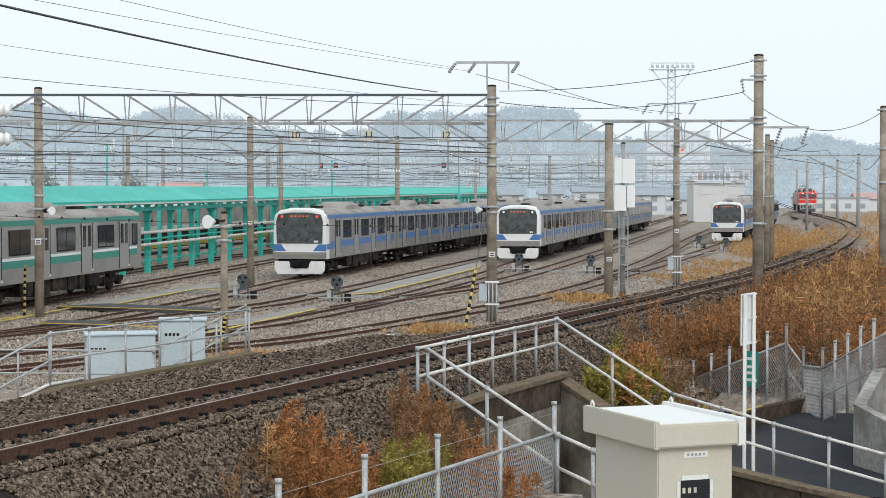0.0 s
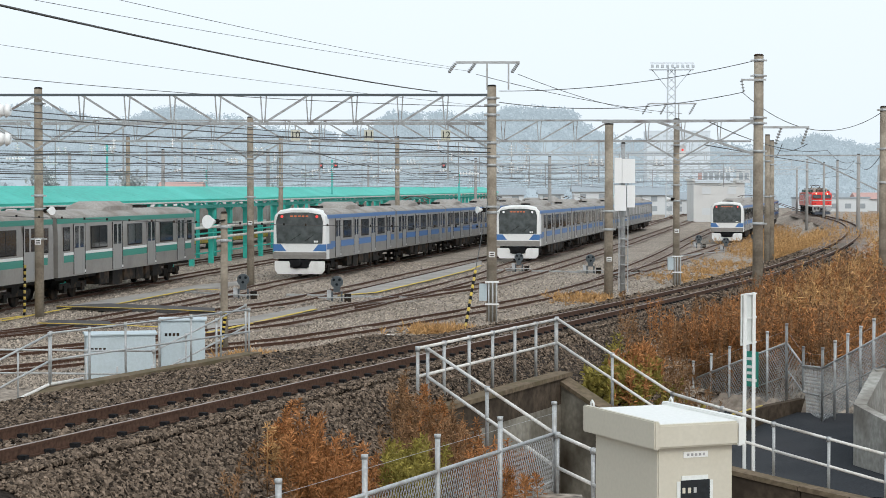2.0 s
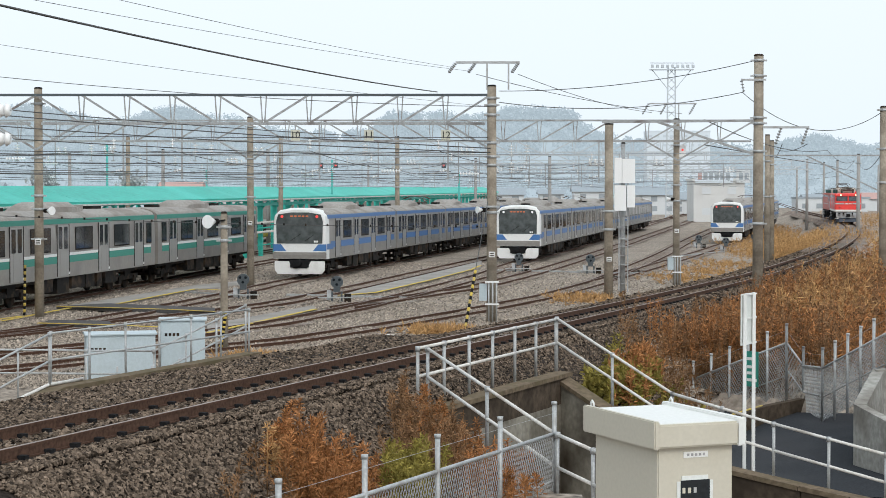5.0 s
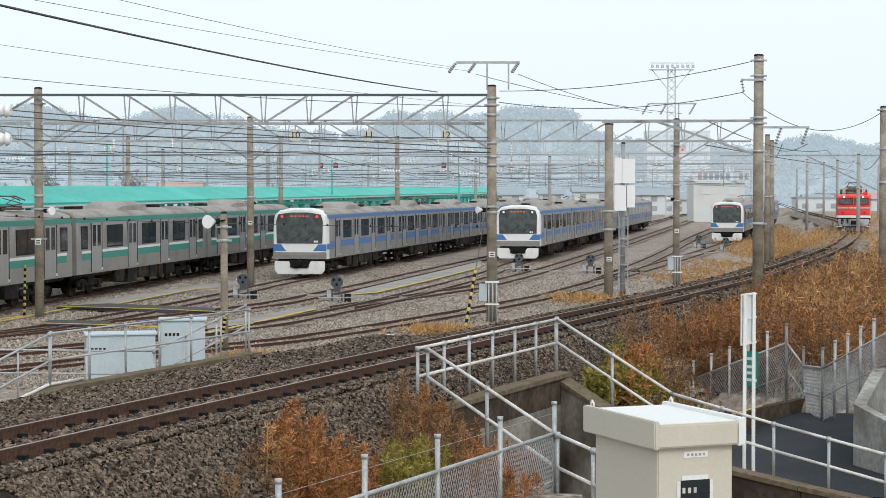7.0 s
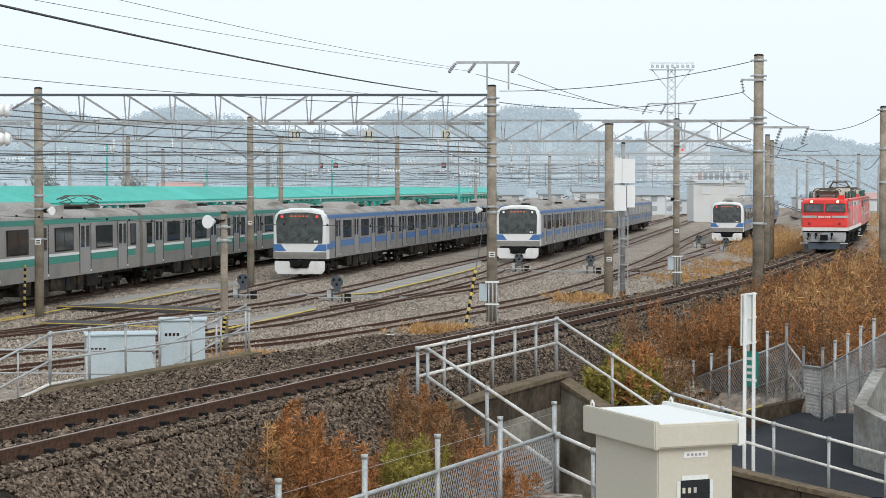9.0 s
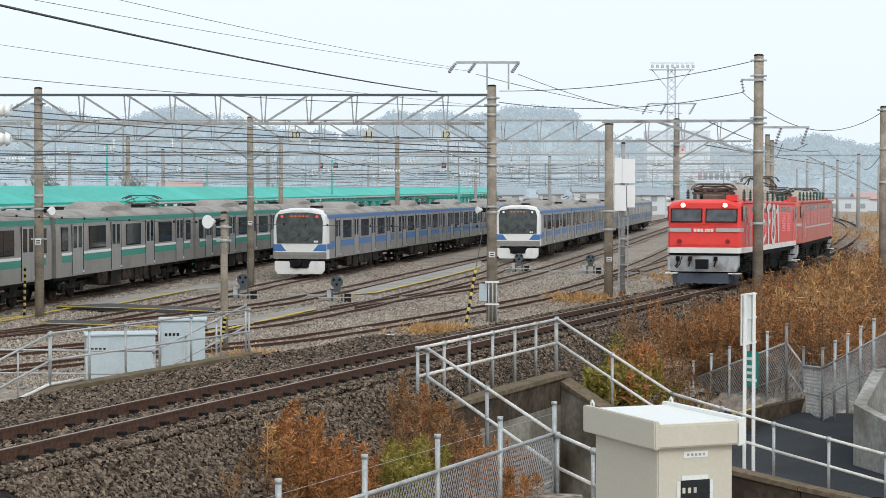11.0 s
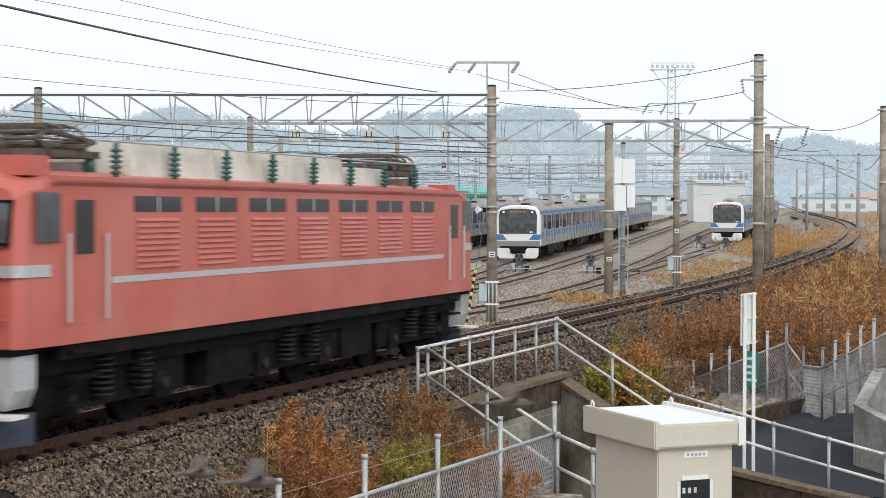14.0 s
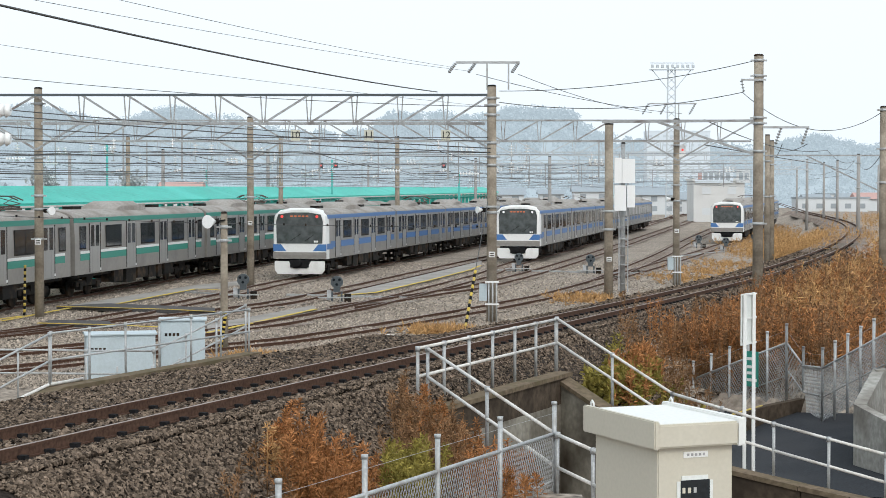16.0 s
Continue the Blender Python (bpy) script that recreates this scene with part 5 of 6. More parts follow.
part("arm", beam(B(), (-1.4, 0, 1.0), (1.0, 0, 1.0), 0.07), M["galv"], a3)
part("upright", beam(B(), (0.1, 0, 0), (0.1, 0, 1.0), 0.06), M["galv"], a3)
for x in (-1.4, -0.5, 0.95):
    part("insulator_string", insulator_string(B(), (x, 0, 1.0), (x - 0.35, -0.2, 0.45)), M["truss"], a3)


# ---- portal trusses over the yard ----
def portal(x0, x1, y, top, low, panels, label, knees=(), flip_at=0.5):
    p = thing("portal_truss", label, "truss", group="portal trusses over the yard")
    # distant trusses get the steel with haze in its colour
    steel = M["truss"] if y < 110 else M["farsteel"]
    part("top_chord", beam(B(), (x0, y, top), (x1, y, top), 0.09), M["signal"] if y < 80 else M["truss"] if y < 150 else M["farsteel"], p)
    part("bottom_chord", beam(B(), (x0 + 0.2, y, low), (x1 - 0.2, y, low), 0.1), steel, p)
    w = (x1 - x0) / panels
    for i in range(panels):
        a, b = x0 + i * w, x0 + (i + 1) * w
        if (i + 0.5) / panels < flip_at:
            part("diagonal", beam(B(), (a, y, top), (b, y, low), 0.075), steel, p)
        else:
            part("diagonal", beam(B(), (a, y, low), (b, y, top), 0.075), steel, p)
        if i:
            bm = B()
            beam(bm, (a - 0.1, y, top), (a - 0.03, y, low), 0.045)
            beam(bm, (a + 0.12, y, top), (a + 0.05, y, low), 0.045)
            part("hanger", bm, steel, p)
    for xk, s in knees:
        part("knee_brace", beam(B(), (xk, y, low - 0.95), (xk + s * 1.6, y, low), 0.075), steel, p)
    return p


portal(-14.95, 1.75, 68.6, 8.1, 7.05, 10, "steel portal truss spanning the yard tracks", ((-14.95, 1), (-14.95, -1), (1.75, -1)))
portal(-31.0, -14.95, 68.65, 8.1, 7.05, 9, "steel portal truss reaching past the yard's edge")
portal(-9.6, 15.6, 93.4, 8.13, 7.09, 14, "steel portal truss over the parked trains", ((-9.6, 1), (-9.6, -1), (11.76, -1), (11.76, 1)))
portal(-27.0, -9.6, 93.45, 8.13, 7.09, 9, "steel portal truss over the green train")
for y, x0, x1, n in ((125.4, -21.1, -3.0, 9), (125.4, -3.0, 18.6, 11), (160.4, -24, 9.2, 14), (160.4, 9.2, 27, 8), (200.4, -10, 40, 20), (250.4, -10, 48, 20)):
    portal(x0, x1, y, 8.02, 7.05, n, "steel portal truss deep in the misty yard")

# hanging track number plates
for x, txt in ((-5.42, "10"), (-2.72, "11"), (0.1, "12")):
    npl = thing("track_number_plate", "aged cream plate with a black track number", "sign", pose(x, 68.52, 6.62), group="track number plates")
    part("plate", box(B(), -0.17, 0.17, -0.01, 0.01, -0.2, 0.2), M["numberplate"], npl)
    part("hanger", box(B(), -0.02, 0.02, 0.012, 0.03, 0.1, 0.48), M["truss"], npl)
    cu = bpy.data.curves.new("digits", "FONT")
    cu.body, cu.size, cu.extrude, cu.align_x, cu.align_y = txt, 0.36, 0.003, "CENTER", "CENTER"
    tmp = new("digits", cu)
    dm = bpy.data.meshes.new_from_object(tmp.evaluated_get(bpy.context.evaluated_depsgraph_get()))
    bpy.data.objects.remove(tmp)
    dm.materials.append(M["black"])
    put("digits", dm, npl, pose(0, -0.015, 0, 90, 0, 0))


# ---- overhead wires ----
def wire(p, q, sag, r, label, n=14):
    p, q = Vector(p), Vector(q)
    pts = [p + (q - p) * (i / n) - Vector((0, 0, sag * 4 * (i / n) * (1 - i / n))) for i in range(n + 1)]
    # distant wires get the paler colour that stands for haze
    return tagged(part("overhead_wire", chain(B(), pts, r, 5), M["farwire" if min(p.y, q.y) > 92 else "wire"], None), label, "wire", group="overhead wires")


def line_x(k, y):
    pts = LINES[k]
    return float(np.interp(y, [p.y for p in pts], [p.x for p in pts]))


SPANS = (30, 68.6, 93.4, 125.4, 160.4, 200.4, 250.4)
for k in "abdtelm":
    for y0, y1 in zip(SPANS[:-1], SPANS[1:]):
        if k == "e" and y0 < 90:
            continue
        a, b = (line_x(k, y0), y0), (line_x(k, y1), y1)
        r = 0.009 + 0.00005 * y0
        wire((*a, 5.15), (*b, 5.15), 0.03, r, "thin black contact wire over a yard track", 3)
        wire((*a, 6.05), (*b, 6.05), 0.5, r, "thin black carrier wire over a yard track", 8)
        # registration arm under the truss with white insulators
        h = thing("wire_hanger", "steel drop arm with white insulators under the truss", "hanger", pose(b[0], b[1], 0), group="wire hangers")
        part("drop_post", beam(B(), (0.35, 0, 7.05), (0.35, 0, 5.0), 0.06), M["truss"], h)
        part("arm", beam(B(), (0.35, 0, 5.35), (-0.35, 0, 5.2), 0.035), M["truss"], h)
        bm = B()
        insulator_string(bm, (0, 0, 6.5), (0, 0, 6.1), 3, 0.09)
        part("insulator", bm, M["porcelain"], h)
        bm = B()
        insulator_string(bm, (0.32, 0, 5.35), (0.05, 0, 5.29), 3, 0.08)
        part("insulator", bm, M["porcelain"], h)
# cross wires beside the trusses
for z in (5.55, 5.95, 6.5):
    wire((-31, 67.6, z + 0.35), (1.75, 66.9, z), 0.12, 0.014, "black cross-span wire over the yard")
    wire((-27, 92.6, z), (15.6, 92.6, z), 0.1, 0.013, "black cross-span wire over the yard")
    wire((-24, 124.8, z), (20, 124.8, z), 0.1, 0.016, "black cross-span wire over the yard")
    wire((-24, 159.8, z), (27, 159.8, z), 0.1, 0.02, "black cross-span wire over the yard")
# feeders over the yard
wire((-6.4, 25.0, 7.12), (-0.2, 66.5, 8.1), 0.12, 0.02, "thick black feeder wire sloping to the truss", 24)
wire((-6.84, 33.0, 8.17), (0.32, 66.8, 9.0), 0.1, 0.006, "thin grey wire to the pole's crossarm", 24)
wire((-8.04, 33.0, 8.06), (1.0, 66.8, 8.85), 0.1, 0.006, "thin grey wire to the pole's crossarm", 24)
wire((-11.2, 45.0, 8.15), (1.7, 67.0, 7.6), 0.1, 0.006, "thin grey wire to the concrete pole", 24)
wire((-16.6, 66.0, 8.7), (1.7, 67.0, 7.6), 0.2, 0.012, "black wire crossing before the truss", 24)
wire((-16.6, 64.0, 7.3), (1.7, 66.7, 6.1), 0.1, 0.02, "heavy black cable crossing the yard", 20)
wire((-16.6, 64.0, 6.9), (1.7, 66.7, 5.95), 0.1, 0.02, "heavy black cable crossing the yard", 20)
wire((2.7, 66.9, 8.75), (10.5, 94.0, 8.55), 0.2, 0.012, "thin wire between two crossarms")
wire((1.2, 66.9, 8.75), (12.0, 94.0, 8.5), 0.2, 0.012, "thin wire between two crossarms")
wire((2.0, 66.9, 8.15), (11.2, 67.0, 9.25), 0.28, 0.014, "slack wire between two concrete poles", 20)
wire((2.0, 66.9, 7.75), (10.7, 66.8, 8.1), 0.38, 0.014, "slack wire between two concrete poles", 20)
wire((10.7, 66.8, 8.1), (16.9, 72.0, 7.6), 1.0, 0.013, "slack wire between the main line poles", 20)
wire((12.1, 66.6, 6.25), (20.6, 118, 7.2), 0.5, 0.014, "feeder wire along the main line", 14)
wire((13.0, 66.6, 6.25), (18.4, 105, 7.2), 0.3, 0.014, "feeder wire along the main line", 14)
wire((16.9, 72.0, 6.0), (33.4, 150, 7.0), 0.6, 0.016, "feeder wire along the main line", 14)
# main line catenary
MS = (-20, 67, 112, 160, 215, 290)
for y0, y1 in zip(MS[:-1], MS[1:]):
    a, b = (main_x(y0), y0), (main_x(y1), y1)
    if y0 > 0:
        wire((*a, main_z(y0) + 5.1), (*b, main_z(y1) + 5.1), 0.02, 0.014 + 0.00005 * y0, "contact wire over the main line", 4)
        wire((*a, main_z(y0) + 6.0), (*b, main_z(y1) + 6.0), 0.45, 0.014 + 0.00005 * y0, "carrier wire over the main line", 10)
cant = thing("bracket_arm", "steel bracket arm holding the main line wires", "bracket", pose(17.0, 72.0, 0))
part("arm", beam(B(), (0, 0, 5.95), (-6.3, 0, 5.95), 0.06), M["truss"], cant)
part("brace", beam(B(), (0, 0, 4.5), (-3.0, 0, 5.95), 0.05), M["truss"], cant)
c2 = thing("bracket_arm", "steel bracket arm on the tall main line pole", "bracket", pose(11.3, 67.0, 0))
part("brace", beam(B(), (0, 0, 5.85), (-3.6, 0, 7.05), 0.08), M["truss"], c2)
part("arm", beam(B(), (0, 0, 7.1), (-5.6, 0, 7.05), 0.09), M["truss"], c2)

# big white insulators at the near yard wire
nw = thing("strain_insulator", "pair of white porcelain strain insulators on a yard wire", "insulator", pose(-9.45, 40, 0))
for z in (6.27, 5.66):
    bm = B()
    for i in range(4):
        tube(bm, (-0.3 + i * 0.13, 0, z), (-0.2 + i * 0.13, 0, z), 0.16, 14, 0.1)
    part("insulator", bm, M["porcelain"], nw)
    part("wire", beam(B(), (-3, 0, z), (0.2, 0, z), 0.02), M["wire"], nw)
wire((-9.2, 40, 6.27), (1.7, 66.8, 6.35), 0.1, 0.012, "wire from the strain insulator to the pole")
wire((-9.2, 40, 5.66), (1.7, 66.8, 5.8), 0.1, 0.012, "wire from the strain insulator to the pole")


def insulator_row(x, y, z, count, pitch, label):
    """White insulators standing side by side on a cross wire."""
    g = thing("insulator_row", label, "insulator", pose(x, y, z), group="insulators on the cross wires")
    for i in range(count):
        part("insulator", insulator_string(B(), (i * pitch, 0, 0.34), (i * pitch + 0.06, 0, -0.02), 3, 0.12), M["porcelain"], g)
    part("clamp", beam(B(), (-0.15, 0, 0), ((count - 1) * pitch + 0.15, 0, 0), 0.05), M["truss"], g)


for x, y, z, count, pitch in ((0.9, 92.6, 6.42, 3, 0.26), (7.25, 92.6, 5.87, 3, 0.3), (10.55, 92.6, 5.87, 2, 0.28), (-10.7, 92.6, 5.9, 3, 0.2), (-9.3, 92.6, 6.43, 2, 0.3), (-19.1, 92.6, 6.45, 2, 0.34), (-16.8, 92.6, 6.45, 2, 0.3), (-2.4, 124.8, 6.42, 3, 0.22), (18.9, 124.8, 5.9, 3, 0.24), (-13.8, 124.8, 6.42, 2, 0.3), (-8.0, 124.8, 5.88, 3, 0.3), (3.2, 124.8, 5.88, 2, 0.4), (9.8, 124.8, 6.44, 3, 0.3), (-4.3, 159.8, 6.42, 3, 0.35), (6.0, 159.8, 6.42, 3, 0.35), (-12.0, 159.8, 5.9, 3, 0.4), (14.5, 159.8, 5.9, 3, 0.35)):
    insulator_row(x, y, z, count, pitch, "small white porcelain insulators on a cross wire")


def hanging_string(x, y, z, drop, label):
    """A white insulator string that hangs on a rod from a truss, with a clamp at its end."""
    g = thing("hanging_insulator", label, "insulator", pose(x, y, z), group="insulator strings under the trusses")
    part("rod", beam(B(), (0, 0, 0.0), (0, 0, -drop), 0.03), M["truss"], g)
    part("insulator", insulator_string(B(), (0, 0, -0.12), (0, 0, -0.7), 4, 0.16), M["porcelain"], g)
    part("clamp", beam(B(), (-0.1, 0, -drop), (0.1, 0, -drop), 0.05), M["truss"], g)


for x, y in ((-21.3, 93.4), (-17.6, 93.4), (-16.5, 93.4), (-12.4, 93.4), (-11.6, 93.4), (-3.9, 93.4), (4.2, 93.4), (-18.0, 125.4), (-15.5, 125.4), (-6.4, 125.4), (5.6, 125.4), (12.3, 125.4), (-13.0, 160.4), (-2.0, 160.4), (5.0, 160.4)):
    hanging_string(x, y, 7.06, 0.95, "white insulator string hanging under a portal truss")
for z in (6.44, 5.58):
    hanging_string(3.42, 93.38, z + 0.6, 0.9, "large white insulator on a drop wire")
# horizontal strain insulators at the yard's edge
for x, z in ((-21.2, 6.2), (-19.6, 5.98), (-2.6, 5.6), (1.3, 5.46)):
    g = thing("strain_insulator", "pale ribbed strain insulator in a cross wire", "insulator", pose(x, 92.6, z), group="insulators on the cross wires")
    part("insulator", insulator_string(B(), (-0.5, 0, 0), (0.5, 0, 0), 7, 0.1), M["porcelain"], g)
    part("wire", beam(B(), (-3.0, 0, 0.03), (3.0, 0, -0.03), 0.025), M["wire"], g)
# red signal lamps under a far truss
for x in (-8.2, -7.2, 0.05):
    g = thing("signal_lamp", "small signal box with a red lamp under the truss", "signal", pose(x, 125.22, 6.36), group="red signal lamps")
    part("housing", box(B(), -0.15, 0.15, 0, 0.2, -0.18, 0.18), M["signal"], g)
    part("lens", tube(B(), (0, -0.03, 0), (0, 0.01, 0), 0.075, 12), M["display"], g)
    part("bracket", beam(B(), (0, 0.1, 0.18), (0, 0.17, 0.68), 0.05), M["truss"], g)
g = thing("signal_lamp", "white signal box with a red lamp on the pole", "signal", pose(12.05, 93.9, 6.62), group="red signal lamps")
part("housing", box(B(), -0.16, 0.16, 0, 0.2, -0.3, 0.3), M["porcelain"], g)
part("lens", tube(B(), (0, -0.03, 0.05), (0, 0.01, 0.05), 0.06, 12), M["display"], g)
# slim teal posts behind the canopy
for x, y, h in ((-27.0, 150, 8.6), (-9.8, 165, 7.6), (-20.0, 158, 6.6), (1.5, 175, 6.6)):
    g = thing("steel_post", "slim teal steel post behind the platform canopy", "post", pose(x, y, -0.15), group="teal posts")
    part("shaft", tube(B(), (0, 0, 0), (0, 0, h), 0.1, 8), M["teal"], g)
    part("arm", beam(B(), (-0.6, 0, h - 0.1), (0.6, 0, h - 0.1), 0.08), M["galv"], g)
# a clipped cable in front of the trains
clipped = wire((-16.6, 64.0, 3.78), (1.6, 66.8, 3.28), 0.1, 0.012, "thin black cable hung with small clips before the trains", 20)
for i in range(24):
    f = (i + 0.5) / 24
    part("clip", box(B(), -16.6 + 18.2 * f - 0.03, -16.6 + 18.2 * f + 0.03, 64.0 + 2.8 * f - 0.03, 64.0 + 2.8 * f + 0.03, 3.78 - 0.5 * f - 0.4 * f * (1 - f) - 0.02, 3.78 - 0.5 * f - 0.4 * f * (1 - f) + 0.06), M["dark"], clipped)


# ---- yard equipment ----
def ground_signal(x, y, label):
    g = thing("ground_signal", label, "signal", pose(x, y, -0.12), group="shunting signals on the gravel")
    for s in (-0.2, 0.2):
        part("leg", box(B(), s - 0.04, s + 0.04, -0.05, 0.05, 0, 0.45), M["signal"], g)
    bm = B()
    tube(bm, (0, -0.14, 0.85), (0, 0.12, 0.85), 0.26, 20)
    box(bm, -0.14, 0.14, -0.12, 0.12, 0.42, 0.84)
    part("head", bm, M["signal"], g)
    for a, b in ((-0.12, 0.95), (0.12, 0.95), (0, 0.75)):
        bm = B()
        tube(bm, (a, -0.19, b), (a, -0.13, b), 0.06, 10)
        part("lens", bm, M["glass"], g)
    part("relay_box", box(B(), -0.42, -0.24, -0.1, 0.1, 0.1, 0.5), M["skirt"], g)
    part("motor", box(B(), 0.32, 0.6, -0.1, 0.1, 0.0, 0.35), M["dark"], g)
    part("rod", beam(B(), (-0.8, -0.15, 0.2), (0.7, -0.15, 0.2), 0.05), M["galv"], g)
    return g


for x, y in ((-8.7, 81.1), (-4.5, 79.0), (4.45, 109.2), (8.45, 106.8), (21.4, 156), (26.9, 161), (22.3, 147)):
    ground_signal(x, y, "dark round-headed shunting signal with a white box")


def horn(x, y, z, turn, label, size=1.0):
    h = thing("horn_speaker", label, "speaker", pose(x, y, z, 0, 0, turn), group="white horn speakers")
    bm = B()
    tube(bm, (0, 0, 0), (0, -0.34 * size, 0), 0.05 * size, 16, 0.19 * size)
    tube(bm, (0, -0.34 * size, 0), (0, -0.355 * size, 0), 0.2 * size, 16, 0.2 * size)
    part("bell", bm, M["porcelain"], h)
    part("driver", tube(B(), (0, 0.14, 0), (0, 0, 0), 0.08, 12), M["dark"], h)
    part("bracket", beam(B(), (0, 0.1, 0), (0.3, 0.1, 0.05), 0.04), M["dark"], h)


horn(-6.72, 54.9, 3.66, -30, "white horn speaker on a short pole")
horn(1.42, 66.8, 3.9, -60, "white horn speaker on the concrete pole", 0.65)
horn(11.45, 93.8, 4.2, -80, "white horn speaker on the yard pole", 0.7)
horn(-14.6, 68.8, 3.85, 50, "white horn speaker on the edge pole", 0.8)

rb = thing("relay_box", "white relay boxes fixed high on a slim laddered pole", "box", pose(8.2, 84.6, 0))
for x0, x1, z0, z1 in ((-0.45, -0.1, 4.95, 6.1), (-0.1, 0.5, 4.95, 6.05), (-0.45, 0.1, 3.7, 4.85), (0.12, 0.5, 3.85, 4.85)):
    bm = box(B(), x0 + 0.01, x1 - 0.01, -0.2, 0.2, z0, z1)
    part("box", bm, M["porcelain"], rb)
for s in (-0.2, 0.2):
    part("ladder_rail", beam(B(), (s, 0.1, 0), (s, 0.1, 6.3), 0.05), M["truss"], rb)
for i in range(14):
    part("rung", beam(B(), (-0.2, 0.1, 0.4 + i * 0.42), (0.2, 0.1, 0.4 + i * 0.42), 0.03), M["truss"], rb)
pb = thing("pole_cabinet", "grey steel box and conduits strapped to the pole's foot", "cabinet", pose(1.75, 66.7, -0.1))
part("box", box(B(), -0.45, -0.18, -0.15, 0.2, 0.75, 1.35), M["paleblue"], pb)
for x in (-0.12, 0.02, 0.16):
    part("conduit", tube(B(), (x, -0.22, 0), (x, -0.22, 1.45), 0.03, 8), M["galv"], pb)
for z in (0.6, 1.4):
    part("strap", box(B(), -0.25, 0.25, -0.27, -0.19, z, z + 0.06), M["white"], pb)
pb2 = copy_thing(pb, pose(11.76, 93.7, -0.1))


def guy(p, q, label, split=0.45):
    g = thing("pole_guy", label, "guy wire", group="striped guy guards")
    p, q = Vector(p), Vector(q)
    part("wire", tube(B(), p, q, 0.014, 6), M["wire"], g)
    n = 16
    for i in range(n):
        a, b = p + (q - p) * (split * i / n), p + (q - p) * (split * (i + 1) / n)
        part("guard_band", tube(B(), a, b, 0.05, 8), M["yellow"] if i % 2 else M["black"], g)


guy((0.72, 62.0, -0.1), (1.6, 66.6, 4.2), "striped yellow and black guard on a pole guy")
guy((-15.74, 70.0, -0.1), (-15.7, 70.0, 1.8), "striped yellow and black marker post", 1.0)
guy((-6.55, 54.8, -0.1), (-6.4, 54.9, 1.0), "striped white guard round a pole foot", 1.0)

# ---- walkways, yellow lines and crossing panels in the yard ----
Z = -0.04
sheet("walkway_middle", [(-4.6, 82.4), (-3.06, 84.8), (-0.7, 96.8), (2.28, 113.7), (2.6, 125.1), (-1.0, 104.2), (-3.86, 88.3)], M["walkway"], "grey concrete walkway between yard tracks", "walkway", Z, 0.12)
sheet("walkway_left", [(-15.3, 74.6), (-13.4, 75.8), (-11.6, 88.3), (-9.73, 93.2), (-10.17, 97.4), (-12.32, 91.5), (-14.5, 79.0)], M["walkway"], "grey concrete walkway beside the green train", "walkway", Z, 0.12)
sheet("walkway_near", [(-7.6, 60.5), (-4.95, 72.8), (-5.24, 75.4), (-6.97, 68.8), (-8.19, 64.4)], M["walkway"], "grey concrete walkway between yard tracks", "walkway", Z, 0.12)


def stripe_line(pts, w, z, label):
    bm = B()
    for (x0, y0), (x1, y1) in zip(pts[:-1], pts[1:]):
        beam(bm, (x0, y0, z), (x1, y1, z), w, 0.02)
    return tagged(part("painted_line", bm, M["yellow"], None), label, "line", kind="structure")


for pts in ([(-4.6, 82.4), (-3.06, 84.8), (-0.7, 96.8), (1.7, 110.4), (2.33, 116.4)], [(-13.4, 75.5), (-11.7, 87.9), (-10.2, 86.8)], [(-7.6, 60.4), (-4.95, 72.7)], [(-15.6, 66), (-14.6, 74.2)], [(-17.0, 62.5), (-15.5, 68.5)]):
    stripe_line(pts, 0.16, Z + 0.02, "faded yellow safety line on the walkway")
for pts, lines in (([(-15.3, 73.7), (-8.6, 70.2), (-8.9, 72.6), (-13.6, 75.6)], [(-15.2, 73.4), (-10.7, 71.5), (-8.6, 70.1)]), ([(-13.9, 64.1), (-11.2, 63.2), (-11.7, 65.2), (-13.8, 65.8)], [(-13.9, 63.9), (-11.2, 63.0), (-9.5, 62.0)])):
    sheet("crossing_panel", [(*p, 0.03) for p in pts], M["rubber"], "dark crossing panels over the rails", "panel", thick=0.12)
    stripe_line(lines, 0.14, 0.045, "yellow edge line of the crossing panels")
for x0, y0, x1, y1 in ((-7, 83.5, -1.5, 81.5), (3.2, 110, 16, 104), (16, 132, 27, 158), (-12, 86, -8.5, 82.5)):
    tagged(part("cable_duct", beam(B(), (x0, y0, -0.05), (x1, y1, -0.08), 0.09, 0.09), M["galv"], None), "pale cable duct lying across the tracks", "duct")
for x, y, a in ((-8.6, 51.3, 20), (-1.75, 60.2, -50)):
    tagged(part("scrap_plate", box(B(), -0.5, 0.5, -0.06, 0.06, 0, 0.05), M["whitepipe"], None, m=pose(x, y, -0.12, 0, 0, a)), "pale strip lying on the gravel", "strip")

# ---- green platform canopy behind the yard ----
cn = thing("platform_canopy", "long green sheet-metal platform canopy on green steel columns", "canopy", pose(-16.1, 110, 0, 0.165, 0, -7.01))
y0, y1 = -52, 210
for i in range(22):
    a, b = y0 + (y1 - y0) * i / 22, y0 + (y1 - y0) * (i + 1) / 22 - 0.03
    bm = B()
    loft(bm, [[(0.0, y, 4.02), (0.02, y, 4.1), (-2.6, y, 4.9), (-2.62, y, 4.82)] for y in (a, b)], smooth=False)
    part("roof_sheet", bm, M["canopy"], cn)
    part("fascia", box(B(), -0.02, 0.04, a, b, 3.86, 4.02), M["canopy"], cn)
    part("gutter", box(B(), 0.042, 0.16, a, b, 3.9, 3.98), M["whitepipe"], cn)
    part("valance", box(B(), -0.3, -0.25, a, b, 3.5, 3.72), M["canopy"], cn)
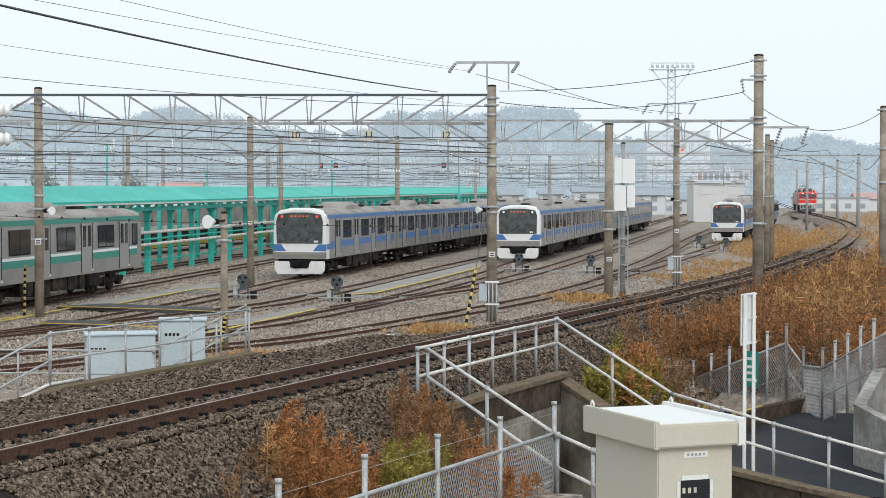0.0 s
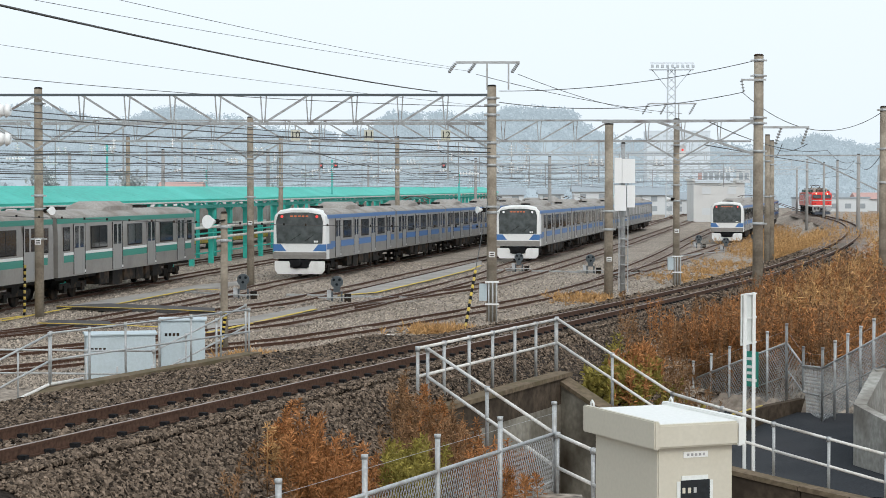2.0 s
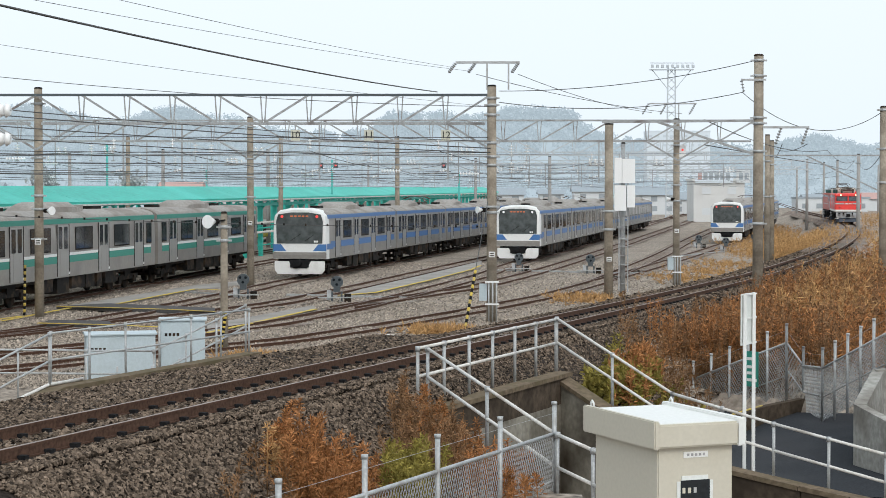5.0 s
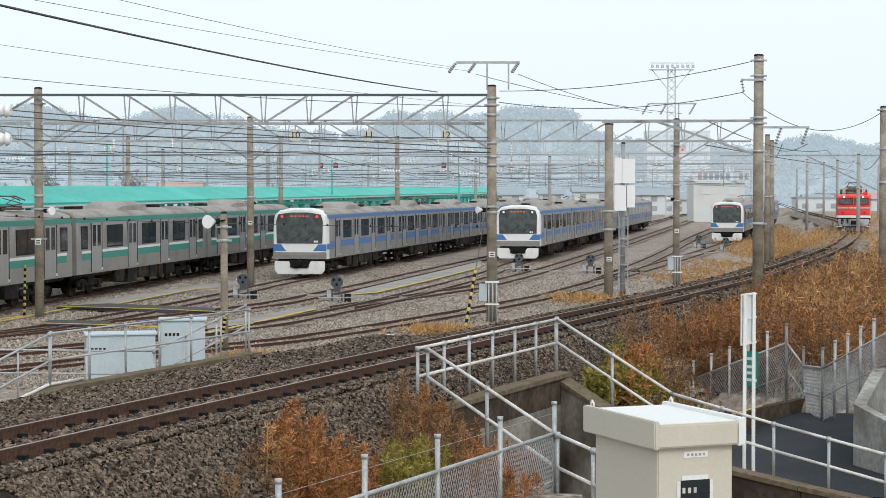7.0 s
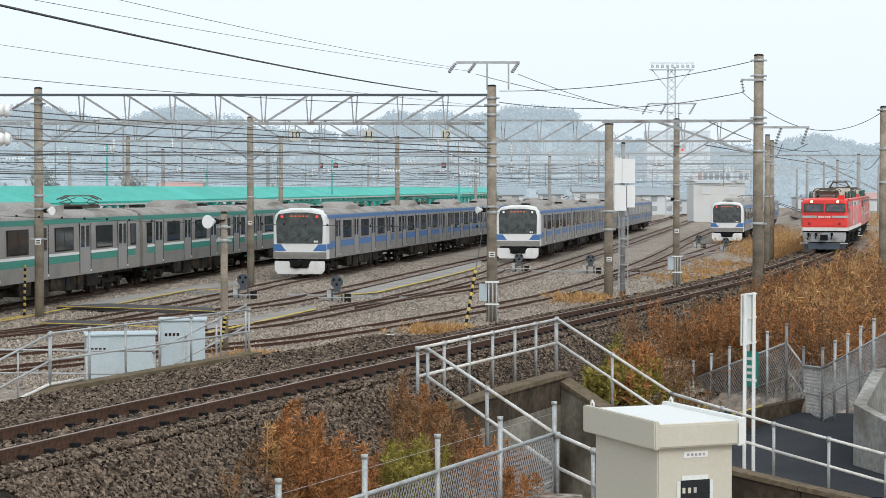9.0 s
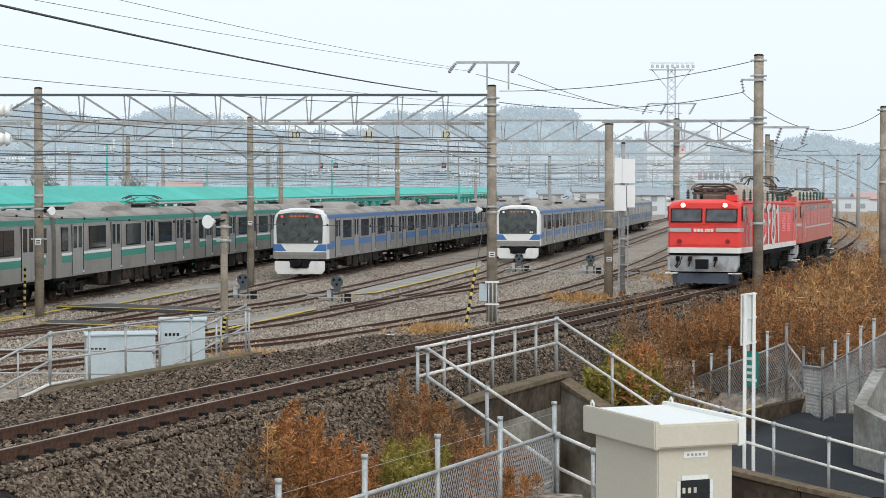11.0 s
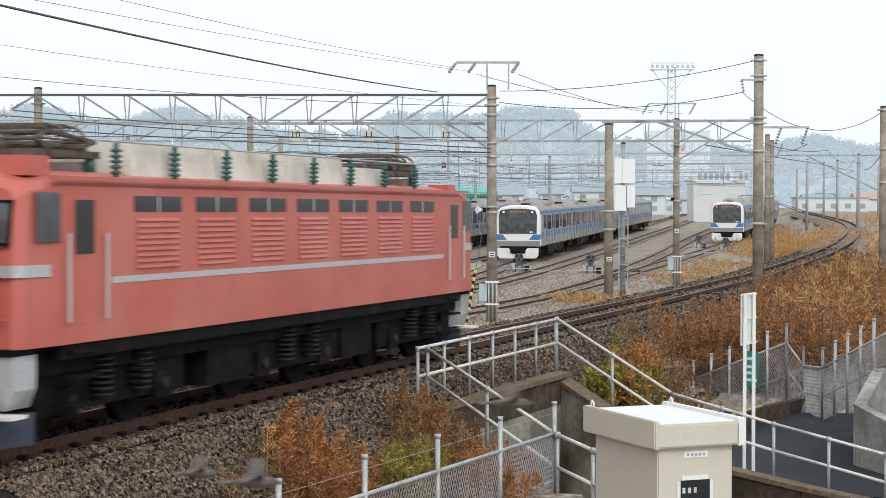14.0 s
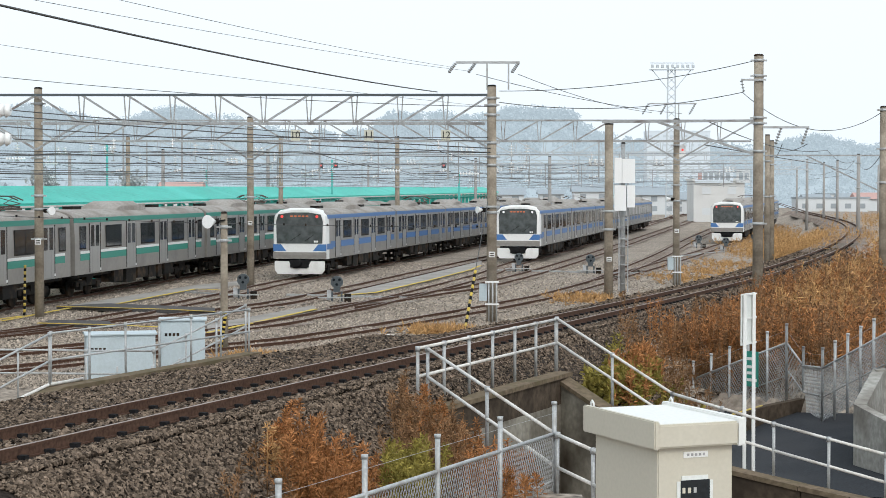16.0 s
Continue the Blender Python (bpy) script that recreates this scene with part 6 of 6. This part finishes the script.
for i in range(53):
    y = y0 + i * 5.0
    part("column", box(B(), -0.95, -0.65, y - 0.15, y + 0.15, -0.8, 4.1), M["canopy"], cn)
    bm = B()
    beam(bm, (-0.8, y, 3.2), (-0.1, y, 3.95), 0.12)
    beam(bm, (-0.8, y, 3.2), (-2.0, y, 4.55), 0.12)
    part("strut", bm, M["canopy"], cn)
    part("column", box(B(), -4.4, -4.15, y - 0.1, y + 0.1, -0.8, 4.3), M["canopy"], cn)
for z, x, r, mm in ((2.25, -0.5, 0.09, "whitepipe"), (1.55, -0.5, 0.09, "whitepipe"), (1.85, -0.6, 0.06, "canopy"), (0.55, -0.9, 0.05, "canopy")):
    part("pipe", tube(B(), (x, y0, z), (x, y1, z), r, 8), M[mm], cn)
for k, (off, z0, z1, mm, lab) in enumerate(((-5.0, 0.8, 1.15, "yellow", "low yellow barrier behind the platform"), (-9.0, 1.5, 3.4, "roofgrey", "grey parked train side behind the platform"), (-6.2, 1.9, 2.2, "whitepipe", "pale pipe run behind the platform"), (-9.05, 0.3, 1.5, "dark", "dark underside of the parked train behind the platform"))):
    bm = box(B(), off - (2.4 if off < -8 else 0.1), off, y0, y1, z0, z1)
    tagged(part(("barrier", "parked_train", "pipe_run", "train_underframe")[k], bm, M[mm], None, m=pose(-16.1, 110, 0, 0, 0, -7.01)), lab, ("barrier", "train", "pipe", "train")[k])


# ---- weeds and dry grass ----
def weeds(name, spots, height, leaves, material, label, seed, leaf=(0.025, 0.11), bushy=0.16):
    """Tall dry plants: a thin stem each, with many small leaves up its length."""
    rng = np.random.default_rng(seed)
    n = len(spots)
    base = np.array([(x, y, ground_z(x, y) - 0.05) for x, y in spots])
    h = height * rng.uniform(0.55, 1.15, n)
    tip = base + np.concatenate([rng.normal(0, 0.13, (n, 2)) * h[:, None], h[:, None]], 1)
    w = np.array((0.007, 0, 0))
    stems = np.stack([base - w, base + w, tip + w * 0.5, tip - w * 0.5], 1).reshape(-1, 3)
    fs = (np.arange(n)[:, None] * 4 + np.arange(4)).tolist()
    k = n * leaves
    i = np.repeat(np.arange(n), leaves)
    q = rng.uniform(0.08, 1.0, k) ** 0.7
    a, e = rng.uniform(0, 2 * np.pi, k), rng.uniform(-0.2, 1.35, k)
    d = np.stack([np.cos(a) * np.cos(e), np.sin(a) * np.cos(e), np.sin(e)], 1)
    c = base[i] + (tip - base)[i] * q[:, None] + d * (rng.uniform(0, bushy, k) * (1.15 - q))[:, None]
    l = d * (rng.uniform(0.6, 1.5, k) * leaf[1])[:, None]
    u = np.cross(d, rng.normal(size=(k, 3)))
    u = u / (np.linalg.norm(u, axis=1)[:, None] + 1e-6) * (leaf[0] * rng.uniform(0.6, 1.3, k))[:, None]
    blades = np.stack([c - u * 0.4, c + u * 0.4, c + l * 0.6 + u * 0.5, c + l, c + l * 0.6 - u * 0.5], 1).reshape(-1, 3)
    vs = np.concatenate([stems, blades]).tolist()
    fs += (4 * n + np.arange(k)[:, None] * 5 + np.arange(5)).tolist()
    me = bpy.data.meshes.new(name)
    me.from_pydata(vs, [], fs)
    me.materials.append(material)
    return tagged(new(name, me), label, "weeds", kind="stuff")


def scatter(n, seed, y0, y1, d0, d1, patch=0.0, x_min=-99, x_max=99):
    """Plan spots by depth and by distance from the main track, thinned into patches."""
    rng = random.Random(seed)
    res = []
    tries = 0
    while len(res) < n and tries < n * 30:
        tries += 1
        y = 1 / rng.uniform(1 / y1, 1 / y0)
        d = rng.uniform(d0, d1)
        x = main_x(y) + d * 1.05
        if not x_min < x < x_max or inside(x, y, PIT) or inside(x, y, ROAD) or inside(x, y, SHELF):
            continue
        if patch and noise.noise((x * 0.55, y * 0.3, seed)) < patch:
            continue
        res.append((x, y))
    return res


# along the near side of the main line, beyond the underpass
weeds("dry_weeds", scatter(2200, 11, 41, 110, 2.9, 13.5, -0.2, 5.4), 1.35, 34, M["stem"], "tall orange-brown dry weeds on the embankment", 1)
weeds("dry_weeds", scatter(1900, 12, 42, 115, 2.7, 14.5, -0.25, 5.6), 1.45, 34, M["weedbrown"], "tall dull brown dry weeds on the embankment", 2)
weeds("dry_weeds", scatter(1300, 13, 50, 125, 4.0, 13.5, -0.05, 6.0), 1.5, 30, M["straw"], "pale feathery dry grass among the weeds", 3, leaf=(0.02, 0.2))
weeds("dry_weeds", scatter(700, 17, 43, 66, 2.3, 6.0, -0.3, 5.5), 1.15, 40, M["stem"], "dense orange-brown weeds below the main track", 17, leaf=(0.018, 0.08))
weeds("dry_weeds", scatter(700, 18, 43, 68, 2.4, 7.0, -0.3, 5.7), 1.3, 40, M["weedbrown"], "dense brown weeds below the main track", 18, leaf=(0.018, 0.08))
weeds("dry_weeds", [(5.2 + random.Random(i).gauss(0, 0.5), 43.5 + random.Random(i + 500).gauss(0, 1.8)) for i in range(150)], 1.0, 44, M["weedbrown"], "brown weeds crowding behind the lane's fence", 19, leaf=(0.018, 0.08))
weeds("green_weeds", [(4.7 + random.Random(i + 7).gauss(0, 0.5), 41.0 + random.Random(i + 507).gauss(0, 1.5)) for i in range(90)], 0.7, 44, M["weedgreen"], "green weeds below the lane's fence", 20, leaf=(0.03, 0.08))
weeds("green_weeds", scatter(150, 14, 37.5, 44, 2.7, 5.5, -0.2), 0.7, 40, M["weedgreen"], "low green weeds beside the railing", 4, leaf=(0.05, 0.1))
weeds("dry_weeds", scatter(110, 15, 37.5, 45, 2.9, 5.5, -0.1), 0.95, 34, M["stem"], "orange dry weeds beside the railing", 5)
# between the ballast and the near fence
weeds("dry_weeds", [(random.Random(i).gauss(-1.5, 0.4), random.Random(i + 900).uniform(23.6, 25.4)) for i in range(110)], 0.85, 170, M["stem"], "orange dry weeds at the foot of the ballast slope", 6, leaf=(0.014, 0.06), bushy=0.2)
weeds("dry_weeds", [(random.Random(i + 40).gauss(0.1, 0.3), random.Random(i + 940).uniform(28.0, 30.6)) for i in range(60)], 0.65, 150, M["stem"], "rusty dry weeds before the underpass wall", 7, leaf=(0.014, 0.06), bushy=0.2)
weeds("dry_weeds", [(0.75 + random.Random(i + 80).gauss(0, 0.3), random.Random(i + 980).uniform(25.0, 27.5)) for i in range(50)], 0.75, 120, M["stem"], "orange dry weeds behind the chain-link fence", 8, leaf=(0.014, 0.06), bushy=0.2)
weeds("yellow_weeds", [(random.Random(i + 60).gauss(-0.45, 0.18), random.Random(i + 960).uniform(23.8, 25.6)) for i in range(60)], 0.95, 150, M["weedgreen"], "yellow-green weeds behind the fence", 9, leaf=(0.016, 0.06), bushy=0.22)
weeds("dry_weeds", [(-2.3 + 0.05 * i, 24.2 + 0.1 * i) for i in range(5)], 0.7, 80, M["straw"], "single yellow-brown weeds on the ballast", 10, leaf=(0.014, 0.06))
weeds("dry_weeds", [(-2.0 + random.Random(i).uniform(-0.7, 1.9), random.Random(i + 77).uniform(20.5, 24.5)) for i in range(90)], 0.5, 70, M["weedbrown"], "short brown weeds before the fence", 16, leaf=(0.014, 0.06))


weeds("dry_weeds", [(6.1 + 2.3 * f + random.Random(i).gauss(0, 0.35), 48.0 - 2.3 * f + random.Random(i + 31).gauss(0.3, 0.3)) for i, f in ((k, k / 260) for k in range(260))], 0.95, 44, M["weedbrown"], "tall brown weeds pressed against the lane's fence", 27, leaf=(0.018, 0.08))
weeds("dry_weeds", [(5.9 + 2.3 * f + random.Random(i + 3).gauss(0, 0.4), 48.6 - 2.3 * f + random.Random(i + 37).gauss(0.4, 0.4)) for i, f in ((k, k / 140) for k in range(140))], 1.0, 44, M["stem"], "tall orange weeds behind the lane's fence", 28, leaf=(0.018, 0.08))
weeds("dry_weeds", [(random.Random(i + 11).uniform(-0.75, 0.35), random.Random(i + 411).uniform(25.6, 29.5)) for i in range(130)], 0.9, 110, M["weedbrown"], "brown weeds beside the stair of the underpass", 29, leaf=(0.014, 0.06), bushy=0.2)


def turf(name, patches, label, seed, h=0.3):
    rng = random.Random(seed)
    spots = [(x + rng.gauss(0, rx), y + rng.gauss(0, ry)) for x, y, rx, ry, n in patches for _ in range(n)]
    weeds(name, spots, h, 14, M["straw"], label, seed, leaf=(0.025, 0.22), bushy=0.1)


turf("dry_grass", [(-5.1, 50.6, 0.5, 0.6, 160), (-0.1, 61.6, 0.6, 0.8, 160), (6.2, 80.5, 0.8, 1.6, 120)], "small tufts of pale dry grass on the gravel", 21, 0.22)
turf("dry_grass", [(13.0, 100, 1.0, 3, 100), (15.5, 107, 1.0, 4, 120), (18.5, 118, 1.2, 5, 120)], "pale dry grass strip between yard and main line", 22, 0.22)
turf("dry_grass", [(23.5, 136, 1.2, 5, 320), (27, 152, 1.5, 7, 420), (31.5, 172, 1.4, 8, 420), (35.5, 200, 1.6, 10, 380), (41, 240, 1.7, 12, 260)], "tall pale orange grass inside the curve", 23, 0.65)
turf("dry_grass", [(22.4, 122, 0.8, 3, 260), (24.2, 130, 0.9, 4, 360), (26.4, 140, 1.0, 4, 360)], "tall tan grass hump inside the curve", 25, 0.95)
turf("dry_grass", [(51, 190, 2, 14, 700), (59, 230, 2.5, 14, 600), (41, 150, 2, 8, 700), (70, 280, 3, 16, 500), (34, 130, 2, 8, 600)], "brown grass beyond the curve", 24, 1.0)


# ---- distance: hills, trees, houses, light tower; mist painted into their colours ----
def ridge(y, pts, seed, label, low, count):
    """A wooded ridge: a rising sheet, and tree crowns of loose leaf clumps all over it up to the skyline."""
    rng = np.random.default_rng(seed)
    px, pz = [p[0] for p in pts], [p[1] for p in pts]
    xs = np.arange(px[0], px[-1], 4.0)
    vs, fs = [], []
    for x in xs:
        top = float(np.interp(x, px, pz)) - low
        for k in range(7):
            f = k / 6
            vs.append((x, y + 60 * f, -2 + (top + 2) * f ** 0.8))
    for i in range(len(xs) - 1):
        for k in range(6):
            a = i * 7 + k
            fs.append((a, a + 7, a + 8, a + 1))
    me = bpy.data.meshes.new("wooded_hill")
    me.from_pydata(vs, [], fs)
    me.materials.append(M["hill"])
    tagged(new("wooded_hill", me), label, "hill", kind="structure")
    # crowns
    f = rng.random(count) ** 0.55
    f[: count // 3] = 1.0
    cx = rng.uniform(px[0], px[-1], count)
    top = np.interp(cx, px, pz) - low
    size = low * rng.uniform(0.55, 1.1, count)
    centre = np.stack([cx, y + 60 * f - 2, -2 + (top + 2) * f ** 0.8 + size * 0.25], 1)
    leaves = 120
    d = rng.normal(size=(count, leaves, 3))
    d /= np.linalg.norm(d, axis=2)[..., None]
    d *= (rng.random((count, leaves)) ** 0.35)[..., None] * size[:, None, None] * np.array((0.75, 0.75, 0.7))
    c = (centre[:, None] + d).reshape(-1, 3)
    u = rng.normal(size=c.shape) * low * 0.06
    v = rng.normal(size=c.shape) * low * 0.06
    quads = np.stack([c - u, c - v, c + u, c + v], 1).reshape(-1, 3)
    me = bpy.data.meshes.new("far_woods")
    me.from_pydata(quads.tolist(), [], np.arange(len(quads)).reshape(-1, 4).tolist())
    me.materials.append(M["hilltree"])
    tagged(new("far_woods", me), "bare and evergreen crowns of woods, mist painted into their colour", "woods", kind="stuff")


ridge(880, [(-300, 52), (-225, 48), (-205, 51), (-186, 46), (-166, 42), (-150, 45), (-146, 48), (-136, 50), (-126, 49), (-123, 45), (-104, 45), (-97, 40), (-86, 39), (-63, 38), (-35, 38), (-30, 45), (-22, 47), (-9, 47.5), (4, 46.5), (24, 46.5), (34, 49.5), (50, 49.5), (64, 48), (70, 41), (87, 36), (101, 33), (132, 32), (158, 29), (168, 31), (173, 34), (184, 35), (191, 36), (199, 33), (209, 30), (223, 31), (300, 29)], 3, "long wooded hill with mist painted into its colour", 6.5, 1300)
ridge(560, [(-210, 24), (-120, 22), (-80, 17), (-40, 13), (20, 11), (60, 10), (90, 11), (104, 15), (118, 17), (128, 16), (140, 13), (200, 14)], 8, "nearer low wooded rise with mist painted into its colour", 4.5, 700)


def house(x, y, w, d, h, roof, label, flat=False, rows=2, wall_mat="farwall", pane="farglass"):
    g = thing("house", label, "house", pose(x, y, -0.15), group="distant houses beyond the yard")
    wl_ = part("wall", box(B(), -w / 2, w / 2, 0, d, 0, h), M[wall_mat], g)
    bm = B()
    if flat:
        box(bm, -w / 2 - 0.2, w / 2 + 0.2, -0.2, d + 0.2, h, h + 0.4)
    else:
        loft(bm, [[(-w / 2 - 0.5, -0.6, h), (-w / 2 - 0.5, d / 2, h + w * 0.2), (-w / 2 - 0.5, d + 0.6, h)], [(w / 2 + 0.5, -0.6, h), (w / 2 + 0.5, d / 2, h + w * 0.2), (w / 2 + 0.5, d + 0.6, h)]], smooth=False)
    part("roof", bm, M[roof], g)
    n = max(2, int(w / 3))
    for r in range(rows):
        for i in range(n):
            xx = -w / 2 + w * (i + 0.5) / n
            zz = h * (r + 0.35) / rows
            part("window", box(B(), xx - 0.7, xx + 0.7, -0.06, 0.02, zz, zz + 1.1), M[pane], wl_)
    return g


rng = random.Random(12)
for i in range(34):
    x = -95 + i * 7.2 + rng.uniform(-3, 3)
    y = rng.uniform(380, 520)
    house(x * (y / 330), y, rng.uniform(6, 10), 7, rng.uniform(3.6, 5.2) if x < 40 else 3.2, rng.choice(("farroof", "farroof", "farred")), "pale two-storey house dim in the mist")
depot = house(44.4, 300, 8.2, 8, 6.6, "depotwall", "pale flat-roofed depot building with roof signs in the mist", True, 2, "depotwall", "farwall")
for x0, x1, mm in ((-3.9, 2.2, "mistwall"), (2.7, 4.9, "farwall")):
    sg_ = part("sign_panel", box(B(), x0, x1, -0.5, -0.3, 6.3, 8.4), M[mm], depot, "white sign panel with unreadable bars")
    n_ = int((x1 - x0) / 0.95)
    for i in range(n_):
        part("sign_bar", box(B(), x0 + 0.4 + i * 0.9, x0 + 1.05 + i * 0.9, -0.54, -0.49, 6.8, 7.9), M["farred"] if i == 0 and x0 < 0 else M["farroof"], sg_)
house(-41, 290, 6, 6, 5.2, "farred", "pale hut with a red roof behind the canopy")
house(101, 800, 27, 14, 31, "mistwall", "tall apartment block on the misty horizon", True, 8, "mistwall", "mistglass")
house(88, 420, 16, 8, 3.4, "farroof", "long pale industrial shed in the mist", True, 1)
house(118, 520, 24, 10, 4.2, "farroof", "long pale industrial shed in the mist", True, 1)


def tree(x, y, h, seed):
    rng = np.random.default_rng(seed)
    t = thing("tree", "grey-green tree dim in the mist", "tree", pose(x, y, -0.2), group="distant trees")
    bm = B()
    tube(bm, (0, 0, 0), (0, 0, h * 0.6), 0.22, 7, 0.1)
    for a in range(4):
        tube(bm, (0, 0, h * 0.35), (math.cos(a * 1.7) * h * 0.25, math.sin(a * 1.7) * h * 0.25, h * 0.75), 0.09, 5, 0.03)
    part("trunk", bm, M["farroof"], t)
    vs, fs = [], []
    for _ in range(1100):
        c = rng.normal(size=3)
        c = c / np.linalg.norm(c) * rng.random() ** 0.4 * (h * 0.32, h * 0.32, h * 0.36)
        c = c * (1 + 0.3 * math.sin(3 * math.atan2(c[1], c[0]) + seed)) + (0, 0, h * 0.64)
        u, v = rng.normal(size=3) * 0.2, rng.normal(size=3) * 0.2
        n = len(vs)
        vs += [tuple(c - u), tuple(c + v), tuple(c + u), tuple(c - v)]
        fs.append((n, n + 1, n + 2, n + 3))
    me = bpy.data.meshes.new("crown")
    me.from_pydata(vs, [], fs)
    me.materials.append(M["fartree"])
    put("crown", me, t)


for i, (x, y, h) in enumerate(((-57, 340, 11), (-30, 330, 8), (-24, 330, 7.5), (-75, 350, 12), (-95, 360, 12), (-50, 335, 9))):
    tree(x, y, h * 0.75, i + 2)

tw = thing("floodlight_tower", "tall lattice floodlight tower with a row of lamps", "tower", pose(42.8, 350, -0.1))
for s in (-1, 1):
    part("leg", beam(B(), (s * 1.0, 0, 0), (s * 0.65, 0, 28.2), 0.22), M["mast"], tw)
for i in range(18):
    z = i * 1.56
    w0, w1 = 1.2 - 0.45 * z / 28.2, 1.2 - 0.45 * (z + 1.56) / 28.2
    bm = B()
    beam(bm, (-w0, 0, z), (w1, 0, z + 1.56), 0.12)
    beam(bm, (w0, 0, z), (-w1, 0, z + 1.56), 0.12)
    part("cross_brace", bm, M["mast"], tw)
part("platform", box(B(), -4.1, 4.1, -0.5, 0.5, 27.6, 27.8), M["mast"], tw)
part("rail", beam(B(), (-4.1, -0.5, 28.9), (4.1, -0.5, 28.9), 0.15), M["mast"], tw)
for i in range(9):
    part("floodlight", box(B(), -3.9 + i * 0.95, -3.4 + i * 0.95, -0.7, -0.3, 28.0, 28.6), M["mast"], tw)
for s in (-1, 1):
    part("stay", beam(B(), (s * 3.6, 0, 27.6), (s * 0.8, 0, 24.2), 0.15), M["mast"], tw)


# ---- small birds ----
def bird():
    b = thing("bird", "small brown bird in flight near the camera", "bird", group="birds in flight")
    bm = B()
    loft(bm, [[(math.cos(k * math.tau / 8) * r, y, math.sin(k * math.tau / 8) * r) for k in range(8)] for y, r in ((-0.12, 0.008), (-0.08, 0.02), (-0.02, 0.034), (0.04, 0.03), (0.075, 0.024), (0.1, 0.012), (0.115, 0.003))])
    part("body", bm, M["bird"], b)
    for s in (-1, 1):
        bm = B()
        loft(bm, [[(s * 0.02, -0.05, 0.02), (s * 0.02, 0.04, 0.02), (s * 0.02, 0.0, 0.028)], [(s * 0.1, -0.05, 0.08), (s * 0.1, 0.03, 0.08), (s * 0.1, 0.0, 0.086)], [(s * 0.16, -0.06, 0.06), (s * 0.16, -0.03, 0.06), (s * 0.16, -0.045, 0.063)]])
        part("wing", bm, M["bird"], b)
    bm = B()
    loft(bm, [[(-0.01, -0.1, 0), (0.01, -0.1, 0), (0.01, -0.1, 0.006), (-0.01, -0.1, 0.006)], [(-0.03, -0.18, 0), (0.03, -0.18, 0), (0.03, -0.18, 0.004), (-0.03, -0.18, 0.004)]], smooth=False)
    part("tail", bm, M["bird"], b)
    return b


birds = [bird(), bird(), bird()]


motions()
